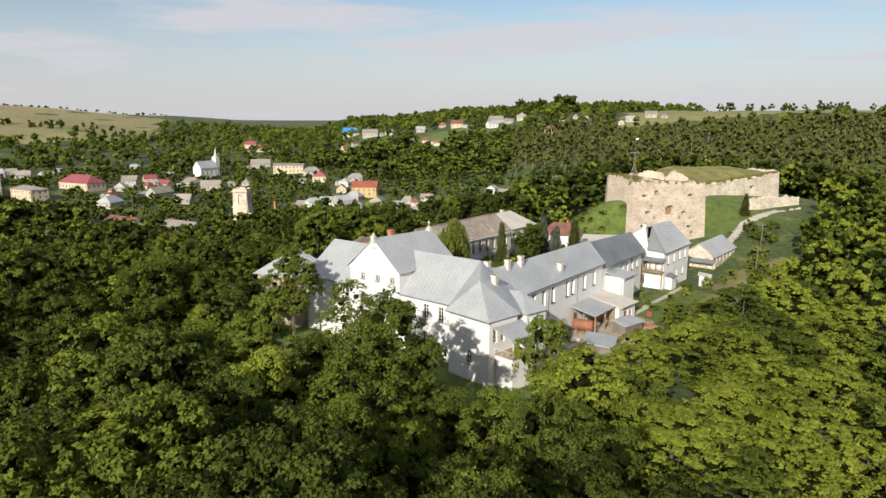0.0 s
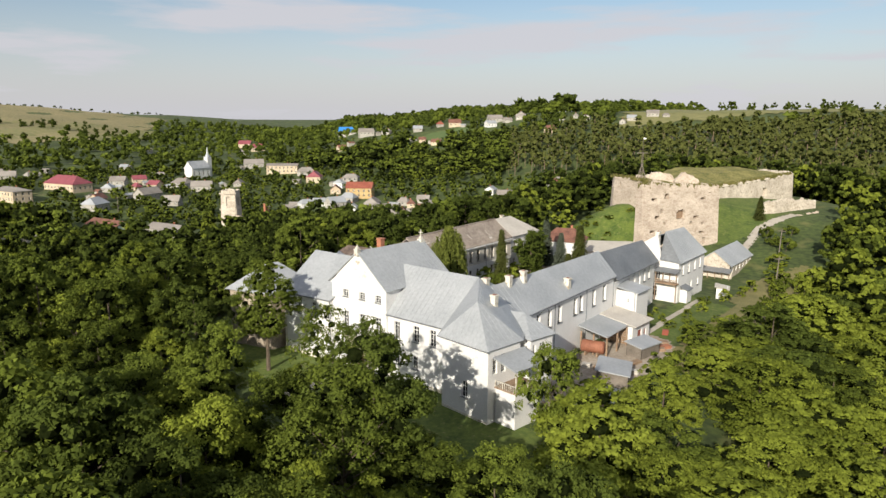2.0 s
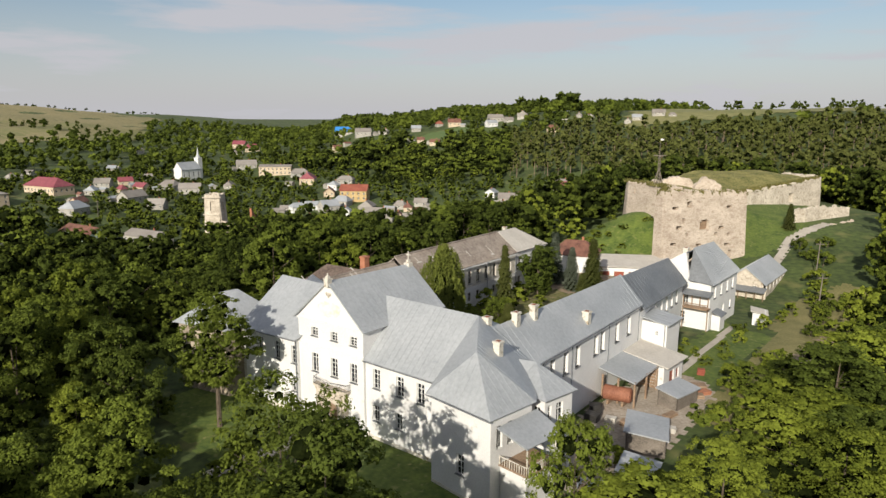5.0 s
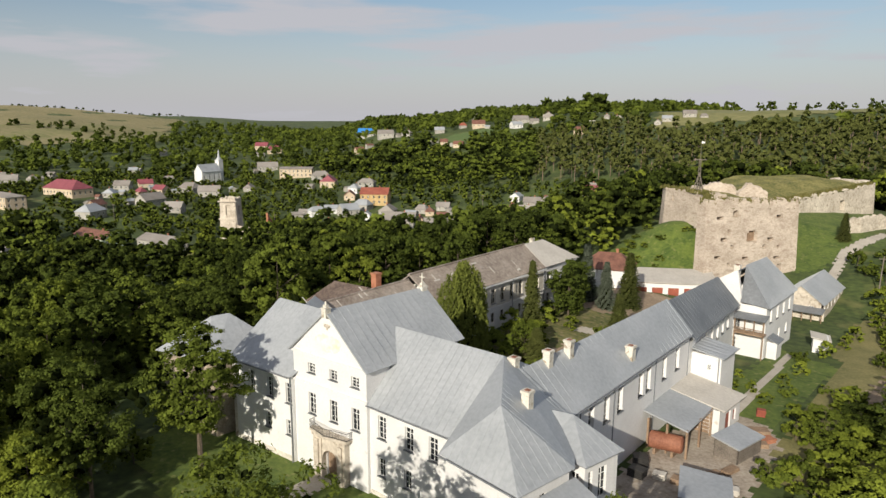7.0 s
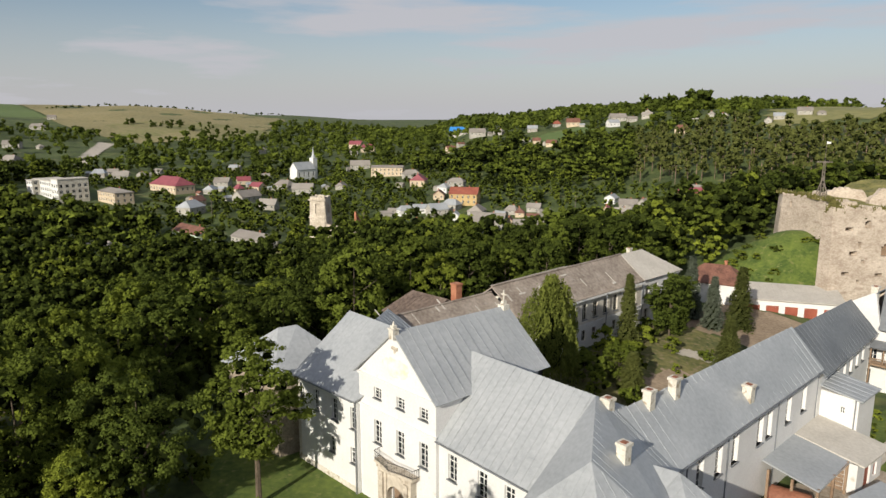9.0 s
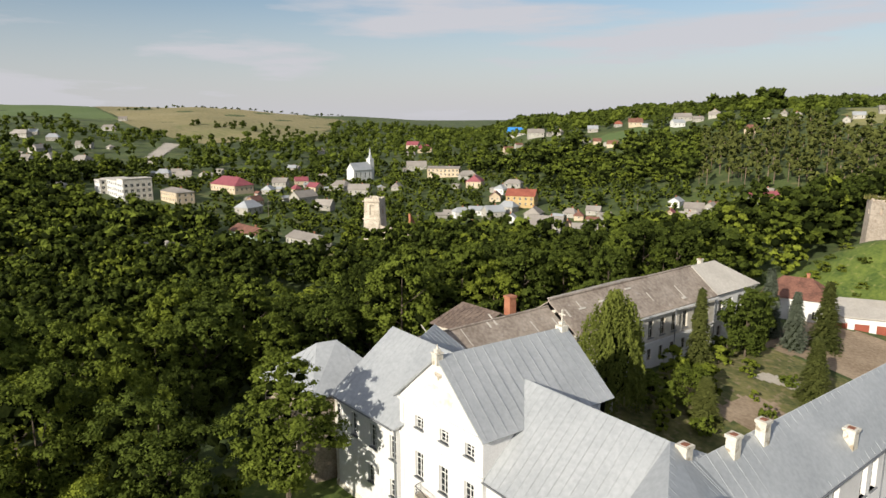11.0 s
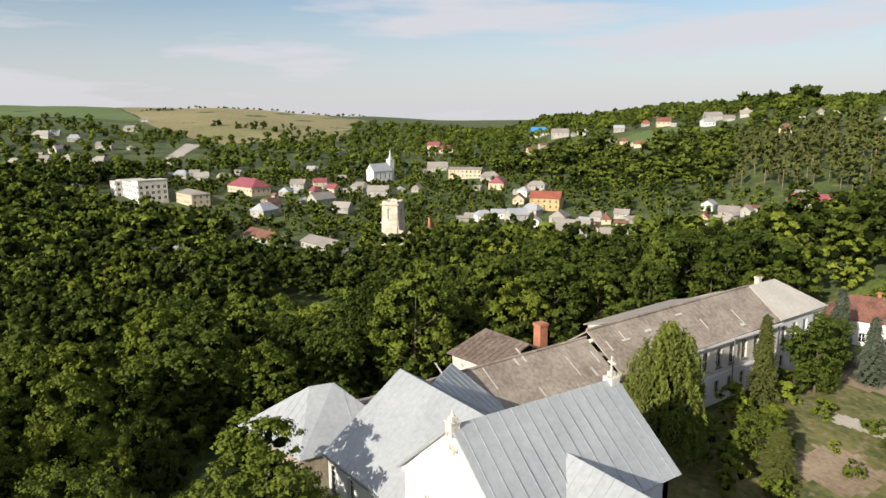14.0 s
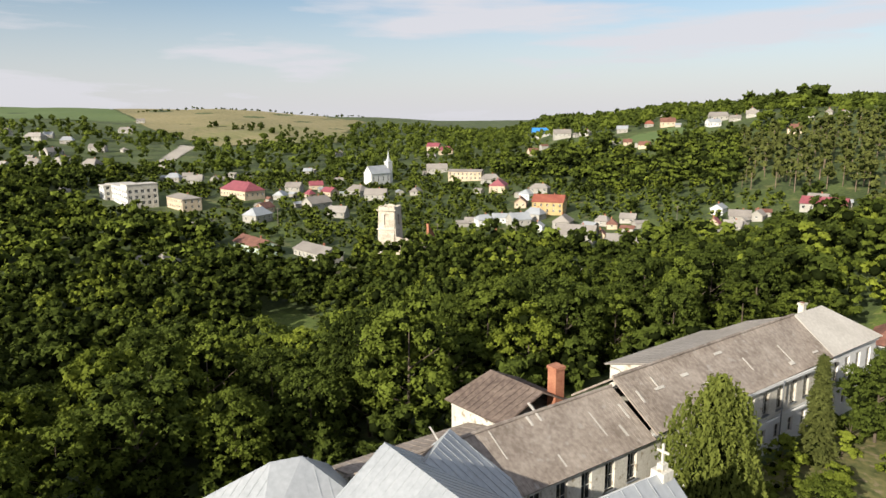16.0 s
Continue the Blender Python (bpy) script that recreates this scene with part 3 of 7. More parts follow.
top, ridge_r, ridge_l = (-4.5, 3.7, 15.2), (-9.5, 11.0, 16.5), (-24.8, 10.8, 16.5)
roof(palace, [
    [(-21.8, 3.9, 10.15), (-8.9, 3.9, 10.15), ridge_r, ridge_l],
    [(-9.1, 0.8, 10.3), (0.3, -0.5, 10.3), top],
    [(-9.1, 0.8, 10.3), top, ridge_r, (-9.1, 4.2, 10.4)],
    [(0.3, -0.5, 10.3), (1.3, 6.5, 10.3), top],
    [(1.3, 6.5, 10.3), (-3.7, 14.6, 10.6), ridge_r, top],
    [(-3.7, 14.6, 10.6), (-8.4, 18.0, 13.0), ridge_r],
    [ridge_l, ridge_r, (-9.5, 18.2, 10.2), (-21.8, 18.2, 10.2)],
], ZINC, label="pale grey standing-seam sheet roof")
apex_f, apex_b = (-27.3, 3.3, 19.35), (-27.3, 19.1, 19.0)
roof(palace, [
    [(-21.2, 3.5, 13.75), (-20.9, 19.0, 13.75), apex_b, apex_f],
    [(-33.7, 2.9, 13.75), apex_f, apex_b, (-33.5, 19.0, 13.75)],
], ZINC, label="grey gabled sheet roof of the pediment", gap=1.1)
apex_l = (-44.2, 9.6, 16.5)
roof(palace, [
    [(-44.5, 1.8, 10.45), (-33.0, 2.5, 10.6), (-27.5, 9.9, 16.5), apex_l],
    [(-44.5, 1.8, 10.45), apex_l, (-44.8, 18.9, 10.45)],
    [apex_l, (-27.5, 9.9, 16.5), (-33, 18.9, 10.45), (-44.8, 18.9, 10.45)],
], ZINC, label="light grey standing-seam hipped roof")
roof(palace, [
    [(-40.6, 9.8, 15.4), (-45.4, 16.2, 15.2), (-41.0, 20.5, 10.5), (-36.5, 14.0, 10.5)],
    [(-45.4, 16.2, 15.2), (-40.6, 9.8, 15.4), (-45.0, 9.8, 11.0), (-50.0, 15.5, 10.5)],
], ZINC, label="bluish grey rear roof slope")
# low hipped annex at the far end
part("wall", prism(bmesh.new(), [(-54.5, -1.5), (-45.6, 0.4), (-44.9, 9.5), (-54.0, 9.5)], -3, 9.8), BARE, palace, "unplastered rubble annex wall")
e = [(-55.2, -2.1, 9.9), (-45.2, 0.0, 9.9), (-44.4, 10.0, 9.9), (-55.0, 10.0, 9.9)]
r1, r2 = (-50.6, 3.4, 14.1), (-49.9, 5.6, 14.2)
roof(palace, [[e[0], e[1], r1], [e[1], e[2], r2, r1], [e[2], e[3], r2], [e[3], e[0], r1, r2]], ZINC, label="steep grey hipped annex roof")
for args in ((-4.4, 7.6, 12.0, 15.4), (-8.7, 11.6, 14.0, 16.4), (-7.9, 16.6, 13.0, 16.0), (-7.8, 20.6, 13.2, 16.1)):
    chimney(palace, *args)
# finial and cross
bm = box(bmesh.new(), -27.65, -26.95, 3.1, 3.8, 18.6, 19.6)
box(bm, -27.52, -27.08, 3.23, 3.67, 19.6, 19.95)
box(bm, -27.72, -26.88, 3.03, 3.87, 19.55, 19.66)
rod(bm, (-27.3, 3.45, 19.95), (-27.3, 3.45, 20.35), 0.15, 0.04)
part("finial", bm, OLD_WHITE, palace, "weathered stone finial pedestal")
bm = box(bmesh.new(), -27.75, -26.85, 18.05, 18.95, 18.4, 19.2)
box(bm, -27.5, -27.1, 18.25, 18.75, 19.2, 19.6)
box(bm, -27.36, -27.24, 18.44, 18.56, 19.6, 20.8)
box(bm, -27.7, -26.9, 18.45, 18.55, 20.25, 20.38)
part("cross", bm, OLD_WHITE, palace, "stone cross on a pedestal")
for x, y, z in ((-21.95, 4.1, 10.0), (-33.2, 2.7, 10.3)):
    pipe(palace, x, y, -0.3, z)

# ---- the long wing ----
wing = thing("long_wing", "long white two-storey wing with a grey sheet roof", "building")
p, q = (-4.2, 13.6), (-4.9, 48.2)
openings = [(u, u + 1.35, 6.75, 9.75) for u in (1.6, 5.4, 9.0, 12.4, 18.0, 20.2, 25.2, 29.6)]
part("wall", wall(bmesh.new(), p, q, -1.5, 10.5, openings, deep=0.4), WHITE, wing)
row_windows(wing, p, q, openings, cols=2, rows=4, deep=0.4)
part("wall", wall(bmesh.new(), (-12.4, 48.2), (-12.4, 13.6), -1.5, 10.5), WHITE, wing)
roof(wing, [
    [(-3.75, 14.2, 10.55), (-4.5, 48.3, 10.7), (-8.4, 48.0, 15.0), (-8.4, 12.0, 15.0)],
    [(-8.4, 12.0, 15.0), (-8.4, 48.0, 15.0), (-12.9, 48.3, 10.6), (-12.9, 13.0, 10.6)],
], ZINC, label="long grey sheet roof with worn seams", gap=1.2)
chimney(wing, -5.4, 30.7, 11.0, 13.4, 0.9, 0.9)
for y in (17.2, 25.0, 36.5, 47.8):
    pipe(wing, -4.15 - 0.021 * (y - 13.6), y, 0.2, 10.3)

far_wing = thing("far_wing", "white two-storey wing with a dark grey roof", "building")
p, q = (-4.9, 48.3), (-7.0, 73.2)
openings = [(u, u + 1.3, 5.9, 8.6) for u in (4.5, 7.6, 11.0, 14.2, 17.4, 20.6)]
low = [(u, u + 1.2, 2.0, 4.2) for u in (11.0, 17.4)]
part("wall", wall(bmesh.new(), p, q, -1.5, 9.3, openings + low, deep=0.4), WHITE, far_wing)
row_windows(far_wing, p, q, openings, cols=2, rows=4, deep=0.4)
row_windows(far_wing, p, q, low, cols=2, rows=3, deep=0.4)
part("wall", wall(bmesh.new(), (-13.5, 73.2), (-12.4, 48.3), -1.5, 9.3), WHITE, far_wing)
part("gable_wall", wall(bmesh.new(), (-4.9, 48.28), (-12.4, 48.28), 8.0, 9.3, top=[(0, 9.3), (7.5, 9.3), (3.7, 14.4)]), WHITE, far_wing)
roof(far_wing, [
    [(-4.3, 48.35, 9.9), (-6.4, 74.0, 9.1), (-10.0, 73.0, 13.5), (-8.5, 48.35, 14.6)],
    [(-8.5, 48.35, 14.6), (-10.0, 73.0, 13.5), (-14.0, 74.0, 9.1), (-12.9, 48.35, 9.9)],
], ZINC_DARK, label="dark grey sheet roof", gap=1.3)

end_house = thing("end_house", "white plastered end house with half-hipped dark roof and balcony", "house")
p, q = (-2.7, 76.2), (-2.4, 92.0)
openings = [(u, u + 1.1, 5.6, 7.8) for u in (2.0, 5.6, 9.2, 12.6)] + [(u, u + 1.1, 1.6, 3.4) for u in (7.6, 11.8)]
part("wall", wall(bmesh.new(), p, q, -1.0, 8.7, openings), WHITE, end_house)
row_windows(end_house, p, q, openings, cols=2, rows=3)
p, q = (-12.8, 76.2), (-2.7, 76.2)
openings = [(4.4, 5.5, 0.6, 2.8), (5.0, 6.0, 4.4, 6.5)]
part("wall", wall(bmesh.new(), p, q, -1.0, 8.7, openings, top=[(0, 8.7), (6.1, 8.7), (5.0, 14.2), (4.6, 14.2), (0, 11.2)]), WHITE, end_house)
row_windows(end_house, p, q, openings, cols=2, rows=3)
part("wall", wall(bmesh.new(), (-2.4, 92.0), (-12.8, 92.0), -1.0, 8.7, top=[(0, 8.7), (10.4, 8.7), (5.4, 13.9)]), WHITE, end_house)
part("wall", wall(bmesh.new(), (-12.8, 92.0), (-12.8, 76.2), -1.0, 8.7), WHITE, end_house)
a, b = (-7.8, 80.4, 14.6), (-7.8, 92.5, 14.2)
roof(end_house, [[(-6.9, 75.8, 9.1), (-2.1, 75.8, 8.7), a]], ZINC_DARK, label="dark grey hip slope", gap=0)
roof(end_house, [[(-2.1, 75.8, 8.7), (-1.9, 92.5, 8.9), b, a]], ZINC, label="pale ribbed sheet roof slope", gap=0.5)
roof(end_house, [[(-13.2, 92.5, 9.2), (-13.2, 76.0, 9.2), (-7.8, 76.4, 14.3), b]], ZINC_DARK, label="dark grey roof slope", gap=0)
chimney(end_house, -8.3, 77.5, 9.5, 15.0, 0.9, 1.0)
bm = box(bmesh.new(), -7.2, -2.4, 74.4, 76.0, 4.0, 4.25)
for x in (-7.1, -5.5, -4.0, -2.5):
    box(bm, x - 0.08, x + 0.08, 74.4, 74.6, 0.0 if x in (-7.1, -2.5) else 4.2, 6.9)
box(bm, -7.2, -2.4, 74.4, 74.5, 5.0, 5.1)
for k in range(24):
    box(bm, -7.1 + k * 0.2, -7.04 + k * 0.2, 74.42, 74.48, 4.2, 5.0)
part("balcony", bm, TIMBER, end_house, "brown timber balcony with railing")
roof(end_house, [[(-7.4, 74.0, 6.8), (-2.2, 74.0, 6.8), (-2.2, 76.1, 7.4), (-7.4, 76.1, 7.4)]], ZINC_DARK, gap=0, name="balcony_roof")
roof(end_house, [[(-2.5, 77.0, 3.4), (-0.6, 77.0, 2.7), (-0.6, 80.5, 2.7), (-2.5, 80.5, 3.4)]], ZINC_DARK, gap=0, name="porch_roof")
part("porch", prism(bmesh.new(), [(-2.5, 77.3), (-0.9, 77.3), (-0.9, 80.2), (-2.5, 80.2)], -0.5, 2.6), WHITE, end_house)

# ---- stair annex, terrace and lean-tos on the yard side ----
annex = thing("stair_annex", "white annex with hipped grey roof beside the corner", "annex")
p, q = (1.3, 8.2), (2.2, 12.6)
openings = [(0.4, 1.1, 6.0, 9.0), (1.9, 3.0, 6.0, 9.0)]
part("wall", wall(bmesh.new(), p, q, -1.0, 9.9, openings), WHITE, annex)
row_windows(annex, p, q, openings, cols=2, rows=4, sill=False)
p, q = (-2.5, 8.6), (1.3, 8.2)
openings = [(2.3, 3.2, 6.0, 8.8)]
part("wall", wall(bmesh.new(), p, q, -1.0, 9.9, openings), WHITE, annex)
row_windows(annex, p, q, openings, cols=2, rows=4, sill=False)
part("wall", wall(bmesh.new(), (2.2, 12.6), (-3.6, 13.4), -1.0, 9.9), WHITE, annex)
tip = (-2.1, 11.9, 12.3)
roof(annex, [[(-3.0, 8.2, 9.95), (1.7, 7.7, 9.95), tip], [(1.7, 7.7, 9.95), (2.7, 12.9, 9.95), tip], [(2.7, 12.9, 9.95), (-3.6, 13.9, 9.95), tip], [(-3.0, 8.2, 9.95), tip, (-5.4, 11.1, 12.3)], [(-3.6, 13.9, 9.95), (-5.4, 11.1, 12.3), tip]], ZINC, label="grey hipped sheet roof")

porch = thing("terrace", "white terrace block with balustrade under a sloping roof", "terrace")
part("base", prism(bmesh.new(), [(0.3, 1.4), (3.6, 1.0), (4.2, 5.6), (0.9, 6.2)], -1.0, 4.9), WHITE, porch)
part("deck", prism(bmesh.new(), [(0.2, 1.2), (3.8, 0.8), (4.4, 5.8), (0.8, 6.4)], 4.9, 5.08), TIMBER, porch, "brown terrace floor")
bm = bmesh.new()
rail = [(0.3, 1.3), (3.7, 0.9), (4.3, 5.7)]
for (ax, ay), (bx, by) in zip(rail, rail[1:]):
    n = int(math.hypot(bx - ax, by - ay) / 0.3)
    for k in range(n + 1):
        x, y = ax + (bx - ax) * k / n, ay + (by - ay) * k / n
        rod(bm, (x, y, 5.08), (x, y, 5.95), 0.04 if k % 4 else 0.07, sides=5)
    rod(bm, (ax, ay, 5.95), (bx, by, 5.95), 0.05, sides=5)
part("balustrade", bm, OLD_WHITE, porch, "pale metal balustrade")
bm = bmesh.new()
for x, y in ((3.6, 1.1), (4.2, 5.6)):
    rod(bm, (x, y, 5.0), (x, y, 8.2), 0.09)
part("post", bm, OLD_WHITE, porch)
roof(porch, [[(0.35, 0.6, 9.3), (3.9, 0.6, 8.1), (4.7, 6.2, 8.1), (1.1, 6.9, 9.3)]], ZINC, gap=0, name="terrace_roof", label="sloping grey sheet canopy")

# portal and balcony of the pediment front
turn = Matrix.Translation((-33.1, 3.3, 0)) @ Matrix.Rotation(math.atan2(0.6, 11.4), 4, "Z")
bm = bmesh.new()
for a, b in ((3.7, 5.0), (7.4, 8.7)):
    box(bm, a, b, -0.75, -0.01, -1.0, 5.2)
    box(bm, a - 0.12, b + 0.12, -0.87, -0.01, 4.9, 5.25)
    box(bm, a + 0.35, b - 0.35, -0.95, -0.75, -1.0, 4.6)
n = 12
for k in range(n):
    a0, a1 = math.pi * k / n, math.pi * (k + 1) / n
    c0, s0, c1, s1 = math.cos(a0), math.sin(a0), math.cos(a1), math.sin(a1)
    outer = [(6.2 + 1.2 * c0, 2.3 + 1.2 * s0), (6.2 + 1.2 * c1, 2.3 + 1.2 * s1), (6.2 + 1.2 * c1, 5.2), (6.2 + 1.2 * c0, 5.2)]
    f = [bm.verts.new((x, -0.6, z)) for x, z in outer]
    g = [bm.verts.new((x, -0.01, z)) for x, z in outer]
    bm.faces.new(f[::-1])
    bm.faces.new((f[0], g[0], g[1], f[1]))
bmesh.ops.transform(bm, matrix=turn, verts=bm.verts)
part("portal", bm, STONE, palace, "tan carved stone portal round the arched doorway")
bm = box(bmesh.new(), 5.15, 7.25, 0.2, 0.27, -0.2, 3.15, turn)
part("door", bm, TIMBER, palace, "dark wooden double door")
bm = bmesh.new()
edge = [(3.2, -0.05), (3.3, -0.9), (4.9, -1.15), (6.2, -1.5), (7.5, -1.15), (9.1, -0.9), (9.2, -0.05)]
low_v = [bm.verts.new((x, y, 5.3)) for x, y in edge]
top_v = [bm.verts.new((x, y, 5.55)) for x, y in edge]
for i in range(len(edge)):
    j = (i + 1) % len(edge)
    bm.faces.new((low_v[i], low_v[j], top_v[j], top_v[i]))
bm.faces.new(low_v[::-1]), bm.faces.new(top_v)
bmesh.ops.transform(bm, matrix=turn, verts=bm.verts)
balcony = part("balcony", bm, STONE, palace, "curved stone balcony slab")
bm = bmesh.new()
for (ax, ay), (bx, by) in zip(edge, edge[1:]):
    n = max(3, int(math.hypot(bx - ax, by - ay) / 0.18))
    for k in range(n):
        x, y = ax + (bx - ax) * k / n, ay + (by - ay) * k / n
        rod(bm, (x, y + 0.08, 5.55), (x, y + 0.08, 6.45), 0.022, sides=4)
    rod(bm, (ax, ay + 0.08, 6.45), (bx, by + 0.08, 6.45), 0.035, sides=5)
    rod(bm, (ax, ay + 0.08, 5.65), (bx, by + 0.08, 5.65), 0.025, sides=5)
bmesh.ops.transform(bm, matrix=turn, verts=bm.verts)
part("railing", bm, IRON, balcony, "black wrought iron railing")
# relief and peeling plaster in the pediment
bm = bmesh.new()
for x, z, w, h in ((5.75, 17.6, 0.9, 0.35), (5.45, 17.5, 0.3, 0.25), (6.05, 17.5, 0.3, 0.25), (5.75, 17.3, 0.3, 0.4)):
    box(bm, x - w / 2, x + w / 2, -0.1, 0.0, z - h / 2, z + h / 2)
bmesh.ops.bevel(bm, geom=bm.edges[:], offset=0.06, segments=2, affect="EDGES")
bmesh.ops.transform(bm, matrix=turn, verts=bm.verts)
part("relief", bm, STONE, palace, "worn carved stone relief")
PEELING = surface("yellowed_plaster", (0.68, 0.62, 0.42), (0.84, 0.82, 0.76), 0.92, 1.6, 0.6, 0.2)
bm = bmesh.new()
r = random.Random(5)
ring_p = [(5.8 + (1.9 + r.uniform(-0.35, 0.35)) * math.cos(k * math.tau / 22), 15.7 + (0.95 + r.uniform(-0.25, 0.25)) * math.sin(k * math.tau / 22)) for k in range(22)]
v0 = [bm.verts.new((x, -0.012, z)) for x, z in ring_p]
v1 = [bm.verts.new((x, 0.0, z)) for x, z in ring_p]
bm.faces.new(v0)
for i in range(22):
    bm.faces.new((v0[i], v1[i], v1[(i + 1) % 22], v0[(i + 1) % 22]))
bmesh.ops.transform(bm, matrix=turn, verts=bm.verts)
part("plaster_patch", bm, PEELING, palace, "yellowed peeling plaster patch")
# blind niche, plinths and gutters
for p, q, z in (((-21.9, 4.3), (-8.6, 4.3), 0.5), ((-44.2, 2.2), (-33.1, 2.9), 0.7), ((-8.6, 1.2), (0.0, 0.0), 0.35)):
    d = Vector((q[0] - p[0], q[1] - p[1], 0))
    m = Matrix.Translation((*p, 0)) @ Matrix.Rotation(math.atan2(d.y, d.x), 4, "Z")
    part("plinth", box(bmesh.new(), 0.02, d.length - 0.02, -0.07, 0.0, -1.4, z, m), OLD_WHITE, palace, "stained plaster plinth")
for a, b in (((-21.8, 3.86, 10.02), (-9.0, 3.86, 10.02)), ((-44.5, 1.76, 10.32), (-33.3, 2.44, 10.46)), ((-9.1, 0.74, 10.18), (0.3, -0.56, 10.18)), ((-3.72, 14.3, 10.42), (-4.44, 48.2, 10.56)), ((-4.24, 48.4, 9.78), (-6.35, 74.0, 8.98))):
    part("gutter", rod(bmesh.new(), a, b, 0.085, sides=8), ZINC_DARK, palace if a[1] < 13 else wing if a[1] < 40 else far_wing)
# ---- rear wing across the courtyard ----
FADED = surface("faded_buff_plaster", (0.46, 0.43, 0.37), (0.62, 0.59, 0.53), 0.92, 4, 0.4, 0.15, spot=(0.36, 0.3, 0.23), spot_at=(0.58, 0.7))
rear = thing("rear_wing", "long two-storey wing with brown weathered roofing across the courtyard", "building")
for (p, q, eave, upper) in (((-40.9, 10.0), (-41.0, 35.5), 10.6, OLD_WHITE), ((-41.0, 35.5), (-41.7, 69.0), 11.0, FADED), ((-41.7, 69.0), (-41.9, 81.6), 11.1, WHITE)):
    n = int((q[1] - p[1]) / 2.9)
    u0 = ((q[1] - p[1]) - n * 2.9) / 2 + 0.85
    high = [(u0 + k * 2.9, u0 + k * 2.9 + 1.25, 7.3, 9.95) for k in range(n)]
    low = [(u0 + k * 2.9, u0 + k * 2.9 + 1.1, 3.8, 5.6) for k in range(n)]
    part("wall", wall(bmesh.new(), p, q, 6.7, eave, high), upper, rear)
    part("wall", wall(bmesh.new(), p, q, -1.0, 6.7, low), WHITE, rear)
    bm = box(bmesh.new(), -0.05, 0.14, p[1], q[1], eave - 0.35, eave - 0.05, Matrix.Translation((p[0], 0, 0)))
    box(bm, -0.05, 0.1, p[1], q[1], 6.6, 6.8, Matrix.Translation((p[0], 0, 0)))
    part("cornice", bm, WHITE, rear)
    row_windows(rear, p, q, high, cols=2, rows=2, bar=0.045, frame_mat=OLD_WHITE)
    row_windows(rear, p, q, low, cols=2, rows=2, bar=0.045, sill=False, frame_mat=OLD_WHITE)
part("wall", wall(bmesh.new(), (-41.9, 81.6), (-51.5, 81.6), -1.0, 11.1), WHITE, rear)
part("wall", wall(bmesh.new(), (-51.5, 81.6), (-50.8, 10.0), -4.0, 10.6), OLD_WHITE, rear)
part("wall", wall(bmesh.new(), (-50.8, 10.0), (-40.9, 10.0), -2.0, 10.6, top=[(0, 10.6), (9.9, 10.6), (5, 13.6)]), OLD_WHITE, rear)
roof(rear, [
    [(-40.4, 9.6, 10.6), (-40.5, 35.6, 10.6), (-46.0, 35.6, 13.9), (-45.9, 9.6, 13.7)],
    [(-45.9, 9.6, 13.7), (-46.0, 35.6, 13.9), (-51.3, 35.6, 10.6), (-51.2, 9.6, 10.6)]], ASBESTOS, gap=0.45, label="brown weathered roofing with patched sheets")
roof(rear, [
    [(-40.5, 35.7, 11.05), (-41.2, 69.0, 11.1), (-46.4, 69.0, 15.0), (-46.0, 35.7, 14.7)],
    [(-46.0, 35.7, 14.7), (-46.4, 69.0, 15.0), (-52.0, 69.0, 11.1), (-51.4, 35.7, 11.1)]], ASBESTOS, gap=0.45, label="brown weathered roofing, worn pale in places")
roof(rear, [
    [(-41.2, 69.05, 11.15), (-41.4, 82.2, 11.15), (-46.5, 76.0, 15.1), (-46.4, 69.05, 15.1)],
    [(-41.4, 82.2, 11.15), (-52.0, 82.2, 11.15), (-46.5, 76.0, 15.1)],
    [(-52.0, 82.2, 11.15), (-52.0, 69.05, 11.15), (-46.4, 69.05, 15.1), (-46.5, 76.0, 15.1)]], PALE_ROOF, gap=0, label="pale new sheet roof with a hipped end")
# loose and patched sheets
r = random.Random(8)
bm = bmesh.new()
for k in range(18):
    y = r.uniform(12, 67)
    first = y < 35
    f = r.uniform(0.1, 0.85)
    x, z = -40.6 - 5.3 * f, (10.6 + 3.2 * f if first else 11.05 + 3.7 * f) + 0.09
    s = 3.2 / 5.4 if first else 3.75 / 5.3
    w, l = (r.uniform(0.1, 0.3), r.uniform(1.0, 2.6)) if r.random() < 0.6 else (r.uniform(0.8, 1.8), r.uniform(0.2, 0.4))
    slab(bm, [(x, y, z), (x, y + w, z), (x - l, y + w, z + l * s), (x - l, y, z + l * s)], 0.05)
tagged(part("patch", bm, PALE_ROOF, rear, "pale patched roofing strips"), kind="stuff")
back = prism(bmesh.new(), [(-53.0, 43.4), (-51.6, 43.4), (-51.6, 71.0), (-53.0, 71.0)], -5, 12.0)
slab(back, [(-53.0, 43.4, 11.9), (-46.8, 43.4, 11.9), (-46.8, 43.4, 14.1), (-53.0, 43.4, 12.3)], 0.4)
part("back_range", back, OLD_WHITE, rear)
roof(rear, [[(-46.2, 43.0, 14.55), (-46.3, 61.0, 14.85), (-53.5, 61.0, 12.7), (-53.5, 43.0, 12.3)]], VILLAGE_ROOF, gap=0.9, name="back_roof")
roof(rear, [[(-46.3, 61.1, 14.7), (-46.4, 70.5, 14.8), (-53.3, 70.5, 12.3), (-53.3, 61.1, 12.3)]], VILLAGE_ROOF, gap=0.9, name="back_roof")
bm = rod(bmesh.new(), (-45.9, 9.6, 13.76), (-46.0, 35.6, 13.96), 0.16, sides=6)
rod(bm, (-46.0, 35.7, 14.8), (-46.4, 69.0, 15.1), 0.16, sides=6)
part("ridge_cap", bm, ASBESTOS, rear, "dark brown ridge capping")
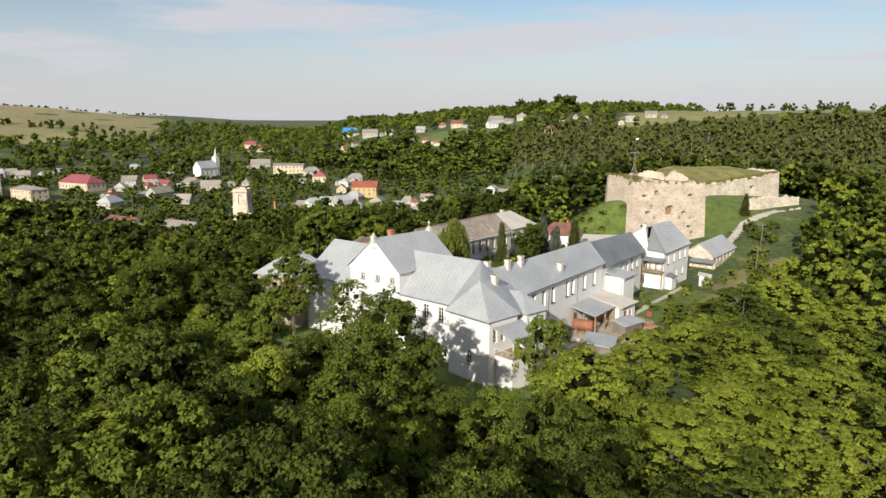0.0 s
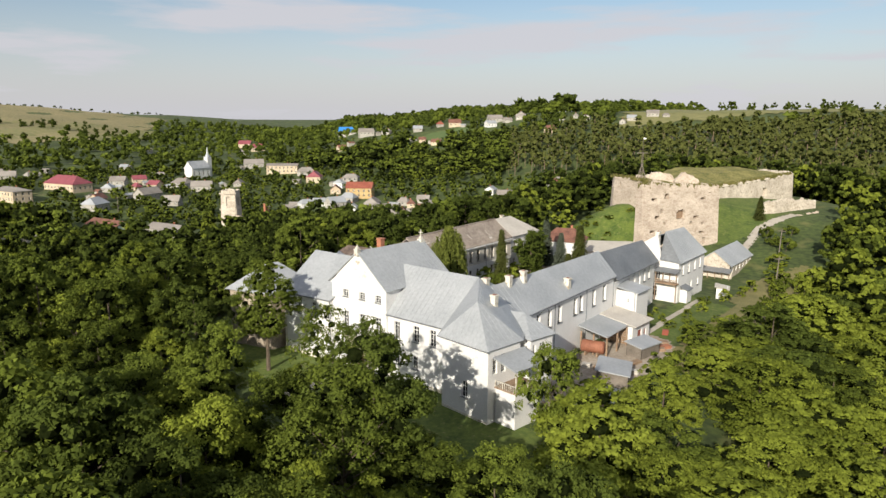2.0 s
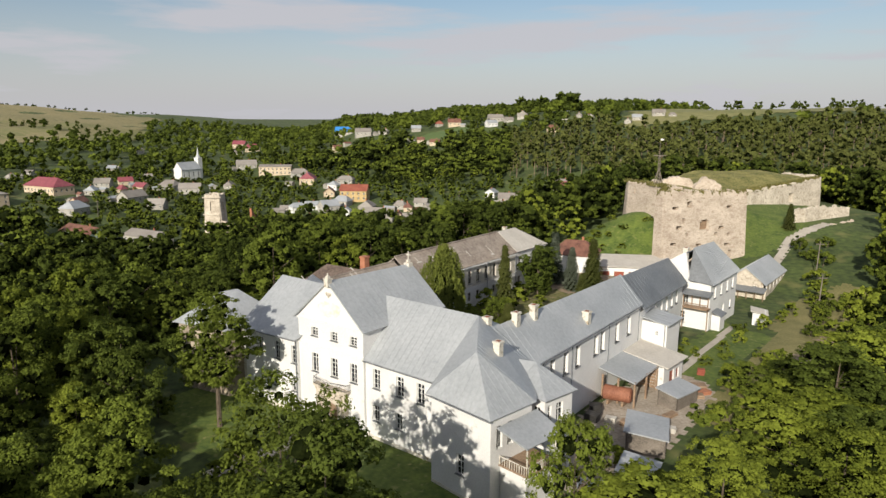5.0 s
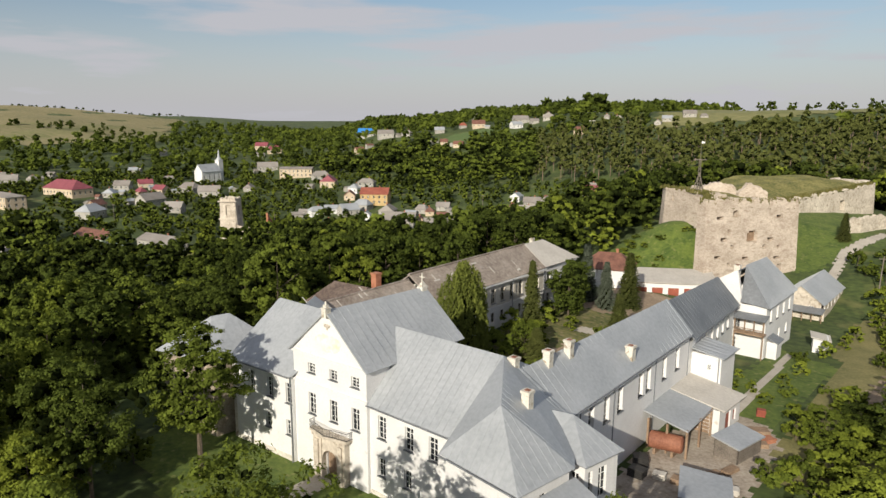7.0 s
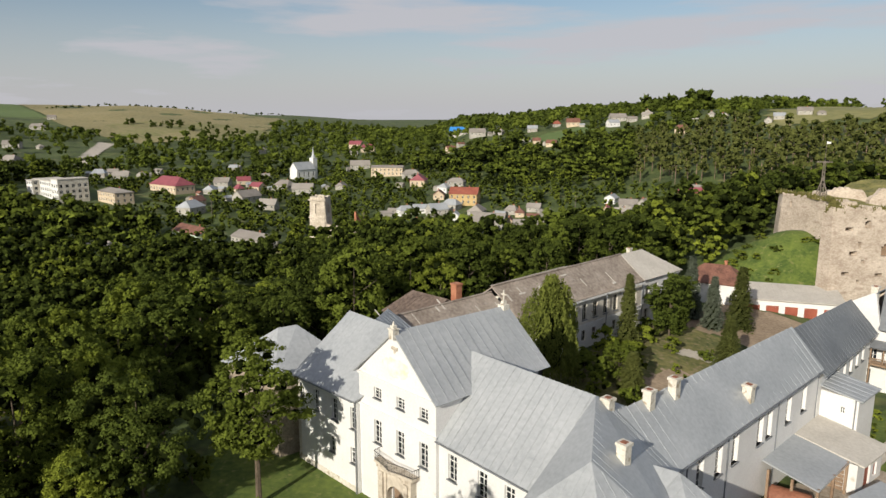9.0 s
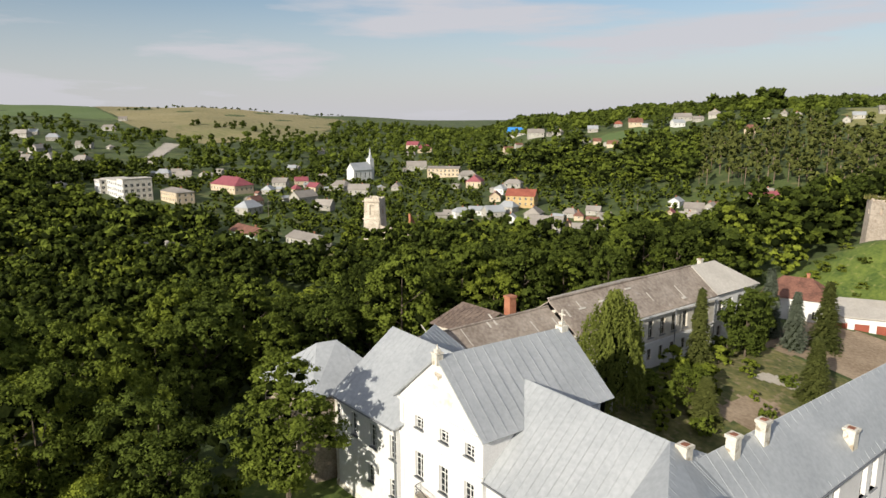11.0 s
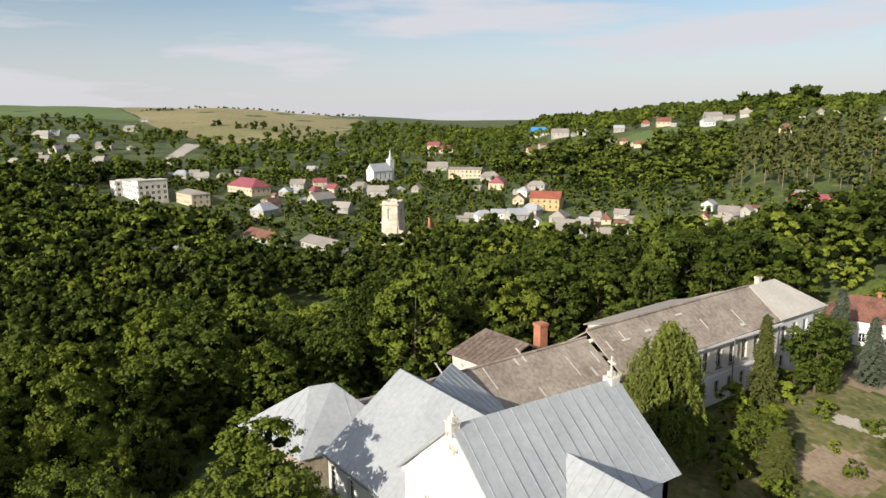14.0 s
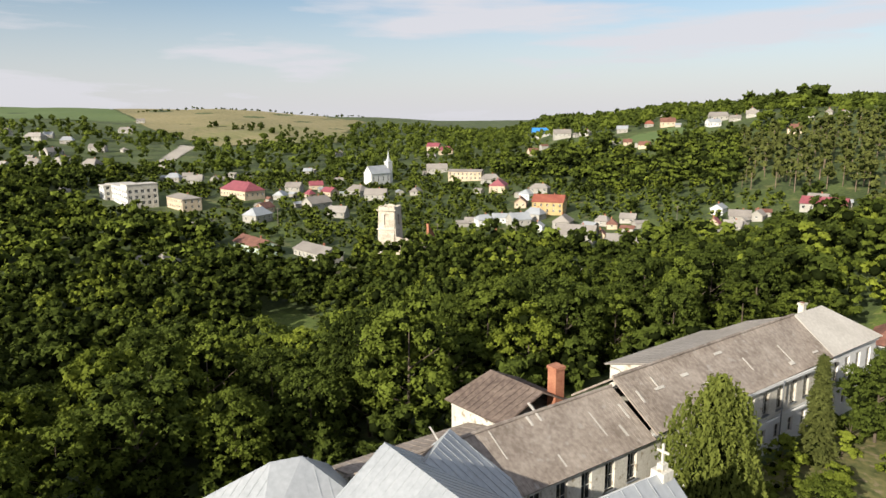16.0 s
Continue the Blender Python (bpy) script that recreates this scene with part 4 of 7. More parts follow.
for x, y, z0, z1, w in ((-48.2, 74.5, 13.6, 15.3, 0.7),):
    chimney(rear, x, y, z0, z1, w, w)
pipe(rear, -40.85, 57.5, 2.0, 10.8)
pipe(rear, -41.5, 69.0, 2.0, 10.9)
BROWN_ROOF = surface("dark_brown_sheet", (0.085, 0.06, 0.05), (0.21, 0.16, 0.13), 0.85, 2.2, 0.3, 0.2)
kitchen = thing("kitchen_annex", "low annex with brown gabled roof and brick stack", "annex")
part("wall", prism(bmesh.new(), [(-60.5, 27.0), (-51.6, 27.0), (-51.6, 36.4), (-60.5, 36.4)], -6, 9.5), OLD_WHITE, kitchen)
roof(kitchen, [[(-61.0, 26.4, 9.6), (-51.2, 26.4, 10.3), (-51.2, 31.6, 12.5), (-59.2, 31.3, 12.4)], [(-51.2, 37.0, 9.8), (-61.0, 37.0, 9.6), (-59.2, 31.3, 12.4), (-51.2, 31.6, 12.5)], [(-61.0, 37.0, 9.6), (-61.0, 26.4, 9.6), (-59.2, 31.3, 12.4)]], BROWN_ROOF, gap=0.9, label="brown sheet roof")
roof(kitchen, [[(-51.4, 11.0, 9.9), (-51.4, 26.6, 9.9), (-57.0, 26.6, 8.4), (-57.0, 11.0, 8.4)]], ASBESTOS, gap=0.9, name="lean_to_roof")
part("lean_to_wall", prism(bmesh.new(), [(-56.5, 11.4), (-51.5, 11.4), (-51.5, 26.3), (-56.5, 26.3)], -6, 8.4), OLD_WHITE, kitchen)
bm = box(bmesh.new(), -52.9, -51.7, 33.8, 35.0, 8.0, 14.0)
box(bm, -53.0, -51.6, 33.7, 35.1, 14.0, 14.3)
part("chimney", bm, BRICK, kitchen, "tall red brick stack")

# ---- buildings round the forecourt ----
def gable_house(name, label, category, x, y, turn, length, width, base, eave, ridge, wall_mat, roof_mat, rows=((0.9, 1.3),), hip=0.0, stack=True, gap=0.0, group="", over=0.4, win=(0.9, 1.2), spread=2.6, deep=0.15):
    """A house with its ridge along its own x axis; windows on both long sides and the gables."""
    ob = thing(name, label, category, (x, y, 0), turn, group)
    L, W = length / 2, width / 2
    sides = [((-L, -W), (L, -W)), ((L, -W), (L, W)), ((L, W), (-L, W)), ((-L, W), (-L, -W))]
    for k, (p, q) in enumerate(sides):
        run = length if k % 2 == 0 else width
        n = max(1, int((run - 0.8) / spread))
        o = [(run * (i + 0.5) / n - win[0] / 2, run * (i + 0.5) / n + win[0] / 2, base + z, base + z + h) for z, h in rows for i in range(n)]
        top = [(0, eave), (run, eave), (run / 2, ridge - 0.1)] if k % 2 and not hip else None
        part("wall", wall(bmesh.new(), p, q, base - 3, eave, o, deep, 0.3, top), wall_mat, ob)
        if k in (0, 3, 1):
            for i in o:
                window(ob, p, q, i, cols=2, rows=2, deep=deep, sill=False)
    e, h = over, hip
    a, b = (-L + h, 0, ridge), (L - h, 0, ridge)
    if not hip:
        a, b = (-L - e, 0, ridge), (L + e, 0, ridge)
    z = eave - e * (ridge - eave) / W * 0.6
    c = [(-L - e, -W - e, z), (L + e, -W - e, z), (L + e, W + e, z), (-L - e, W + e, z)]
    faces = [[c[0], c[1], b, a], [c[2], c[3], a, b]]
    if hip:
        faces += [[c[1], c[2], b], [c[3], c[0], a]]
    roof(ob, faces, roof_mat, gap=gap)
    if stack:
        chimney(ob, L * 0.3, W * 0.2, eave, ridge + 0.7, 0.5, 0.5, BRICK, cap=False)
    return ob


gable_house("stone_house", "cream gabled stone house with a grey sheet roof", "house", -4.6, 117.0, 90, 19, 8.4, -1.2, 3.2, 6.5, STONE, ZINC, ((2.3, 1.4),), stack=False, gap=1.0, spread=2.9)
porch2 = thing("porch", "timber porch with a dark sheet roof before the stone house", "porch")
roof(porch2, [[(-9.2, 105.2, 1.6), (0.1, 105.2, 1.6), (0.1, 107.5, 2.3), (-9.2, 107.5, 2.3)]], ZINC_DARK, gap=0)
for k in range(6):
    part("post", rod(bmesh.new(), (-8.9 + k * 1.75, 105.5, -1.2), (-8.9 + k * 1.75, 105.5, 1.6), 0.1, sides=6), TIMBER, porch2)
part("back", box(bmesh.new(), -9, 0, 107.1, 107.4, -1.5, 1.7), STONE, porch2)
garage = thing("garage_row", "long white garage with oxide red doors and a pale flat-pitched roof", "garage", (-28.5, 101.5, 0), 31)
n = 5
doors = [(1.0 + k * 3.4, 3.3 + k * 3.4, 0.0, 2.9) for k in range(n)]
part("wall", wall(bmesh.new(), (-9, 0), (9, 0), -1.5, 4.2, doors, 0.3), WHITE, garage)
for d in doors:
    bm = box(bmesh.new(), -9 + d[0], -9 + d[1], 0.2, 0.3, 0.0, 2.9)
    box(bm, -9 + (d[0] + d[1]) / 2 - 0.02, -9 + (d[0] + d[1]) / 2 + 0.02, 0.17, 0.2, 0, 2.9)
    part("door", bm, DOOR_RED, garage, "oxide red double door")
for p, q in (((9, 0), (9, 9)), ((9, 9), (-9, 9)), ((-9, 9), (-9, 0))):
    part("wall", wall(bmesh.new(), p, q, -1.5, 4.2), WHITE, garage)
roof(garage, [[(-9.4, -0.6, 4.2), (9.4, -0.6, 4.2), (9.4, 9.4, 5.4), (-9.4, 9.4, 5.4)]], PALE_ROOF, gap=1.2)
gable_house("red_roofed_house", "white house with rusty red hipped roof", "house", -43.5, 100.0, 20, 11, 9, 1.0, 6.3, 9.3, WHITE, RUST_ROOF, ((1.5, 1.6),), hip=3.0, stack=True, gap=0.8)

# ---- yard beside the long wing ----
tower = thing("privy_tower", "white projecting annex with a small grey roof", "annex")
p, q = (-5.0, 49.6), (-0.9, 49.4)
o = [(2.2, 2.7, 5.6, 6.4)]
part("wall", wall(bmesh.new(), p, q, -1, 7.7, o, 0.2), WHITE, tower)
window(tower, p, q, o[0], cols=2, rows=2, deep=0.2, sill=False)
for p, q in (((-0.9, 49.4), (-0.8, 54.6)), ((-0.8, 54.6), (-5.2, 54.8))):
    part("wall", wall(bmesh.new(), p, q, -1, 7.7), WHITE, tower)
roof(tower, [[(-5.2, 49.1, 8.5), (-0.4, 49.0, 7.8), (-0.3, 55.0, 7.8), (-5.4, 55.2, 8.5)]], ZINC, gap=1.2)
pipe(tower, -1.2, 49.3, 0.2, 7.6)
open_shed = thing("open_shed", "open timber lean-to with grey sheet roof against the wing", "shed")
roof(open_shed, [[(-4.5, 33.4, 4.7), (1.1, 33.2, 3.7), (1.0, 41.9, 3.7), (-4.8, 41.9, 4.7)]], ZINC, gap=0)
for x, y in ((0.9, 33.5), (0.9, 37.6), (0.85, 41.6), (-3.9, 33.6), (-1.5, 33.5)):
    part("post", box(bmesh.new(), x - 0.12, x + 0.12, y - 0.12, y + 0.12, -0.5, 3.75), TIMBER, open_shed)
part("beam", box(bmesh.new(), 0.78, 0.98, 33.3, 41.8, 3.5, 3.72), TIMBER, open_shed)
for k in range(7):
    part("plank", box(bmesh.new(), -4.3, 0.6, 41.7, 41.76, 0.2 + k * 0.48, 0.6 + k * 0.48), TIMBER, open_shed)
closed_shed = thing("store_shed", "white store with pale sheet roof and red door", "shed")
o = [(2.0, 3.6, 0.0, 2.4), (4.4, 5.4, 0.6, 2.2)]
part("wall", wall(bmesh.new(), (1.7, 42.1), (2.1, 48.8), -0.5, 3.4, o, 0.2), WHITE, closed_shed)
part("door", box(bmesh.new(), 1.6, 1.7, 44.1, 45.7, 0, 2.4), DOOR_RED, closed_shed)
part("door", box(bmesh.new(), 1.72, 1.8, 46.5, 47.5, 0.6, 2.2), DOOR_RED, closed_shed)
part("wall", wall(bmesh.new(), (-4.7, 42.1), (1.7, 42.1), -0.5, 3.4), WHITE, closed_shed)
part("wall", wall(bmesh.new(), (2.1, 48.8), (-4.9, 48.9), -0.5, 3.4), WHITE, closed_shed)
roof(closed_shed, [[(-4.75, 42.0, 4.75), (2.4, 41.9, 3.6), (2.8, 49.1, 3.6), (-4.9, 49.2, 4.75)]], PALE_ROOF, gap=0)
tank = thing("rusty_tank", "rusty brown cylindrical steel tank on cradles", "tank")
bm = rod(bmesh.new(), (-3.3, 33.1, 1.5), (0.2, 33.9, 1.5), 1.05, sides=20)
rod(bm, (-3.5, 33.06, 1.5), (-3.3, 33.1, 1.5), 0.75, 1.05, sides=20), rod(bm, (0.2, 33.9, 1.5), (0.4, 33.94, 1.5), 1.05, 0.75, sides=20)
part("shell", bm, RUST, tank)
for x, y in ((-2.5, 33.3), (-0.5, 33.75)):
    part("cradle", box(bmesh.new(), x - 0.15, x + 0.15, y - 1.0, y + 1.0, -0.2, 0.75), TIMBER, tank)
for x, y, turn, l, w, z in ((5.0, 39.0, -12, 3.0, 5.2, 2.3), (6.4, 24.4, 20, 4.6, 6.0, 2.6), (8.8, 7.0, 30, 4.2, 4.6, 2.4), (9.5, 14.6, 12, 3.6, 4.5, 2.3)):
    sh = thing("low_shed", "low shed with a grey sheet roof in the yard", "shed", (x, y, float(ground(x, y))), turn, "yard sheds")
    for p, q in (((-l / 2, -w / 2), (l / 2, -w / 2)), ((l / 2, -w / 2), (l / 2, w / 2)), ((l / 2, w / 2), (-l / 2, w / 2)), ((-l / 2, w / 2), (-l / 2, -w / 2))):
        part("wall", wall(bmesh.new(), p, q, -1.5, z - 0.2, thick=0.15), GREY_TIMBER, sh)
    roof(sh, [[(-l / 2 - 0.3, -w / 2 - 0.3, z + 0.3), (l / 2 + 0.3, -w / 2 - 0.3, z - 0.2), (l / 2 + 0.3, w / 2 + 0.3, z - 0.2), (-l / 2 - 0.3, w / 2 + 0.3, z + 0.3)]], ZINC, gap=0)
privy = thing("garden_hut", "small white hut with a pale roof in the garden", "hut", (3.4, 88.0, 0), 15)
part("wall", box(bmesh.new(), -1.2, 1.2, -1.5, 1.5, -1.5, 2.1), WHITE, privy)
roof(privy, [[(-1.6, -2.0, 2.5), (1.6, -2.0, 2.0), (1.6, 2.0, 2.0), (-1.6, 2.0, 2.5)]], PALE_ROOF, gap=0)
for x, y, turn, l, w, h, mat, label in ((3.6, 29.5, 20, 1.6, 1.2, 0.9, TIMBER, "pale wooden crate"), (2.2, 27.8, 5, 1.2, 1.2, 0.7, TIMBER, "pale wooden crate"), (4.4, 31.6, 60, 2.4, 0.9, 0.5, TIMBER, "stack of weathered boards"),
                                       (0.4, 27.4, 10, 1.4, 1.0, 0.8, PALE_ROOF, "pale covered crate"), (-1.8, 26.3, 0, 1.8, 1.4, 1.1, IRON, "dark scrap heap under sheeting"), (-2.6, 29.0, 30, 1.6, 1.6, 1.2, IRON, "dark scrap heap under sheeting"),
                                       (6.2, 42.5, 35, 2.4, 1.2, 0.6, TIMBER, "stack of weathered boards"), (5.8, 34.0, 75, 2.2, 1.0, 0.5, TIMBER, "stack of weathered boards"), (7.4, 29.6, 15, 1.5, 1.1, 0.7, PALE_ROOF, "pale covered crate"), (6.8, 44.6, 60, 1.8, 1.3, 0.6, BRICK, "stack of old red bricks"), (5.0, 46.5, 35, 3.0, 1.6, 0.5, TIMBER, "stack of weathered boards"), (4.0, 52.0, 20, 1.1, 0.9, 1.0, DOOR_RED, "red painted bin")):
    z = float(ground(x, y))
    st = thing("crate" if "crate" in label else "bin" if "bin" in label else "heap" if "heap" in label else "brick_stack" if "brick" in label else "board_stack", label + " on the yard ground", "clutter", (x, y, z), turn)
    layers = max(2, int(h / 0.22))
    for k in range(layers):
        j = r.uniform(-0.08, 0.08)
        bm = box(bmesh.new(), -l / 2 + j, l / 2 + j, -w / 2, w / 2, k * h / layers, (k + 0.86) * h / layers)
        bmesh.ops.bevel(bm, geom=bm.edges[:], offset=0.02, segments=1, affect="EDGES")
        part("board", bm, mat, st)
# ---- the ruined castle ----
def ruin_wall(bm, line, base, tops, seed, openings=(), cell=0.42, thick=2.8, rough=0.014):
    """A rubble wall along a line of points, outer side on the right hand: broken top edge, deep openings (u0, u1, z0, z1)."""
    pts = [Vector((*p, 0)) for p in line]
    cum = [0.0]
    for a, b in zip(pts, pts[1:]):
        cum.append(cum[-1] + (b - a).length)
    n = int(cum[-1] / cell)
    m = int((max(tops) + 1.5 - min(base)) / cell)
    r = np.random.RandomState(seed)

    def spot(u):
        i = min(max(int(np.searchsorted(cum, u)) - 1, 0), len(pts) - 2)
        a, b = pts[i], pts[i + 1]
        d = (b - a).normalized()
        return a + d * (u - cum[i]), Vector((-d.y, d.x, 0))

    jag = np.cumsum(r.normal(size=n + 1)) * 0.22
    jag = jag - np.convolve(np.pad(jag, 6, "edge"), np.ones(13) / 13, "valid") + r.uniform(-0.3, 0.3, n + 1)
    cache = {}

    def vert(i, k, deep):
        key = (i, k, deep)
        if key not in cache:
            u = cum[-1] * i / n
            p, inward = spot(u)
            lo, hi = np.interp(u, cum, base), np.interp(u, cum, tops) + jag[i]
            z = lo + (hi - jag[i] - lo) * k / m + jag[i] * max(0.0, (k / m - 0.84) / 0.16)
            wob = rough * noise.noise((u * 0.8, z * 0.8, seed)) * 2 + rough * 0.6 * r.uniform(-1, 1)
            batter = 0.05 * (hi - jag[i] - z)
            cache[key] = bm.verts.new(p + inward * ((0 if deep == 0 else min(2.0, thick - 0.3) if deep == 1 else thick) - (batter if deep < 2 else 0) + wob) + Vector((0, 0, z)))
        return cache[key]

    def hole(i, k):
        if not (0 <= i < n and 0 <= k < m):
            return False
        u = cum[-1] * (i + 0.5) / n
        lo, hi = np.interp(u, cum, base), np.interp(u, cum, tops)
        z = lo + (hi - lo) * (k + 0.5) / m
        return any(a < u < b and c < z < d for a, b, c, d in openings)

    for i in range(n):
        for k in range(m):
            if hole(i, k):
                bm.faces.new((vert(i, k, 1), vert(i + 1, k, 1), vert(i + 1, k + 1, 1), vert(i, k + 1, 1)))
                for di, dk, a, b in ((-1, 0, (i, k), (i, k + 1)), (1, 0, (i + 1, k + 1), (i + 1, k)), (0, -1, (i + 1, k), (i, k)), (0, 1, (i, k + 1), (i + 1, k + 1))):
                    if not hole(i + di, k + dk):
                        bm.faces.new((vert(*a, 0), vert(*a, 1), vert(*b, 1), vert(*b, 0)))
            else:
                bm.faces.new((vert(i, k, 0), vert(i + 1, k, 0), vert(i + 1, k + 1, 0), vert(i, k + 1, 0)))
        bm.faces.new((vert(i, m, 0), vert(i + 1, m, 0), vert(i + 1, m, 2), vert(i, m, 2)))
        bm.faces.new((vert(i, 0, 2), vert(i, m, 2), vert(i + 1, m, 2), vert(i + 1, 0, 2)))
    for i in (0, n):
        bm.faces.new((vert(i, 0, 0), vert(i, m, 0), vert(i, m, 2), vert(i, 0, 2)))
    return bm


castle = thing("ruined_castle", "ruined stone castle keep with broken grass-grown walls", "castle")
A, B, C, D = (-26.5, 111.5), (-12.8, 134.5), (-25.0, 148.0), (-31.0, 128.0)
KEEP = math.dist(A, B)
holes = []   # along the face, height, width, rise
for f, z, w, h in ((0.15, 17.4, 1.9, 0.8), (0.31, 18.2, 1.6, 1.5), (0.79, 17.2, 1.9, 0.8), (0.25, 14.1, 1.0, 1.4), (0.2, 12.4, 1.9, 0.8), (0.7, 11.9, 1.7, 0.8), (0.29, 10.6, 0.8, 1.0), (0.64, 10.2, 1.0, 1.0),
                   (0.79, 10.1, 0.9, 0.6), (0.14, 8.4, 1.9, 0.8), (0.44, 7.9, 1.9, 0.7), (0.78, 7.4, 1.9, 0.8), (0.26, 6.7, 0.7, 0.8), (0.82, 4.9, 1.3, 1.9), (0.5, 12.7, 3.0, 2.2), (0.5, 13.9, 2.0, 0.7)):
    holes.append((f * KEEP - w / 2, f * KEEP + w / 2, z - h / 2, z + h / 2))
part("keep_wall", ruin_wall(bmesh.new(), [A, B], [-0.5, -0.5], [21.6, 20.6], 3, holes, 0.26, 2.6, 0.02), MASONRY, castle, "pinkish rubble keep wall with small deep openings")
part("keep_wall", ruin_wall(bmesh.new(), [B, C], [-0.5, 4], [19.8, 19.0], 4), MASONRY, castle)
part("keep_wall", ruin_wall(bmesh.new(), [(-30.2, 128.5), (-27.2, 113.0)], [4.0, 0.0], [20.8, 20.8], 5, thick=1.0, rough=0.03), MASONRY, castle)
part("curtain_wall", ruin_wall(bmesh.new(), [(-50.0, 143.5), (-47.2, 138.8), (-29.0, 125.5)], [6.0, 6, 6], [20.6, 20.8, 21.4], 6, [(3.4, 4.2, 17.4, 18.6), (9.0, 9.8, 18.0, 19.4)]), MASONRY, castle, "pale curtain wall with arrow slits")
part("bastion_wall", ruin_wall(bmesh.new(), [(-25.6, 165.0), (-21.7, 175.0), (-14.3, 193.6), (-8.5, 208.5), (-11.0, 215.0), (-22.0, 222.0)], [8, 9, 9, 7, 6, 6], [16.4, 16.9, 18.3, 19.7, 19.9, 19.9], 7, [(29.0, 31.6, 12.4, 15.4)]), STONE, castle, "pale bastion wall with a pointed doorway")
part("ramp_wall", ruin_wall(bmesh.new(), [(-8.8, 166.0), (-7.2, 164.0), (-4.8, 167.0), (-2.0, 174.0), (4.0, 184.0)], [6, 6, 6, 7, 8], [11.0, 12.8, 13.8, 13.8, 13.2], 8, thick=1.0), STONE, castle, "curved pale ramp wall")
part("low_wall", ruin_wall(bmesh.new(), [(-7.0, 150.0), (-4.2, 155.0), (0.0, 164.0), (6.5, 176.0)], [2, 3, 4, 6], [6.0, 7.2, 8.6, 10.4], 9, thick=1.0), MASONRY, castle, "low stone retaining wall")
bm = bmesh.new()
for k, (x, y, z, w) in enumerate(((-37.6, 152.0, 21.6, 4.2), (-28.8, 154.0, 21.4, 3.0), (-41.0, 146.0, 20.8, 1.6))):
    ruin_wall(bm, [(x - w, y - w), (x - 0.4 * w, y - 0.4 * w), (x + 0.4 * w, y + 0.3 * w), (x + w, y + 0.8 * w)], [17] * 4, [z - 1.2, z + 0.6, z + 0.4, z - 1.6], 12 + k, thick=1.5)
part("stump", bm, MASONRY, castle, "pale stumps of broken inner wall")
bm = bmesh.new()
for k in range(7):
    box(bm, -1.5 + k * 0.43, -1.11 + k * 0.43, -0.06, 0.06, 11.6, 13.7 + 0.55 * math.sqrt(max(0, 1 - ((k - 3) / 3.6) ** 2)), Matrix.Translation((A[0] + (B[0] - A[0]) * 0.5 - 0.6, A[1] + (B[1] - A[1]) * 0.5 + 0.35, 0)) @ Matrix.Rotation(math.atan2(B[1] - A[1], B[0] - A[0]), 4, "Z"))
part("shutter", bm, TIMBER, castle, "brown boarded shutter in the arched window")
# grass-grown fill on top of the walls
CAP = [A, B, (-24.6, 147.5), (-25.4, 165.0), (-21.4, 175.4), (-14.1, 194.0), (-8.8, 208.4), (-22.0, 221.0), (-45.0, 200.0), (-49.0, 142.0), (-30.0, 127.0)]
xs, ys = np.arange(-52, -6, 0.9), np.arange(114, 223, 0.9)
X, Y = np.meshgrid(xs, ys)
Z = 19.6 - 1.7 * np.clip((Y - 150) / 14, 0, 1) * np.clip((188 - Y) / 14, 0, 1) * np.clip((X + 30) / 6, 0, 1) + 0.9 * np.sin(X / 5.1 + 1) * np.sin(Y / 6.3) + 2.2 * np.exp(-((X + 30) ** 2 + (Y - 192) ** 2) / 260) + 0.7 * np.exp(-((X + 33) ** 2 + (Y - 132) ** 2) / 90) + np.random.RandomState(2).uniform(-0.16, 0.16, X.shape)
brink = np.interp(Y, [165, 175, 193.6, 208.5], [-25.6, -21.7, -14.3, -8.5]) - X   # the fill slopes down to the bastion's wall head
Z = np.where(Y > 150, np.minimum(Z, np.interp(Y, [165, 175, 193.6, 208.5], [16.3, 16.8, 18.2, 19.6]) + 0.32 * np.maximum(brink - 0.5, 0)), Z)
n = len(xs)
i = (np.arange(len(ys) - 1)[:, None] * n + np.arange(n - 1)[None]).ravel()
quads = np.stack([i, i + 1, i + n + 1, i + n], 1)
cx, cy = X.ravel()[quads].mean(1), Y.ravel()[quads].mean(1)
quads = quads[inside(CAP, cx, cy)]
me = bpy.data.meshes.new("grass_cap")
me.from_pydata(np.stack([X.ravel(), Y.ravel(), Z.ravel()], 1).tolist(), [], quads.tolist())
me.materials.append(surface("ruin_grass", (0.07, 0.08, 0.018), (0.26, 0.23, 0.08), 0.95, 1.5, 0.2, 0.4))
cap = new("grass_cap", me)
cap.parent = castle
tagged(cap, "dry grass growing on the wall tops")
# tufts along the wall heads
r = np.random.RandomState(6)
tv, tf = [], []
edge = [(A, B, 21.4, 20.3), (A, B, 21.0, 20.0), (D, A, 20.9, 20.9), ((-49, 142), (-30, 126), 20.9, 21.4), ((-26, 166), (-14.6, 194), 16.7, 18.5), ((-14.6, 194), (-8.9, 208), 18.5, 19.8)]
for p, q, z0, z1 in edge:
    for k in range(420):
        f = r.uniform()
        x, y, z = p[0] + (q[0] - p[0]) * f - r.uniform(0, 1.6), p[1] + (q[1] - p[1]) * f + r.uniform(0, 1.6), z0 + (z1 - z0) * f - 0.3
        a, h, w = r.uniform(0, 6.28), r.uniform(0.5, 1.5), r.uniform(0.15, 0.45)
        s = len(tv)
        tv += [(x - w * math.cos(a), y - w * math.sin(a), z), (x + w * math.cos(a), y + w * math.sin(a), z), (x + r.uniform(-0.3, 0.3), y + r.uniform(-0.3, 0.3), z + h)]
        tf.append((s, s + 1, s + 2))
me = bpy.data.meshes.new("tufts")
me.from_pydata(tv, [], tf)
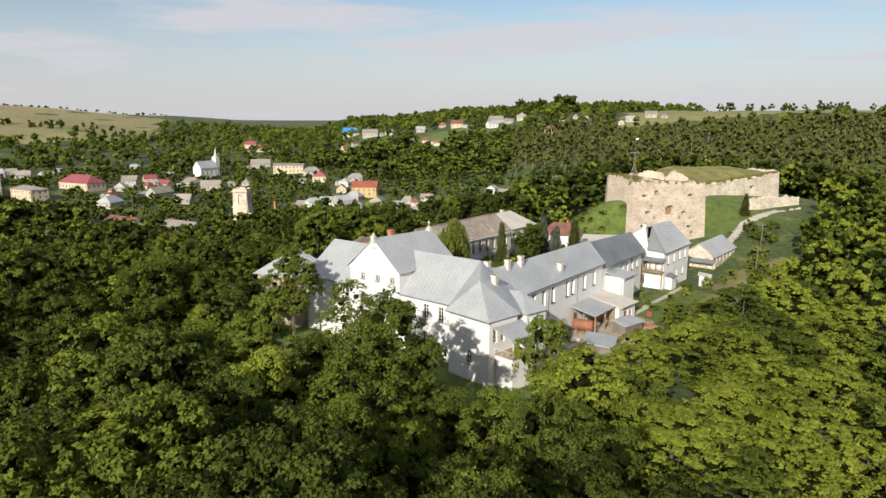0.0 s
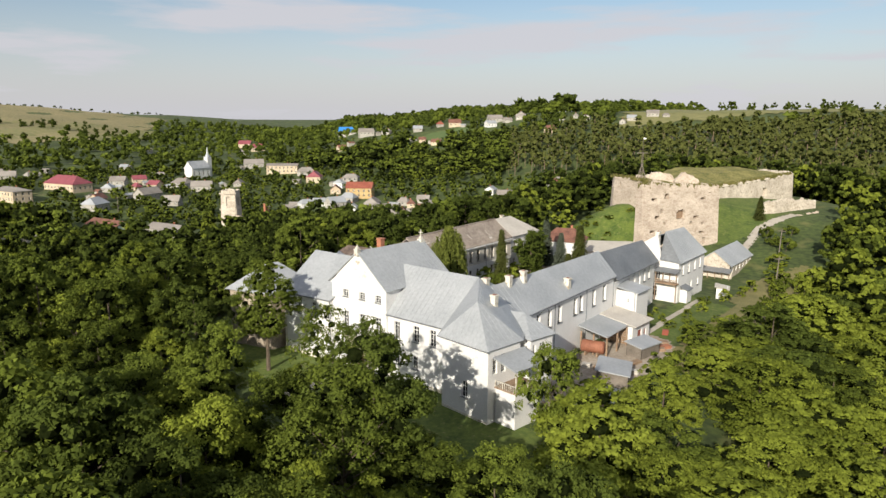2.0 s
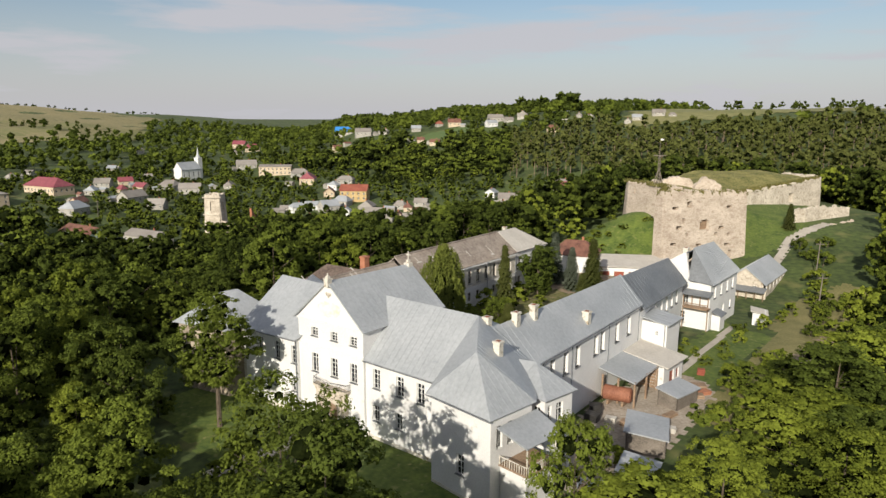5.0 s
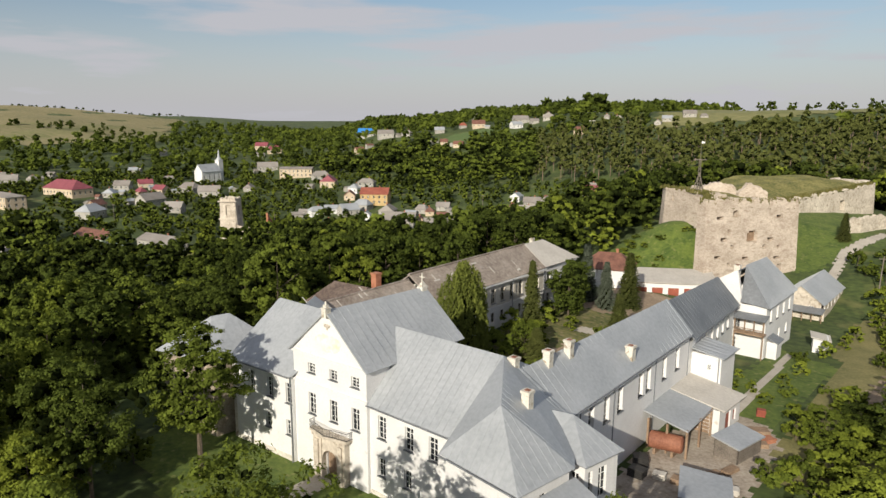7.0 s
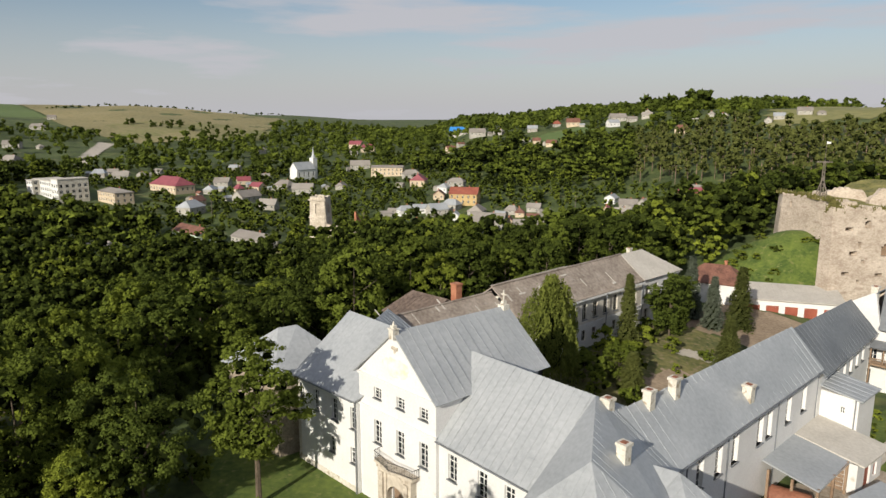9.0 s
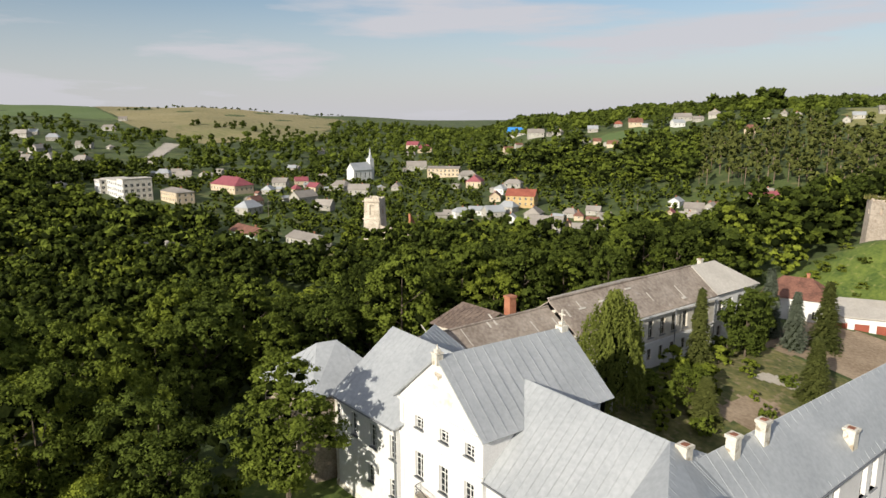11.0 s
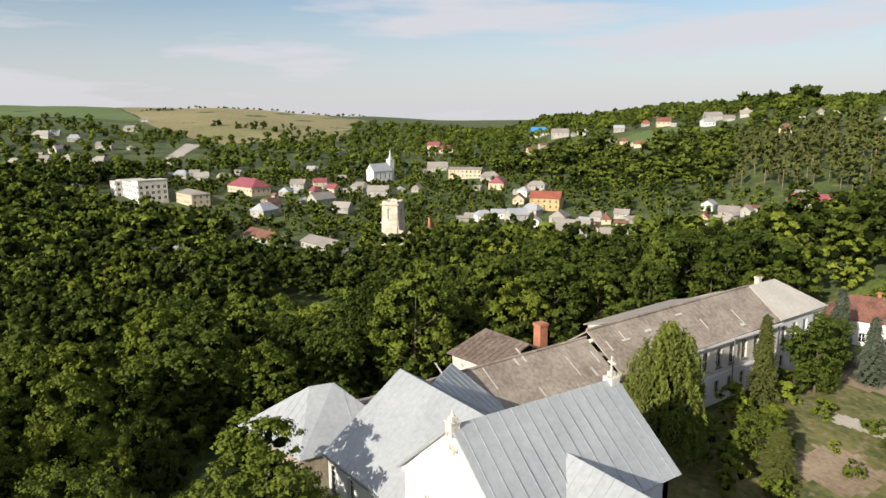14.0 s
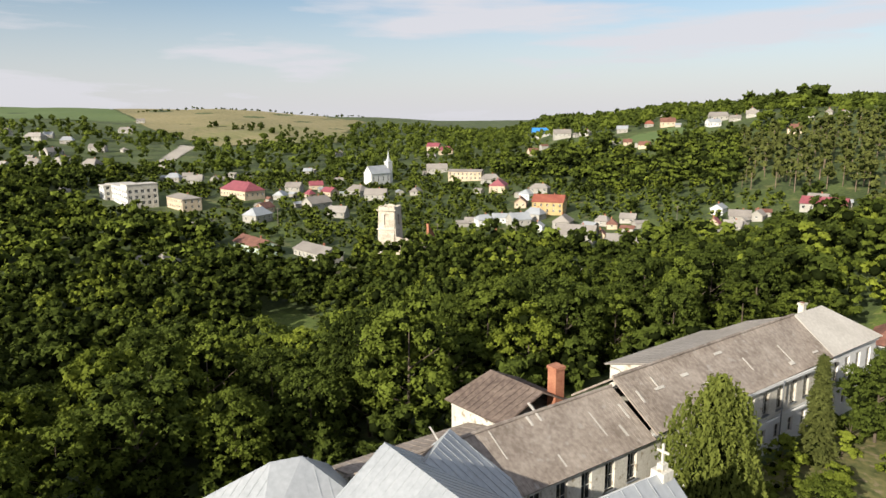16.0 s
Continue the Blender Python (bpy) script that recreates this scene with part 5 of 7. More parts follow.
me.materials.append(surface("tuft_grass", (0.07, 0.08, 0.02), (0.22, 0.19, 0.075), 0.9, 2, 0.5, 0, by_island=0.4, leaf=0.2))
tuft = new("tuft", me)
tuft.parent = castle
tagged(tuft, "tufts of dry grass", kind="stuff")
mast = thing("cross_mast", "tall timber mast with a crossbar standing on the ruin", "mast", (-39.8, 142.6, 20.2), 25)
for sx, sy in ((-1, -1), (1, -1), (1, 1), (-1, 1)):
    part("leg", rod(bmesh.new(), (sx * 0.4, sy * 0.4, -2.0), (sx * 0.2, sy * 0.2, 8.6), 0.08, 0.06, 6), GREY_TIMBER, mast)
for k in range(9):
    w0, w1 = 0.38 - 0.02 * k, 0.38 - 0.02 * (k + 1)
    bm = bmesh.new()
    for sx, sy in ((1, 0), (0, 1), (-1, 0), (0, -1)):
        tx, ty = -sy, sx
        rod(bm, (sx * w0 - tx * w0, sy * w0 - ty * w0, k * 0.95), (sx * w1 + tx * w1, sy * w1 + ty * w1, (k + 1) * 0.95), 0.045, sides=4)
    part("lattice", bm, GREY_TIMBER, mast)
part("pole", rod(bmesh.new(), (0, 0, 8.3), (0, 0, 13.5), 0.06, 0.05), GREY_TIMBER, mast)
part("crossbar", box(bmesh.new(), -1.7, 1.7, -0.15, 0.15, 8.5, 8.75), GREY_TIMBER, mast)
for s in (-1, 1):
    part("brace", rod(bmesh.new(), (s * 1.4, 0, 0), (0, 0, 5.0), 0.14), GREY_TIMBER, mast)
part("flag", slab(bmesh.new(), [(0, 0.0, 13.5), (0.9, 0.1, 13.4), (0.9, 0.15, 13.0), (0, 0.0, 12.9)], 0.02), FRAME, mast, "small pale flag")
# ---- the village in the valley ----
r = random.Random(3)
PLANS = {
    "grey": (11, 8, 3.0, 5.6, VILLAGE_WALL, VILLAGE_ROOF, "white village house with a pale grey gabled roof"),
    "dark": (11, 8, 3.0, 5.8, VILLAGE_WALL, VILLAGE_ROOF, "weathered village house with a grey-brown roof"),
    "zinc": (10, 8, 3.2, 5.8, VILLAGE_WALL, ZINC, "white village house with a grey sheet roof"),
    "red": (11, 9, 3.4, 6.4, VILLAGE_WALL, RED_ROOF, "white village house with a red roof"),
    "crimson": (12, 9, 3.4, 6.4, PEACH, CRIMSON, "tan village house with a crimson roof"),
    "rust": (11, 8, 3.0, 5.8, PEACH, RUST_ROOF, "tan village house with a rusty red roof"),
    "white": (10, 8, 3.4, 5.6, WHITE, ZINC, "small white house with a pale sheet roof"),
    "shed": (8, 6, 2.4, 4.0, VILLAGE_WALL, VILLAGE_ROOF, "small weathered outbuilding with a grey-brown roof"),
}
SPOTS_LEFT = [("grey", -731, 0, 11), ("grey", -672, 24, 9), ("grey", -712, 45, 20), ("dark", -626, 5, 9), ("dark", -627, 25, 12), ("grey", -636, 47, 17), ("grey", -749, 88, 16),
    ("grey", -609, 64, 14), ("grey", -950, 149, 18), ("shed", -745, 111, 8), ("dark", -906, 19, 13), ("dark", -843, 42, 20), ("zinc", -874, 57, 10), ("zinc", -818, 69, 13),
    ("grey", -1088, 194, 12), ("grey", -637, 124, 8)]
SPOTS_WEST = [("zinc", -525, 106, 10), ("dark", -541, 120, 8), ("dark", -513, 118, 11), ("dark", -518, 134, 6), ("shed", -345, 73, 6), ("grey", -467, 29, 6), ("shed", -277, 35, 6),
    ("rust", -376, 120, 10), ("zinc", -351, 107, 13), ("shed", -541, 155, 8), ("zinc", -413, 144, 9), ("dark", -444, 166, 11), ("crimson", -455, 187, 10), ("crimson", -426, 184, 10),
    ("grey", -482, 217, 9), ("zinc", -554, 224, 8), ("crimson", -418, 166, 6)]
SPOTS_MID = [("grey", -423, 204, 14), ("grey", -397, 204, 15), ("dark", -378, 153, 16), ("dark", -347, 152, 11), ("grey", -690, 317, 12), ("dark", -480, 309, 18), ("crimson", -656, 424, 15),
    ("grey", -601, 384, 9), ("crimson", -608, 407, 15), ("grey", -391, 296, 13), ("crimson", -357, 276, 15), ("white", -315, 265, 10), ("rust", -301, 247, 10), ("white", -281, 204, 9),
    ("white", -279, 213, 8), ("zinc", -266, 215, 11), ("zinc", -270, 230, 10), ("grey", -247, 228, 12), ("white", -250, 214, 6), ("white", -248, 186, 6)]
SPOTS_NEAR = [("rust", -217, 223, 6), ("dark", -237, 246, 7), ("grey", -230, 257, 8), ("rust", -229, 244, 6), ("white", -203, 293, 8), ("grey", -186, 284, 10), ("dark", -179, 288, 7),
    ("grey", -181, 271, 8), ("crimson", -190, 270, 6), ("grey", -178, 261, 6), ("shed", -290, 202, 6), ("dark", -398, 236, 9), ("dark", -167, 318, 9)]
SPOTS_HILL = [("grey", -457, 432, 16), ("rust", -448, 389, 9), ("grey", -445, 450, 10), ("zinc", -422, 473, 10), ("rust", -379, 430, 7), ("rust", -355, 422, 9), ("red", -410, 495, 7),
    ("rust", -390, 495, 13), ("grey", -606, 724, 20), ("grey", -521, 658, 12), ("grey", -366, 533, 16), ("white", -353, 507, 11), ("grey", -347, 529, 9), ("grey", -338, 540, 10),
    ("rust", -262, 470, 11), ("grey", -275, 542, 6), ("shed", -281, 525, 6), ("grey", -263, 540, 7), ("grey", -222, 534, 7), ("zinc", -221, 551, 9), ("grey", -212, 579, 12),
    ("shed", -199, 580, 7), ("grey", -350, 560, 11)]
HOMES = SPOTS_LEFT + SPOTS_WEST + SPOTS_MID + SPOTS_NEAR + SPOTS_HILL   # kind, place, length
for kind, x, y, length in HOMES:
    l, w, eave, ridge, wm, rm, label = PLANS[kind]
    g, turn = float(ground(x, y)) + 0.2, r.choice((20, 35, 50, 65, 110, 130)) + r.uniform(-10, 10)
    s = min(1.25, max(0.75, length / l))
    gable_house("village_house" if kind != "shed" else "outbuilding", label, "house", x, y, turn, length * 0.95, min(w * s * 0.95, length * 0.85), g, g + eave * s, g + ridge * s + 0.3, wm, rm, ((0.9 * s, 1.4 * s),), hip=r.choice((0, 0, 2.0 * s)), stack=kind != "shed", group="village houses", win=(1.0, 1.4), spread=3.0, deep=0.2)
SHEDS = []
for k, (kind, x, y, length) in enumerate(SPOTS_WEST + SPOTS_MID + SPOTS_NEAR + SPOTS_HILL[:8]):
    if k % 3 != 2:
        a, d = r.uniform(0, math.tau), r.uniform(9, 15)
        x, y, size = x + d * math.cos(a), y + d * math.sin(a), r.uniform(4, 7)
        g = float(ground(x, y)) + 0.1
        SHEDS.append((x, y, size))
        gable_house("outbuilding", PLANS["shed"][6], "shed", x, y, r.uniform(0, 180), size, size * 0.7, g, g + 2.2, g + 3.4, VILLAGE_WALL, r.choice((VILLAGE_ROOF, VILLAGE_ROOF, ZINC, RUST_ROOF)), (), stack=False, group="village outbuildings")
for name, label, x, y, turn, l, w, e, rg, wm, rm, rows, hip in (
        ("long_house", "long low house with pale green walls and a rusty red roof", -277, 80, 6, 24, 9, 3.6, 6.2, GREENISH, RUST_ROOF, ((0.9, 1.6),), 0),
        ("long_barn", "long low building with a grey roof", -257, 99, 8, 22, 10, 3.4, 5.8, VILLAGE_WALL, VILLAGE_ROOF, ((0.9, 1.6),), 0),
        ("blue_roofed_house", "white house with a bright blue roof on the hill", -533, 478, 40, 20, 12, 4.5, 9.5, VILLAGE_WALL, BLUE_ROOF, ((1.2, 1.8),), 0),
        ("long_school", "long cream two-storey building with rows of windows", -421, 296, 42, 26, 10, 6.6, 8.2, PEACH, VILLAGE_ROOF, ((0.9, 1.7), (4.0, 1.7)), 0),
        ("yellow_house", "ochre two-storey house with a red roof", -275, 245, 35, 17, 11, 6.4, 10.0, YELLOW, RED_ROOF, ((0.9, 1.6), (3.8, 1.6)), 0),
        ("white_house", "white two-storey house with a pale roof", -312, 272, 35, 11, 9, 6.0, 8.2, VILLAGE_WALL, VILLAGE_ROOF, ((0.9, 1.6), (3.8, 1.6)), 2.5),
        ("crimson_hall", "broad tan hall with a crimson hipped roof", -429, 125, 12, 30, 14, 4.5, 9.5, PEACH, CRIMSON, ((1.0, 1.8),), 5.0),
        ("big_barn", "large house with a weathered grey roof", -222, 212, 30, 18, 11, 3.6, 7.6, VILLAGE_WALL, VILLAGE_ROOF, ((0.9, 1.5),), 0),
        ("white_gabled_house", "white gabled house with a grey roof", -191, 208, 50, 14, 10, 4.4, 7.8, VILLAGE_WALL, VILLAGE_ROOF, ((0.9, 1.6),), 0),
        ("two_roofed_house", "low house with half grey and half crimson roof", -160, 310, 15, 19, 9, 3.4, 6.4, VILLAGE_WALL, CRIMSON, ((0.9, 1.5),), 0),
        ("domed_shed", "white domed shed among the trees", -164, 161, 35, 15, 9, 2.4, 4.6, VILLAGE_WALL, VILLAGE_ROOF, ((0.7, 1.0),), 3.0),
        ("office_house", "tan two-storey house with flat hipped roof", -404, 83, 8, 23, 11, 6.4, 8.4, PEACH, VILLAGE_ROOF, ((0.9, 1.7), (3.9, 1.7)), 4.0)):
    g = float(ground(x, y)) + 0.2
    gable_house(name, label, "house", x, y, turn, l, w, g, g + e, g + rg, wm, rm, rows, hip=hip, win=(1.2, 1.6), spread=3.0, deep=0.2)

school = thing("school", "pale three-storey flat-roofed school with rows of windows", "school", (-437, 61, float(ground(-437, 61))), 8)
for x0, x1, y0, y1, h in ((-22, 12, -7, 7, 10.5), (12, 22, -9, 8, 12.5), (-22, -12, -11, -7, 10.0)):
    corners = [(x0, y0), (x1, y0), (x1, y1), (x0, y1)]
    for k in range(4):
        p, q = corners[k], corners[(k + 1) % 4]
        run = math.dist(p, q)
        n = int(run / 3.2)
        o = [(run * (i + 0.5) / n - 0.9, run * (i + 0.5) / n + 0.9, 1.2 + f * 3.3, 3.1 + f * 3.3) for f in range(3) for i in range(n)]
        part("wall", wall(bmesh.new(), p, q, -2, h, o, 0.2, 0.3), OLD_WHITE if k % 2 else WHITE, school)
        if k in (0, 1):
            for i in o:
                window(school, p, q, i, cols=2, rows=2, deep=0.2, sill=False)
    part("flat_roof", prism(bmesh.new(), [(x0 - 0.3, y0 - 0.3), (x1 + 0.3, y0 - 0.3), (x1 + 0.3, y1 + 0.3), (x0 - 0.3, y1 + 0.3)], h, h + 0.35), PALE_ROOF, school)

g = float(ground(-476, 249))
church = thing("church", "white church with a gabled nave and slender spire", "church", (-476, 249, g), 100)
for p, q in (((-12, -6), (12, -6)), ((12, -6), (12, 6)), ((12, 6), (-12, 6)), ((-12, 6), (-12, -6))):
    run = math.dist(p, q)
    n = int(run / 5)
    o = [(run * (i + 0.5) / n - 0.7, run * (i + 0.5) / n + 0.7, 3.0, 7.5) for i in range(n)]
    part("wall", wall(bmesh.new(), p, q, -2, 10, o if run > 15 else (), 0.3, 0.5, [(0, 10), (12, 10), (6, 16)] if run < 15 else None), WHITE, church)
    if run > 15:
        row_windows(church, p, q, o, cols=2, rows=3, deep=0.3, sill=False)
roof(church, [[(-12.4, -6.6, 9.6), (12.4, -6.6, 9.6), (12.4, 0, 16.2), (-12.4, 0, 16.2)], [(12.4, 6.6, 9.6), (-12.4, 6.6, 9.6), (-12.4, 0, 16.2), (12.4, 0, 16.2)]], ZINC, gap=1.2)
bm = box(bmesh.new(), 12.0, 17.5, -2.75, 2.75, -2, 19)
box(bm, 11.8, 17.7, -2.95, 2.95, 18.6, 19.2)
part("tower", bm, WHITE, church)
part("spire", rod(rod(bmesh.new(), (14.75, 0, 19.2), (14.75, 0, 22.0), 3.0, 1.3, 8), (14.75, 0, 22.0), (14.75, 0, 29.0), 1.3, 0.08, 8), ZINC, church, "grey metal spire")
church.scale = (0.8, 0.8, 0.92)
part("cross", box(box(bmesh.new(), 14.67, 14.83, -0.08, 0.08, 29, 31.2), 14.67, 14.83, -0.7, 0.7, 30.2, 30.4), IRON, church)

g = float(ground(-246, 127))
ruin = thing("ruined_church", "roofless ruined church with a pale square bell tower", "ruin", (-246, 127, g), 36)
holes = [(3.2, 5.0, 15.0, 20.0)]
for k, (p, q) in enumerate((((-4.2, -4.2), (4.2, -4.2)), ((4.2, -4.2), (4.2, 4.2)), ((4.2, 4.2), (-4.2, 4.2)), ((-4.2, 4.2), (-4.2, -4.2)))):
    part("tower_wall", ruin_wall(bmesh.new(), [p, q], [-2, -2], [23.2, 23.4], 30 + k, holes, 0.7, 1.0), STONE, ruin, "pale weathered tower wall with belfry opening")
    for z in (13.2, 21.6):
        a, b = (min(p[0], q[0]), max(p[0], q[0])), (min(p[1], q[1]), max(p[1], q[1]))
        part("cornice", box(bmesh.new(), a[0] - 0.9, a[1] + 0.9, b[0] - 0.9, b[1] + 0.9, z, z + 0.5), STONE, ruin) if k == 0 else None
ruin.scale = (0.84, 0.84, 0.95)
part("nave_wall", ruin_wall(bmesh.new(), [(4.2, -4.0), (22.0, -4.5)], [-2, -2], [10.5, 7.5], 41, [(4, 5.5, 3, 6.5), (10, 11.5, 3, 6.5)], 0.8, 1.0), MASONRY, ruin, "broken nave wall")
part("nave_wall", ruin_wall(bmesh.new(), [(22.0, -4.5), (22.5, 6.0)], [-2, -2], [17.0, 8.0], 42, (), 0.8, 1.0), BRICK, ruin, "reddish gable stump")

for x, y, h in ((6.0, 128.0, 8.5), (11.0, 104.0, 8.0), (-228, 180, 10), (-196, 190, 10), (-260, 160, 10), (-205, 262, 10), (-300, 62, 10), (-330, 110, 10)):
    pole = thing("utility_pole", "weathered grey wooden utility pole", "utility pole", (x, y, float(ground(x, y))), 30, "utility poles")
    part("pole", rod(bmesh.new(), (0, 0, -1), (0.25, 0, h), 0.16, 0.11), GREY_TIMBER, pole)
    part("crossarm", box(bmesh.new(), -0.7, 1.2, -0.06, 0.06, h - 0.7, h - 0.55), GREY_TIMBER, pole)
# ---- trees ----
def ball(seed, squash=1.0, wild=0.18):
    """A small uneven ball: vertices and triangles."""
    bm = bmesh.new()
    bmesh.ops.create_icosphere(bm, subdivisions=1, radius=1.0)
    v = np.array([x.co[:] for x in bm.verts])
    f = np.array([[q.index for q in t.verts] for t in bm.faces])
    bm.free()
    r = np.random.RandomState(seed)
    v *= (1 + wild * r.uniform(-1, 1, len(v)))[:, None]
    v[:, 2] *= squash
    return v, f


def crown(seed, height, radius, base, lobes, leaves, size, cone=0.0, droop=0.0, core=0.58, long=1.0, sprays=9):
    """Leaves on small sprays that stand out from many lobes, round dense inner cores; an uneven outline with gaps."""
    r = np.random.RandomState(seed)
    mid, half = (base + height) / 2, (height - base) / 2
    lean = r.uniform(0, math.tau, 3)
    c, rad = [], []
    for k in range(lobes):
        h = r.uniform(-0.92, 0.95)
        limit = (1 - cone) * math.sqrt(max(0.05, 1 - h * h)) + cone * (0.5 - 0.5 * h) * 1.05
        a = r.uniform(0, math.tau)
        # the outline bulges and falls back from side to side
        bulge = 1 if cone > 0.5 else 0.9 + 0.16 * math.sin(2 * a + lean[0] + 2 * h) + 0.12 * math.sin(3 * a + lean[1] - 3 * h)
        d = math.sqrt(r.uniform(0.15, 1)) * limit * (0.8 if cone > 0.5 else 0.86) * bulge
        c.append((math.cos(a) * d * radius, math.sin(a) * d * radius, mid + h * half * (0.82 if cone > 0.5 else 0.78 + 0.14 * math.sin(a + lean[2]))))
        rad.append(radius * r.uniform(0.15, 0.33) * (1 if lobes > 10 else 1.5) * (1 - cone * 0.62 * (0.5 + 0.5 * h)))
    c, rad = np.array(c), np.array(rad)
    # sprays: small tufts on the outer and upper side of each lobe
    out = c - np.array([0, 0, mid - 0.2 * half])
    out /= np.linalg.norm(out, axis=1)[:, None] + 1e-6
    sd = r.normal(size=(lobes, sprays, 3)) + out[:, None] * 0.7 + np.array([0, 0, 0.35])
    sd /= np.linalg.norm(sd, axis=2)[..., None]
    sc = (c[:, None] + sd * (rad[:, None] * r.uniform(0.75, 1.25, (lobes, sprays)))[..., None]).reshape(-1, 3)
    sr = (rad[:, None] * r.uniform(0.22, 0.46, (lobes, sprays))).ravel()
    owner = np.repeat(np.arange(lobes), sprays)
    pick = r.choice(len(sr), leaves * 2, p=sr ** 2 / (sr ** 2).sum())
    d = r.normal(size=(leaves * 2, 3))
    d[:, 2] = d[:, 2] * 0.75 + 0.3
    d /= np.linalg.norm(d, axis=1)[:, None]
    pos = sc[pick] + d * (sr[pick] * r.uniform(0.45, 1.2, leaves * 2))[:, None] * np.array([1.15, 1.15, 0.8])
    gap = np.linalg.norm(pos[:, None] - c[None], axis=2) / rad[None]
    gap[np.arange(leaves * 2), owner[pick]] += 0.25
    ok = np.where(gap.min(1) > 0.74)[0][:leaves]
    pos, d = pos[ok], d[ok] + 0.5 * sd.reshape(-1, 3)[pick[ok]]
    n = d + r.normal(scale=0.5, size=d.shape)
    n[:, 2] += 0.3
    n /= np.linalg.norm(n, axis=1)[:, None]
    t = np.cross(n, r.normal(size=n.shape))
    t /= np.linalg.norm(t, axis=1)[:, None]
    b = np.cross(n, t)
    if droop:
        b = b * (1 - droop) + np.array([0, 0, -1.0]) * droop
    s = size * r.uniform(0.55, 1.35, len(pos))[:, None]
    q = np.stack([pos - t * s * 0.55 - b * s * 0.35, pos + t * s * 0.55 - b * s * 0.35, pos + b * s * 0.75 * long], 1).reshape(-1, 3)
    faces = [tuple(range(i * 3, i * 3 + 3)) for i in range(len(pos))]
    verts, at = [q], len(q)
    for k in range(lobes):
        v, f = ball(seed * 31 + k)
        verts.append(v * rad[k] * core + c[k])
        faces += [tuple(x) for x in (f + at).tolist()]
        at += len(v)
    return np.concatenate(verts), faces, len(pos)


def tuft_mesh(pos, t, b, size, r, long):
    s = size * r.uniform(0.6, 1.3, len(pos))[:, None]
    q = np.stack([pos - t * s * 0.5, pos + t * s * 0.5, pos + b * s * long], 1).reshape(-1, 3)
    return q, [tuple(range(i * 3, i * 3 + 3)) for i in range(len(pos))]


def with_core(q, faces, seed, blobs):
    verts, at, n = [q], len(q), len(faces)
    for k, (place, wide, high) in enumerate(blobs):
        v, f = ball(seed * 17 + k)
        verts.append(v * np.array([wide, wide, high]) + np.array(place))
        faces += [tuple(x) for x in (f + at).tolist()]
        at += len(v)
    return np.concatenate(verts), faces, n


def conifer(seed, height, radius, base, leaves, size, whorls=22):
    """Whorls of branches that droop at their ends, narrowing to a pointed top."""
    r = np.random.RandomState(seed)
    level = r.randint(0, whorls, leaves)
    h = (level + r.uniform(-0.2, 0.2, leaves)) / whorls
    side = r.randint(0, 9, leaves)
    a = side * math.tau / 9 + level * 0.9 + r.normal(scale=0.13, size=leaves)
    reach = radius * (1 - h) ** 0.85 * (0.84 + 0.2 * np.sin(side * 2.3 + level * 1.7)) + 0.12
    d = reach * np.sqrt(r.uniform(0.12, 1.0, leaves))
    z = base + (height - base) * h - 0.3 * d + r.normal(scale=0.1, size=leaves)
    pos = np.stack([np.cos(a) * d, np.sin(a) * d, z], 1)
    out = np.stack([np.cos(a), np.sin(a), np.full(leaves, -0.25)], 1)
    t = np.stack([-np.sin(a), np.cos(a), r.uniform(-0.5, 0.5, leaves)], 1)
    q, faces = tuft_mesh(pos, t, out + r.normal(scale=0.3, size=out.shape), size, r, 1.0)
    return with_core(q, faces, seed, [((0, 0, base + (height - base) * k / 12), radius * 0.62 * (1 - k / 12) + 0.08, height / 14) for k in range(12)])


def weeper(seed, height, radius, base, strands, size, each=13):
    """Long strands of leaves that hang from an upright crown."""
    r = np.random.RandomState(seed)
    h = r.uniform(0.18, 1.0, strands)
    a = r.uniform(0, math.tau, strands)
    wide = radius * np.clip(1 - np.abs((h - 0.48) / 0.54) ** 2.6, 0.06, 1) * (0.88 + 0.2 * np.sin(3 * a + 5 * h))
    d = wide * np.sqrt(r.uniform(0.3, 1.0, strands))
    drop_len = r.uniform(1.2, 3.6, strands)
    k = np.tile(np.arange(each), strands)
    i = np.repeat(np.arange(strands), each)
    z = base + (height - base) * h[i] - drop_len[i] * k / each
    pos = np.stack([np.cos(a[i]) * (d[i] + 0.03 * k), np.sin(a[i]) * (d[i] + 0.03 * k), z], 1) + r.normal(scale=0.09, size=(len(i), 3))
    pos[:, 2] = np.maximum(pos[:, 2], 0.8)
    t = r.normal(size=pos.shape)
    t[:, 2] *= 0.3
    t /= np.linalg.norm(t, axis=1)[:, None]
    q, faces = tuft_mesh(pos, t, np.array([0, 0, -1.0]) + r.normal(scale=0.35, size=pos.shape), size, r, 1.3)
    return with_core(q, faces, seed, [((0, 0, base + (height - base) * (0.2 + 0.1 * j)), radius * 0.5 * math.sin(math.pi * (0.25 + 0.08 * j)), 1.3) for j in range(7)])


def leaf_mesh(name, material, model=crown, **kw):
    v, f, n = model(**kw)
    me = bpy.data.meshes.new(name)
    me.from_pydata(v.tolist(), [], f)
    me.materials.append(material)
    me.materials.append(TWIG_SHADE)   # painted shade for the dense inner cores
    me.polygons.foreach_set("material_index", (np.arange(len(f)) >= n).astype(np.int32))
    return me


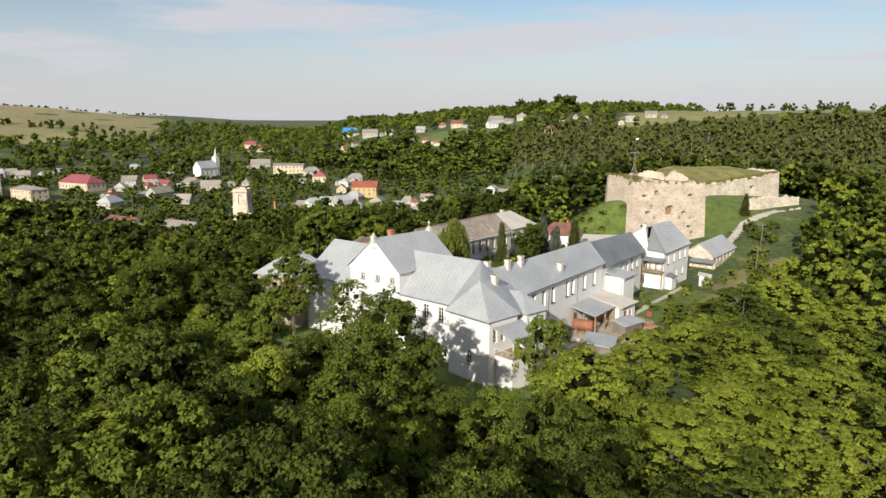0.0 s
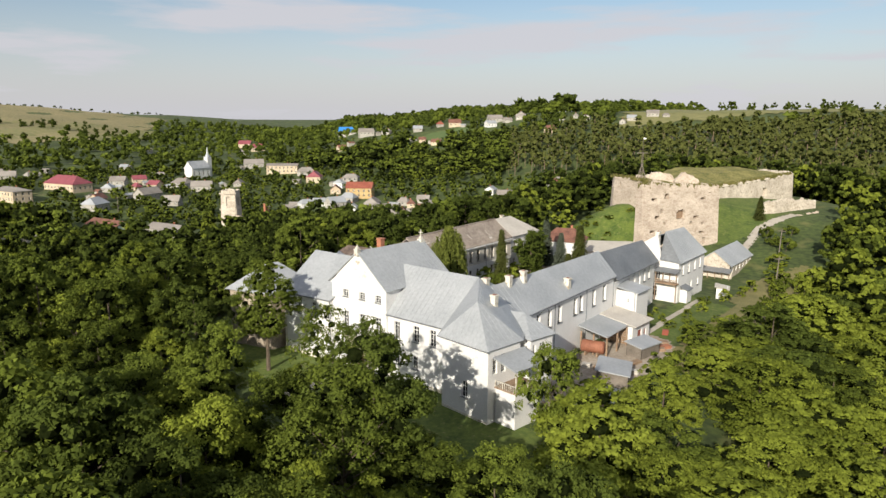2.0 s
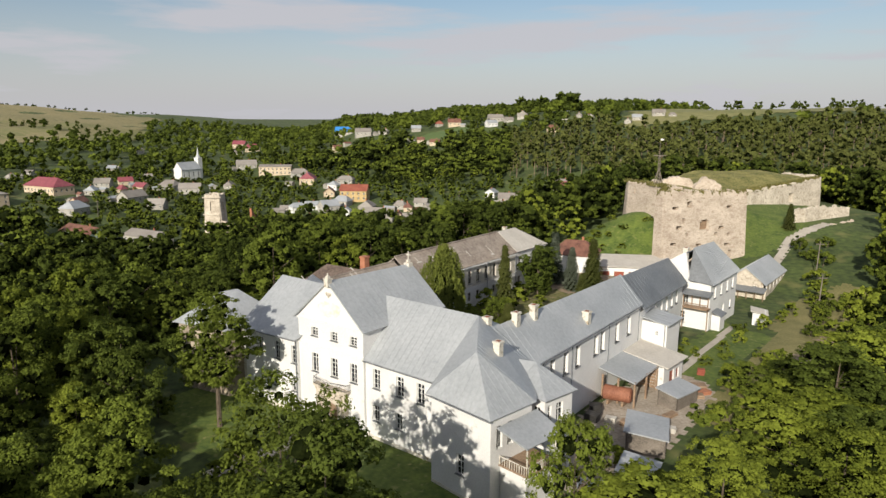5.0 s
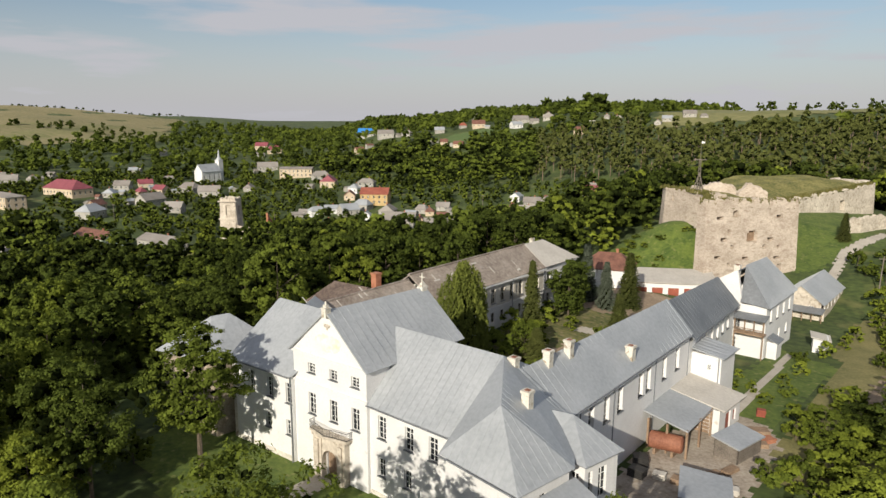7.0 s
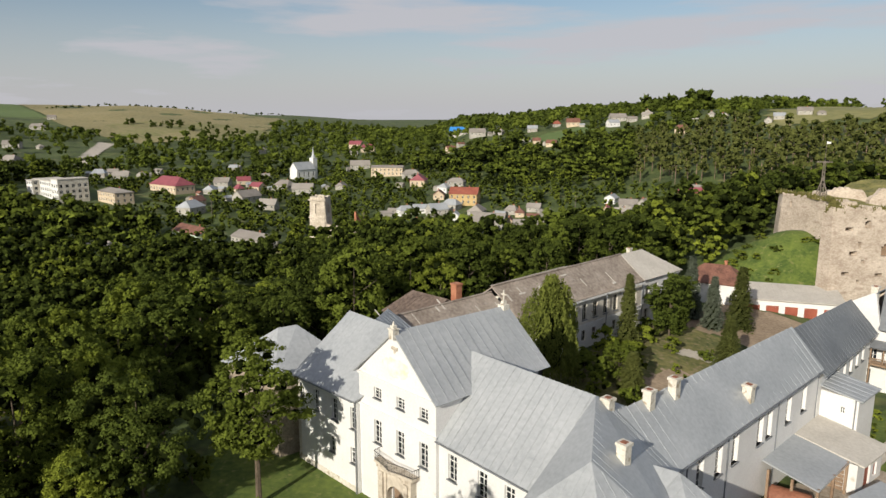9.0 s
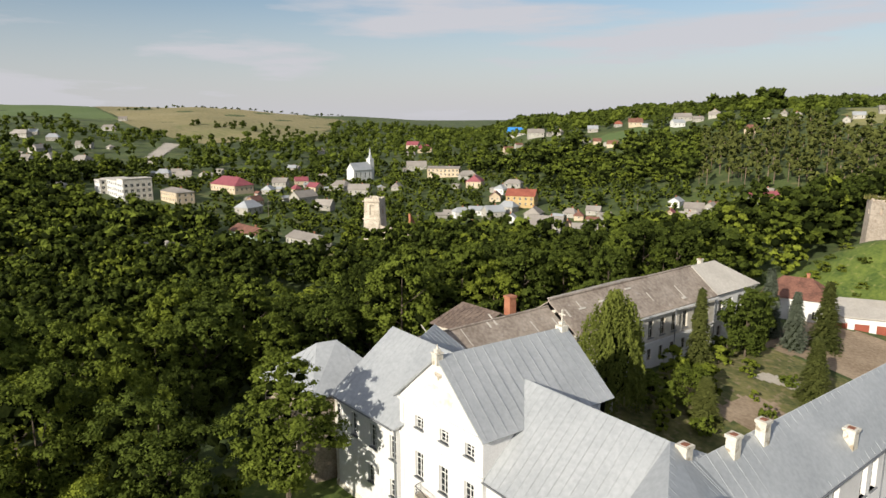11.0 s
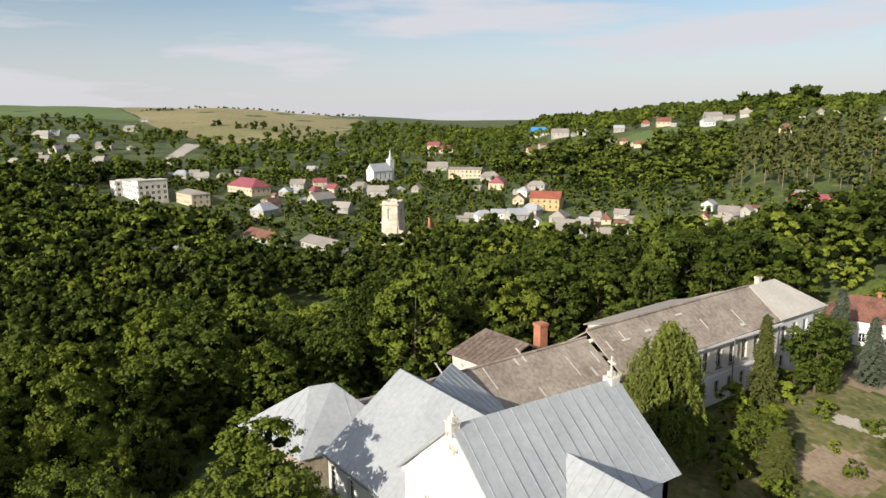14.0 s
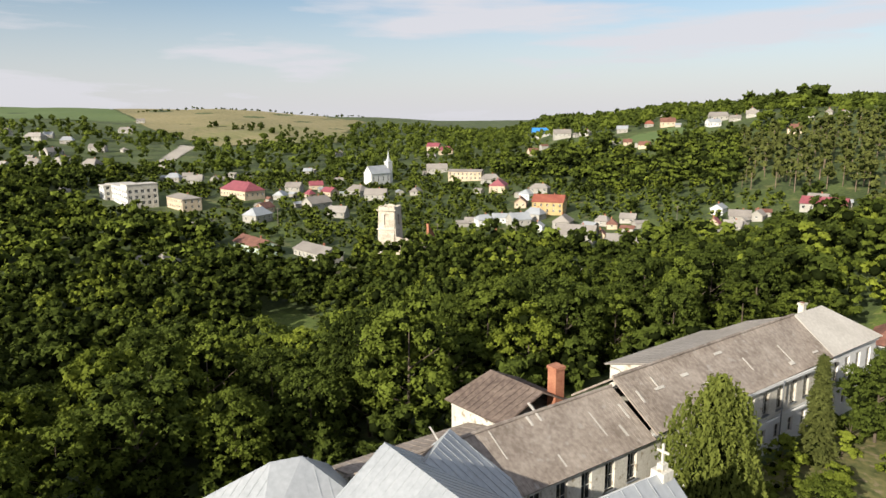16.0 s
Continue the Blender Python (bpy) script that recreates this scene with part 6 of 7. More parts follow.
def trunk_mesh(seed, height, base, radius, thick, material, limbs=6):
    r = np.random.RandomState(seed)
    bm = bmesh.new()
    bend = r.uniform(-0.4, 0.4, 2)
    rod(bm, (0, 0, -1.0), (bend[0] * 0.5, bend[1] * 0.5, base), thick, thick * 0.7, 7)
    rod(bm, (bend[0] * 0.5, bend[1] * 0.5, base), (bend[0], bend[1], height * 0.8), thick * 0.7, thick * 0.15, 6)
    for k in range(limbs):
        a, z = r.uniform(0, math.tau), base + (height - base) * r.uniform(0.0, 0.45)
        e = radius * r.uniform(0.55, 0.8)
        rod(bm, (bend[0] * 0.6, bend[1] * 0.6, z), (math.cos(a) * e, math.sin(a) * e, z + e * r.uniform(0.5, 1.0)), thick * 0.38, thick * 0.08, 5)
    me = bpy.data.meshes.new("trunk")
    bm.to_mesh(me)
    bm.free()
    me.materials.append(material)
    return me


def tree(name, label, category, crown_mesh, trunk):
    ob = thing(name, label, category)
    for n, me in (("trunk", trunk), ("crown", crown_mesh)):
        new(n, me).parent = ob
    return ob


def kinds(leaves, size, lobes):
    out = []
    for i, (mat, label, h, rad, base) in enumerate((
            (LEAF, "broad-crowned green deciduous tree", 16, 5.6, 2.4), (LEAF_YELLOW, "yellow-green maple tree with a domed crown", 14, 5.2, 1.6),
            (LEAF_DARK, "dark green dense deciduous tree", 17, 5.6, 2.4), (LEAF, "tall green deciduous tree with uneven crown", 18, 5.0, 3.0),
            (LEAF_YELLOW, "olive green spreading tree", 13, 5.8, 1.6))):
        me = leaf_mesh("crown", mat, seed=11 + i + leaves, height=h, radius=rad, base=base, lobes=lobes, leaves=leaves, size=size, core=0.46)
        out.append(tree("tree", label, "tree", me, trunk_mesh(5 + i, h, base, rad, 0.28, BARK)))
    return out


fine_kinds, near_kinds = kinds(17000, 0.21, 58), kinds(6200, 0.34, 40)
STOCK = fine_kinds + near_kinds


def plant(stock, x, y, scale, turn, sink=0.3, group="wood"):
    ob = copy_thing(stock, Matrix.Translation((x, y, float(ground(x, y)) - sink)) @ Matrix.Rotation(turn, 4, "Z") @ Matrix.Diagonal((scale[0], scale[0], scale[1], 1)))
    return tagged(ob, group=group)


# where no wood grows
KEEP_OFF = [
    [(-70, 6), (-68, -8), (-57, -12), (-42, -16), (-34, -22), (-24, -25), (-16, -21), (-4, -20), (13, -18), (17, -10), (14, 4), (14, 36), (23, 60), (23, 100), (18, 118), (16, 160), (18, 205), (-20, 230), (-60, 185), (-60, 140), (-52, 96), (-66, 60), (-64, 18)],
    [(-140, 26), (-178, 38), (-197, 50), (-203, 64), (-181, 67), (-164, 59), (-145, 47)],
    [(-212, 80), (-238, 86), (-242, 106), (-226, 109), (-210, 98)],
]
rnd = np.random.RandomState(4)
HOUSES = [(x, y, length) for _, x, y, length in HOMES] + SHEDS
HOUSES += [(-277, 80, 24), (-257, 99, 22), (-533, 478, 20), (-421, 296, 26), (-275, 245, 17), (-312, 272, 11), (-429, 125, 30), (-222, 212, 18), (-191, 208, 14), (-160, 310, 19), (-164, 161, 15), (-404, 83, 23), (-437, 61, 44), (-476, 249, 24), (-240, 124, 14)]


def scatter(x0, x1, y0, y1, gap, test):
    """Points at least about a gap apart, from a shaken grid."""
    X, Y = np.meshgrid(np.arange(x0, x1, gap), np.arange(y0, y1, gap))
    X = X + (np.arange(X.shape[0]) % 2)[:, None] * gap / 2 + rnd.uniform(-0.33, 0.33, X.shape) * gap
    Y = Y + rnd.uniform(-0.33, 0.33, Y.shape) * gap
    p = np.stack([X.ravel(), Y.ravel()], 1)
    ok = test(p[:, 0], p[:, 1])
    for o in KEEP_OFF:
        ok &= ~inside(o, p[:, 0], p[:, 1])
    p = p[ok]
    # houses stand free on the side that the flight sees
    for hx, hy, size in HOUSES:
        out = np.array((-hx, -20 - hy)) / math.hypot(hx, 20 + hy)
        along = (p - (hx, hy)) @ out
        side = np.abs((p - (hx, hy)) @ np.array((-out[1], out[0])))
        p = p[~((side < size * 0.62 + 3) & (along > -size * 0.6 - 3) & (along < size * 0.35 + (34 if hx in (-277, -257) else 2 if hx == -240 else 34 if hy > 380 and hx > -560 else 18 if size > 16 else 12)))]
    return p


def in_sight(x, y, margin=9):
    """The wedge of land that the flight looks over."""
    a = np.degrees(np.arctan2(-(x - 55), y + 79))
    b = np.degrees(np.arctan2(-(x + 5), y + 12))
    return ((a > 2 - margin) & (a < 74 + margin)) | ((b > 20 - margin) & (b < 91 + margin) & (x < -5))


def close(x, y):
    return (np.hypot(x - 30, y + 40) < 105) | (np.hypot(x + 35, y - 5) < 100)


near = scatter(-140, 75, -110, 160, 9.2, lambda x, y: in_sight(x, y, 3) & close(x, y) & (np.hypot(x - 55, y + 79) > 14))
# trees that stand out of the wood: kind, place, spread, height
SINGLE = [(3, -5.3, -33.8, 0.7, 13.4), (1, 7.3, -37.0, 0.8, 12.4), (0, 16.9, -22.7, 0.95, 11.4), (4, 13.8, -33.7, 0.7, 12.2), (1, 19.3, 9.4, 1.0, 10.0), (4, 27.3, 21.7, 1.3, 11.0),
          (4, 26.3, -9.3, 0.85, 9.6), (0, -48.4, -39.1, 1.0, 14.4), (2, -19.5, -42.1, 1.0, 14.4), (1, -51.0, -16.5, 0.95, 15.5), (2, -57.0, -9.0, 0.6, 12.5), (1, -41.5, -21.5, 0.75, 10.0), (1, -81.6, -2.7, 1.15, 17.5), (1, -26.5, -10.5, 0.36, 4.6), (0, -8.5, -15.0, 0.5, 8.0)]
SINGLE += [(0, 12.0, 47.5, 0.5, 5.4), (2, 17.0, 52.5, 0.7, 5.0), (1, -80.5, -13.0, 0.9, 15.0), (1, 33.0, 4.0, 1.1, 10.5), (0, 34.0, 34.0, 1.1, 10.0)]
TALL = (16, 14, 17, 18, 13)
for _, sx, sy, sp, _ in SINGLE:
    near = near[np.hypot(near[:, 0] - sx, near[:, 1] - sy) > 2.4 + 2.8 * sp]
# the trees along the stretch before the palace are built finest
a, b = np.array((45.0, -45.0)), np.array((-42.0, -18.0))
f = np.clip((near - a) @ (b - a) / ((b - a) @ (b - a)), 0, 1)[:, None]
near = near[np.argsort(np.linalg.norm(near - (a + f * (b - a)), axis=1))]
beyond = near[205:]
for i, (x, y) in enumerate(near[:205]):
    bank = x > 8 and y > -26
    # more dark-leaved kinds off the bank stand in for the wood's deep shade
    k = rnd.choice(5, p=(0.16, 0.36, 0.06, 0.08, 0.34) if bank else (0.24, 0.08, 0.44, 0.2, 0.04))
    s = rnd.uniform(0.68, 1.18) * (0.72 if -48 < x < -24 and y < -22 else 1.1 if y < -45 else 1)
    plant((fine_kinds if i < 34 else near_kinds)[k], x, y, (s * rnd.uniform(0.9, 1.12) * (1.12 if bank else 1), s * rnd.uniform(0.92, 1.1) * (0.68 if bank else 1)), rnd.uniform(0, 6.28))
for k, x, y, sp, h in SINGLE:
    plant((fine_kinds if x > -60 else near_kinds)[k], x, y, (sp, (h + 0.3) / TALL[k]), rnd.uniform(0, 6.28))
# single trees about the palace and in the courtyard
slim = leaf_mesh("crown", LEAF, seed=71, height=16.5, radius=4.4, base=4.6, lobes=62, leaves=13000, size=0.23, core=0.32)
tall_tree = tree("tree", "slender dark green tree standing on the lawn", "tree", slim, trunk_mesh(31, 16.5, 5.5, 4.0, 0.3, BARK))
bushy = leaf_mesh("crown", LEAF, seed=72, height=11.5, radius=4.9, base=0.8, lobes=60, leaves=8500, size=0.24, core=0.35)
bush_tree = tree("tree", "low bushy green tree in front of the facade", "tree", bushy, trunk_mesh(32, 11.5, 1.6, 4.4, 0.2, BARK, 22))
weep = leaf_mesh("crown", LEAF_BIRCH, model=weeper, seed=73, height=15.5, radius=3.9, base=1.0, strands=950, size=0.26)
birch = tree("birch", "weeping birch with drooping pale green twigs", "birch", weep, trunk_mesh(33, 15.5, 4.0, 2.4, 0.22, BIRCH_BARK, 10))
cone_mesh = leaf_mesh("crown", NEEDLE, model=conifer, seed=74, height=12.5, radius=2.2, base=0.7, leaves=6500, size=0.34)
spruce = tree("spruce", "narrow dark green conical spruce", "spruce", cone_mesh, trunk_mesh(34, 12, 1.0, 1.0, 0.2, BARK, 2))
blue_mesh = leaf_mesh("crown", NEEDLE_BLUE, model=conifer, seed=75, height=13.5, radius=2.7, base=0.8, leaves=7000, size=0.38)
blue_spruce = tree("spruce", "grey-blue conical spruce in the courtyard", "spruce", blue_mesh, trunk_mesh(35, 13, 1.0, 1.0, 0.2, BARK, 2))
shrub_mesh = leaf_mesh("crown", LEAF_YELLOW, seed=76, height=3.0, radius=1.7, base=0.1, lobes=12, leaves=1000, size=0.26)
shrub = tree("shrub", "rounded yellow-green garden shrub", "shrub", shrub_mesh, trunk_mesh(36, 2.5, 0.4, 1.0, 0.07, BARK, 4))
dark_mesh = leaf_mesh("crown", LEAF, seed=77, height=3.0, radius=1.7, base=0.1, lobes=12, leaves=1000, size=0.25)
dark_shrub = tree("shrub", "dense green shrub", "shrub", dark_mesh, trunk_mesh(37, 2.5, 0.4, 1.0, 0.07, BARK, 4))
tagged(dark_shrub, "dense dark green rounded shrub")
dome_mesh = leaf_mesh("crown", LEAF_DARK, seed=79, height=11.5, radius=4.2, base=0.7, lobes=90, leaves=12000, size=0.27, core=0.75, sprays=12)
dome_tree = tree("tree", "dense rounded dark green tree in the courtyard", "tree", dome_mesh, trunk_mesh(39, 11, 1.5, 3.0, 0.25, BARK))
STOCK += [dome_tree, dark_shrub, tall_tree, bush_tree, birch, spruce, blue_spruce, shrub]
def bare_tree(seed, height):
    r = np.random.RandomState(seed)
    ob = thing("bare_tree", "leafless grey tree with thin bare branches", "tree")
    bm = bmesh.new()

    def grow(p, d, length, thick, depth):
        q = p + d * length
        rod(bm, p, q, thick, thick * 0.62, 5)
        if depth:
            for _ in range(3 if depth > 1 else 4):
                e = (d + Vector(r.uniform(-0.75, 0.75, 3))).normalized()
                e.z = abs(e.z) * 0.8 + 0.15
                grow(q - d * length * r.uniform(0, 0.35), e.normalized(), length * r.uniform(0.6, 0.8), thick * 0.55, depth - 1)

    grow(Vector((0, 0, -0.5)), Vector((0, 0, 1)), height * 0.34, 0.16, 4)
    part("branch", bm, surface("dead_wood", (0.24, 0.21, 0.18), (0.42, 0.38, 0.34), 0.9, 6, 1.0, 0.2), ob)
    return ob


bare = bare_tree(4, 9.0)
STOCK.append(bare)
for x, y, s in ((19.0, 55.0, 0.9), (24.5, 70.0, 1.0), (30.0, -28.0, 1.15), (27.0, 47.0, 0.9), (35.0, -36.0, 1.2)):
    plant(bare, x, y, (s, s), rnd.uniform(0, 6.28))
plant(tall_tree, -38.2, -6.0, (1.22, 1.1), 0.3)
loose_mesh = leaf_mesh("crown", LEAF, seed=78, height=20.5, radius=6.4, base=2.5, lobes=64, leaves=9000, size=0.27, core=0.2)
loose_tree = tree("tree", "tall loose-crowned green tree with bare limbs showing", "tree", loose_mesh, trunk_mesh(38, 20.0, 4.0, 5.5, 0.3, BARK, 26))
STOCK.append(loose_tree)
plant(loose_tree, -8.0, -19.0, (0.9, 0.94), 1.2)
plant(loose_tree, 5.5, -30.0, (0.95, 0.95), 2.9)
plant(bush_tree, -1.0, -15.0, (0.6, 0.5), 1.2)
plant(bush_tree, 9.2, 0.6, (0.85, 1.15), 4.1)
plant(birch, -34.8, 36.0, (1.12, 1.06), 0.0, group="courtyard trees")
plant(spruce, -37.4, 58.6, (1.0, 1.02), 1.0, group="courtyard trees")
plant(dome_tree, -35.8, 69.0, (0.95, 1.0), 2.0, group="courtyard trees")
plant(blue_spruce, -39.6, 82.5, (1.0, 0.92), 0.6, group="courtyard trees")
plant(blue_spruce, -33.6, 79.5, (0.85, 0.75), 2.6, group="courtyard trees")
plant(spruce, -31.0, 84.5, (1.25, 0.95), 1.6, group="courtyard trees")
plant(spruce, -22.6, 63.0, (1.1, 0.8), 0.2, group="courtyard trees")
plant(spruce, -27.5, 45.0, (1.0, 0.5), 2.2, group="courtyard trees")
plant(bush_tree, -30.8, 46.4, (0.62, 0.5), 2.2, group="courtyard trees")
COURT_SHRUBS = [(-33.0, 41.0, 1.7), (-36.5, 44.5, 1.6), (-31.5, 50.5, 1.3), (-29.0, 38.0, 1.2), (-37.5, 66.0, 1.5), (-38.5, 53.5, 1.4), (-26.5, 64.5, 0.8), (-16.5, 66.5, 1.0), (-25.3, 41.5, 1.0), (-36.5, 62.5, 0.9), (-23.4, 52.6, 0.8), (-31.5, 62.0, 0.9), (-27.0, 56.0, 0.5), (-20.0, 57.0, 0.7), (-36.0, 50.0, 1.1), (-33.5, 55.0, 0.9)]
GARDEN_SHRUBS = [(-1.5, 57.0, 1.2), (0.6, 60.0, 1.0), (-2.8, 60.5, 1.1),
                (3.4, 56.5, 1.1), (5.0, 61.0, 1.2), (3.2, 66.0, 1.0), (-3.0, 65.0, 0.9), (4.0, 72.0, 1.3), (2.5, 79.0, 1.4), (4.8, 84.0, 1.6), (6.5, 92.0, 1.3), (7.5, 54.0, 1.2), (9.5, 47.0, 1.3), (8.8, 66.0, 1.2), (10.2, 34.0, 1.4), (5.8, 16.5, 0.9), (12.5, 12.0, 1.3),
                (-30.5, -9.0, 0.9), (-26.0, -13.5, 1.1), (-47.0, -9.5, 1.3), (7.0, 98.0, 1.4), (9.0, 110.0, 1.6), (6.0, 135.0, 1.7), (2.0, 138.0, 1.5), (-1.0, 143.0, 1.5), (8.0, 122.0, 1.6), (4.5, 148.0, 1.4)]
for x, y, s in COURT_SHRUBS + GARDEN_SHRUBS:
    s *= 0.62 if -4 < x < 9 and 45 < y < 100 else 1
    plant(shrub if rnd.uniform() < 0.55 else dark_shrub, x, y, (s * rnd.uniform(0.9, 1.2), s * rnd.uniform(0.8, 1.15)), rnd.uniform(0, 6.28), 0.1, group="garden shrubs")
for x, y in np.stack([rnd.uniform(11.5, 25, 110), rnd.uniform(30, 116, 110)], 1):
    if not (13 < x < 20 and 62 < y < 84) and rnd.uniform() < 0.9:
        s = rnd.uniform(0.5, 1.0) + 0.055 * (x - 9)
        plant(shrub if rnd.uniform() < 0.4 else dark_shrub, x, y, (s * rnd.uniform(0.9, 1.3), s * rnd.uniform(0.8, 1.3)), rnd.uniform(0, 6.28), 0.1, group="bank shrubs")
for k in range(22):
    x, y, s = rnd.uniform(-52, -34), rnd.uniform(106, 130), rnd.uniform(0.4, 0.9)
    plant(dark_shrub if k % 3 else shrub, x, y, (s * 1.3, s * 0.8), rnd.uniform(0, 6.28), 0.2, group="slope shrubs")
plant(spruce, -6.8, 158.0, (0.9, 0.62), 0.2, group="castle trees")


def far_wood(name, label, points, seed, low, high, material, leaves=70, slim=1.0, lobes=6, size=0.26, base=0.08, stems=False):
    """Far woods as one mesh of many uneven crowns."""
    r = np.random.RandomState(seed)
    models = []
    for k in range(4):
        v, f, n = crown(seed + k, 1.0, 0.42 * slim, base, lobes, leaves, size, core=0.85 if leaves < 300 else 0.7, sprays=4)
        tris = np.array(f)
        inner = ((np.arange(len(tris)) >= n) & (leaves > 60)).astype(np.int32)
        if stems:   # a bare three-sided stem below the crown
            foot = [(0.016 * math.cos(q * 2.1 + k), 0.016 * math.sin(q * 2.1 + k), z) for z in (-0.03, base + 0.35) for q in range(3)]
            at = len(v)
            v = np.concatenate([v, np.array(foot)])
            side = [(at + q, at + (q + 1) % 3, at + 3 + q) for q in range(3)] + [(at + (q + 1) % 3, at + 3 + (q + 1) % 3, at + 3 + q) for q in range(3)]
            tris = np.concatenate([tris, np.array(side)])
            inner = np.concatenate([inner, np.full(6, 2, np.int32)])
        models.append((v, tris, inner))
    verts, faces, inner, at = [], [], [], 0
    for x, y in points:
        v, f, core = models[r.randint(4)]
        a, h = r.uniform(0, 6.28), r.uniform(low, high)
        w = v[:, :2] @ np.array([[math.cos(a), math.sin(a)], [-math.sin(a), math.cos(a)]]) * h * r.uniform(0.85, 1.3)
        verts.append(np.column_stack([w + (x, y), v[:, 2] * h]))
        faces.append(f + at)
        inner.append(core)
        at += len(v)
    V, F = np.concatenate(verts), np.concatenate(faces)
    sizes = [len(v) for v in verts]
    V[:, 2] += np.repeat(ground(points[:, 0], points[:, 1]), sizes) - 0.4
    me = bpy.data.meshes.new(name)
    me.vertices.add(len(V)), me.loops.add(F.size), me.polygons.add(len(F))
    me.vertices.foreach_set("co", V.astype(np.float32).ravel())
    me.loops.foreach_set("vertex_index", F.astype(np.int32).ravel())
    me.polygons.foreach_set("loop_start", np.arange(len(F), dtype=np.int32) * 3)
    me.update(calc_edges=True)
    me.materials.append(material)
    # crown cores take the near-black shade colour here too
    me.materials.append(TWIG_SHADE)
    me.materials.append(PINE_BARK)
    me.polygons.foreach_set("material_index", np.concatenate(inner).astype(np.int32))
    return tagged(new(name, me), label, "wood", kind="stuff")


FIELDS = [
    [(-1013, 248), (-1056, 319), (-1013, 433), (-921, 466), (-832, 384), (-803, 278), (-833, 211)], [(-600, 100), (-812, 176), (-794, 198), (-597, 118)],
    [(-1500, 480), (-1900, 250), (-1900, -250), (-1180, -250), (-980, 170), (-760, 215), (-900, 430), (-1150, 600)],
    [(-205, 465), (-159, 486), (-126, 516), (-94, 550), (-50, 570), (60, 620), (80, 1200), (-330, 1200), (-300, 700), (-245, 590)], [(-402, 438), (-392, 468), (-371, 496), (-355, 486), (-358, 455), (-362, 430)]]
VILLAGE = [[(-140, 270), (-235, 170), (-300, 70), (-430, 20), (-520, 60), (-540, 290), (-400, 320), (-300, 300), (-220, 330), (-140, 330)],
           [(-560, 20), (-1000, 20), (-1000, 160), (-560, 140)], [(-560, 300), (-470, 420), (-420, 520), (-260, 560), (-250, 480), (-380, 400), (-450, 330)]]


def off_fields(x, y):
    ok = np.ones(x.shape, bool)
    for f in FIELDS:
        ok &= ~inside(f, x, y)
    return ok


def in_village(x, y):
    return np.any([inside(v, x, y) for v in VILLAGE], axis=0)


def ring(r0, r1):
    return lambda x, y: in_sight(x, y, 4) & (np.hypot(x + 15, y - 20) >= r0) & (np.hypot(x + 15, y - 20) < r1) & off_fields(x, y)


mid = scatter(-235, 110, -60, 270, 8.4, lambda x, y: in_sight(x, y, 4) & ~close(x, y) & (np.hypot(x + 15, y - 20) < 225))
mid = np.concatenate([mid, beyond])
# wood outside the view, added so its shadows fall on trees in sight
shade_belt = scatter(-150, 15, -90, -12, 9.6, lambda x, y: ~in_sight(x, y, 3))
far_wood("valley_wood", "green wood out of view on the spur, added for its shade", shade_belt, 53, 8, 12, LEAF_DARK, leaves=200, lobes=14, size=0.12, slim=0.9)
thicket = scatter(-104, -60, -2, 108, 4.6, lambda x, y: x > -104)
far_wood("undergrowth", "dense dark saplings and bushes below the palace", thicket, 57, 4, 8.5, LEAF_DARK, leaves=260, lobes=12, size=0.1)
shade = rnd.uniform(size=len(mid))
shade = np.where(mid[:, 0] > 8, 0.6 + 0.4 * shade, shade)   # lighter trees on the sunny bank
far_wood("valley_wood", "dense dark green deciduous wood on the valley side", mid[shade < 0.45], 41, 12, 18, LEAF_DARK, leaves=900, lobes=18, size=0.055, slim=0.92)
far_wood("valley_wood", "dense green deciduous wood on the valley side", mid[(shade >= 0.45) & (shade < 0.85)], 45, 11, 17, LEAF, leaves=900, lobes=18, size=0.055, slim=0.92)
far_wood("valley_wood", "yellow-green deciduous trees on the valley side", mid[shade >= 0.85], 49, 9, 15, LEAF_YELLOW, leaves=900, lobes=18, size=0.055, slim=0.925)
p = scatter(-620, 200, -60, 640, 9.5, ring(225, 520))
low_town = in_village(p[:, 0], p[:, 1])
p = p[~low_town]
gardens = scatter(-620, -130, 20, 560, 7.6, lambda x, y: ring(215, 600)(x, y) & in_village(x, y))
tone = rnd.uniform(size=len(gardens))
far_wood("garden_trees", "green garden trees between the village houses", gardens[tone < 0.5], 20, 3.0, 7.6, LEAF, leaves=90, lobes=6, size=0.16)
far_wood("garden_trees", "dark green garden trees between the village houses", gardens[(tone >= 0.5) & (tone < 0.8)], 24, 3.5, 9.0, LEAF_DARK, leaves=110, lobes=7, size=0.16)
far_wood("garden_trees", "yellow-green fruit trees between the village houses", gardens[tone >= 0.8], 26, 2.5, 6.0, LEAF_YELLOW, leaves=110, lobes=7, size=0.16)
pine = (np.degrees(np.arctan2(-p[:, 0], p[:, 1])) < 33) & (np.hypot(p[:, 0], p[:, 1]) > 310)
q = p[~pine]
shade = rnd.uniform(size=len(q)) + 0.25 * np.sin(q[:, 0] / 31) * np.sin(q[:, 1] / 27)
far_wood("woodland", "mixed deciduous woodland on the valley sides", q[shade < 0.5], 21, 7, 15, LEAF, leaves=210, lobes=9, size=0.12)
far_wood("woodland", "dark deciduous woodland on the valley sides", q[(shade >= 0.5) & (shade < 0.82)], 22, 8, 15, LEAF_DARK, leaves=210, lobes=9, size=0.12)
far_wood("woodland", "yellow-green trees scattered over the valley sides", q[shade >= 0.82], 23, 6, 12, LEAF_YELLOW, leaves=210, lobes=9, size=0.12)
far_wood("pine_wood", "dark pine wood on the hillside", p[pine], 25, 10, 17, NEEDLE, slim=0.5, leaves=150, lobes=8, size=0.1, base=0.34, stems=True)
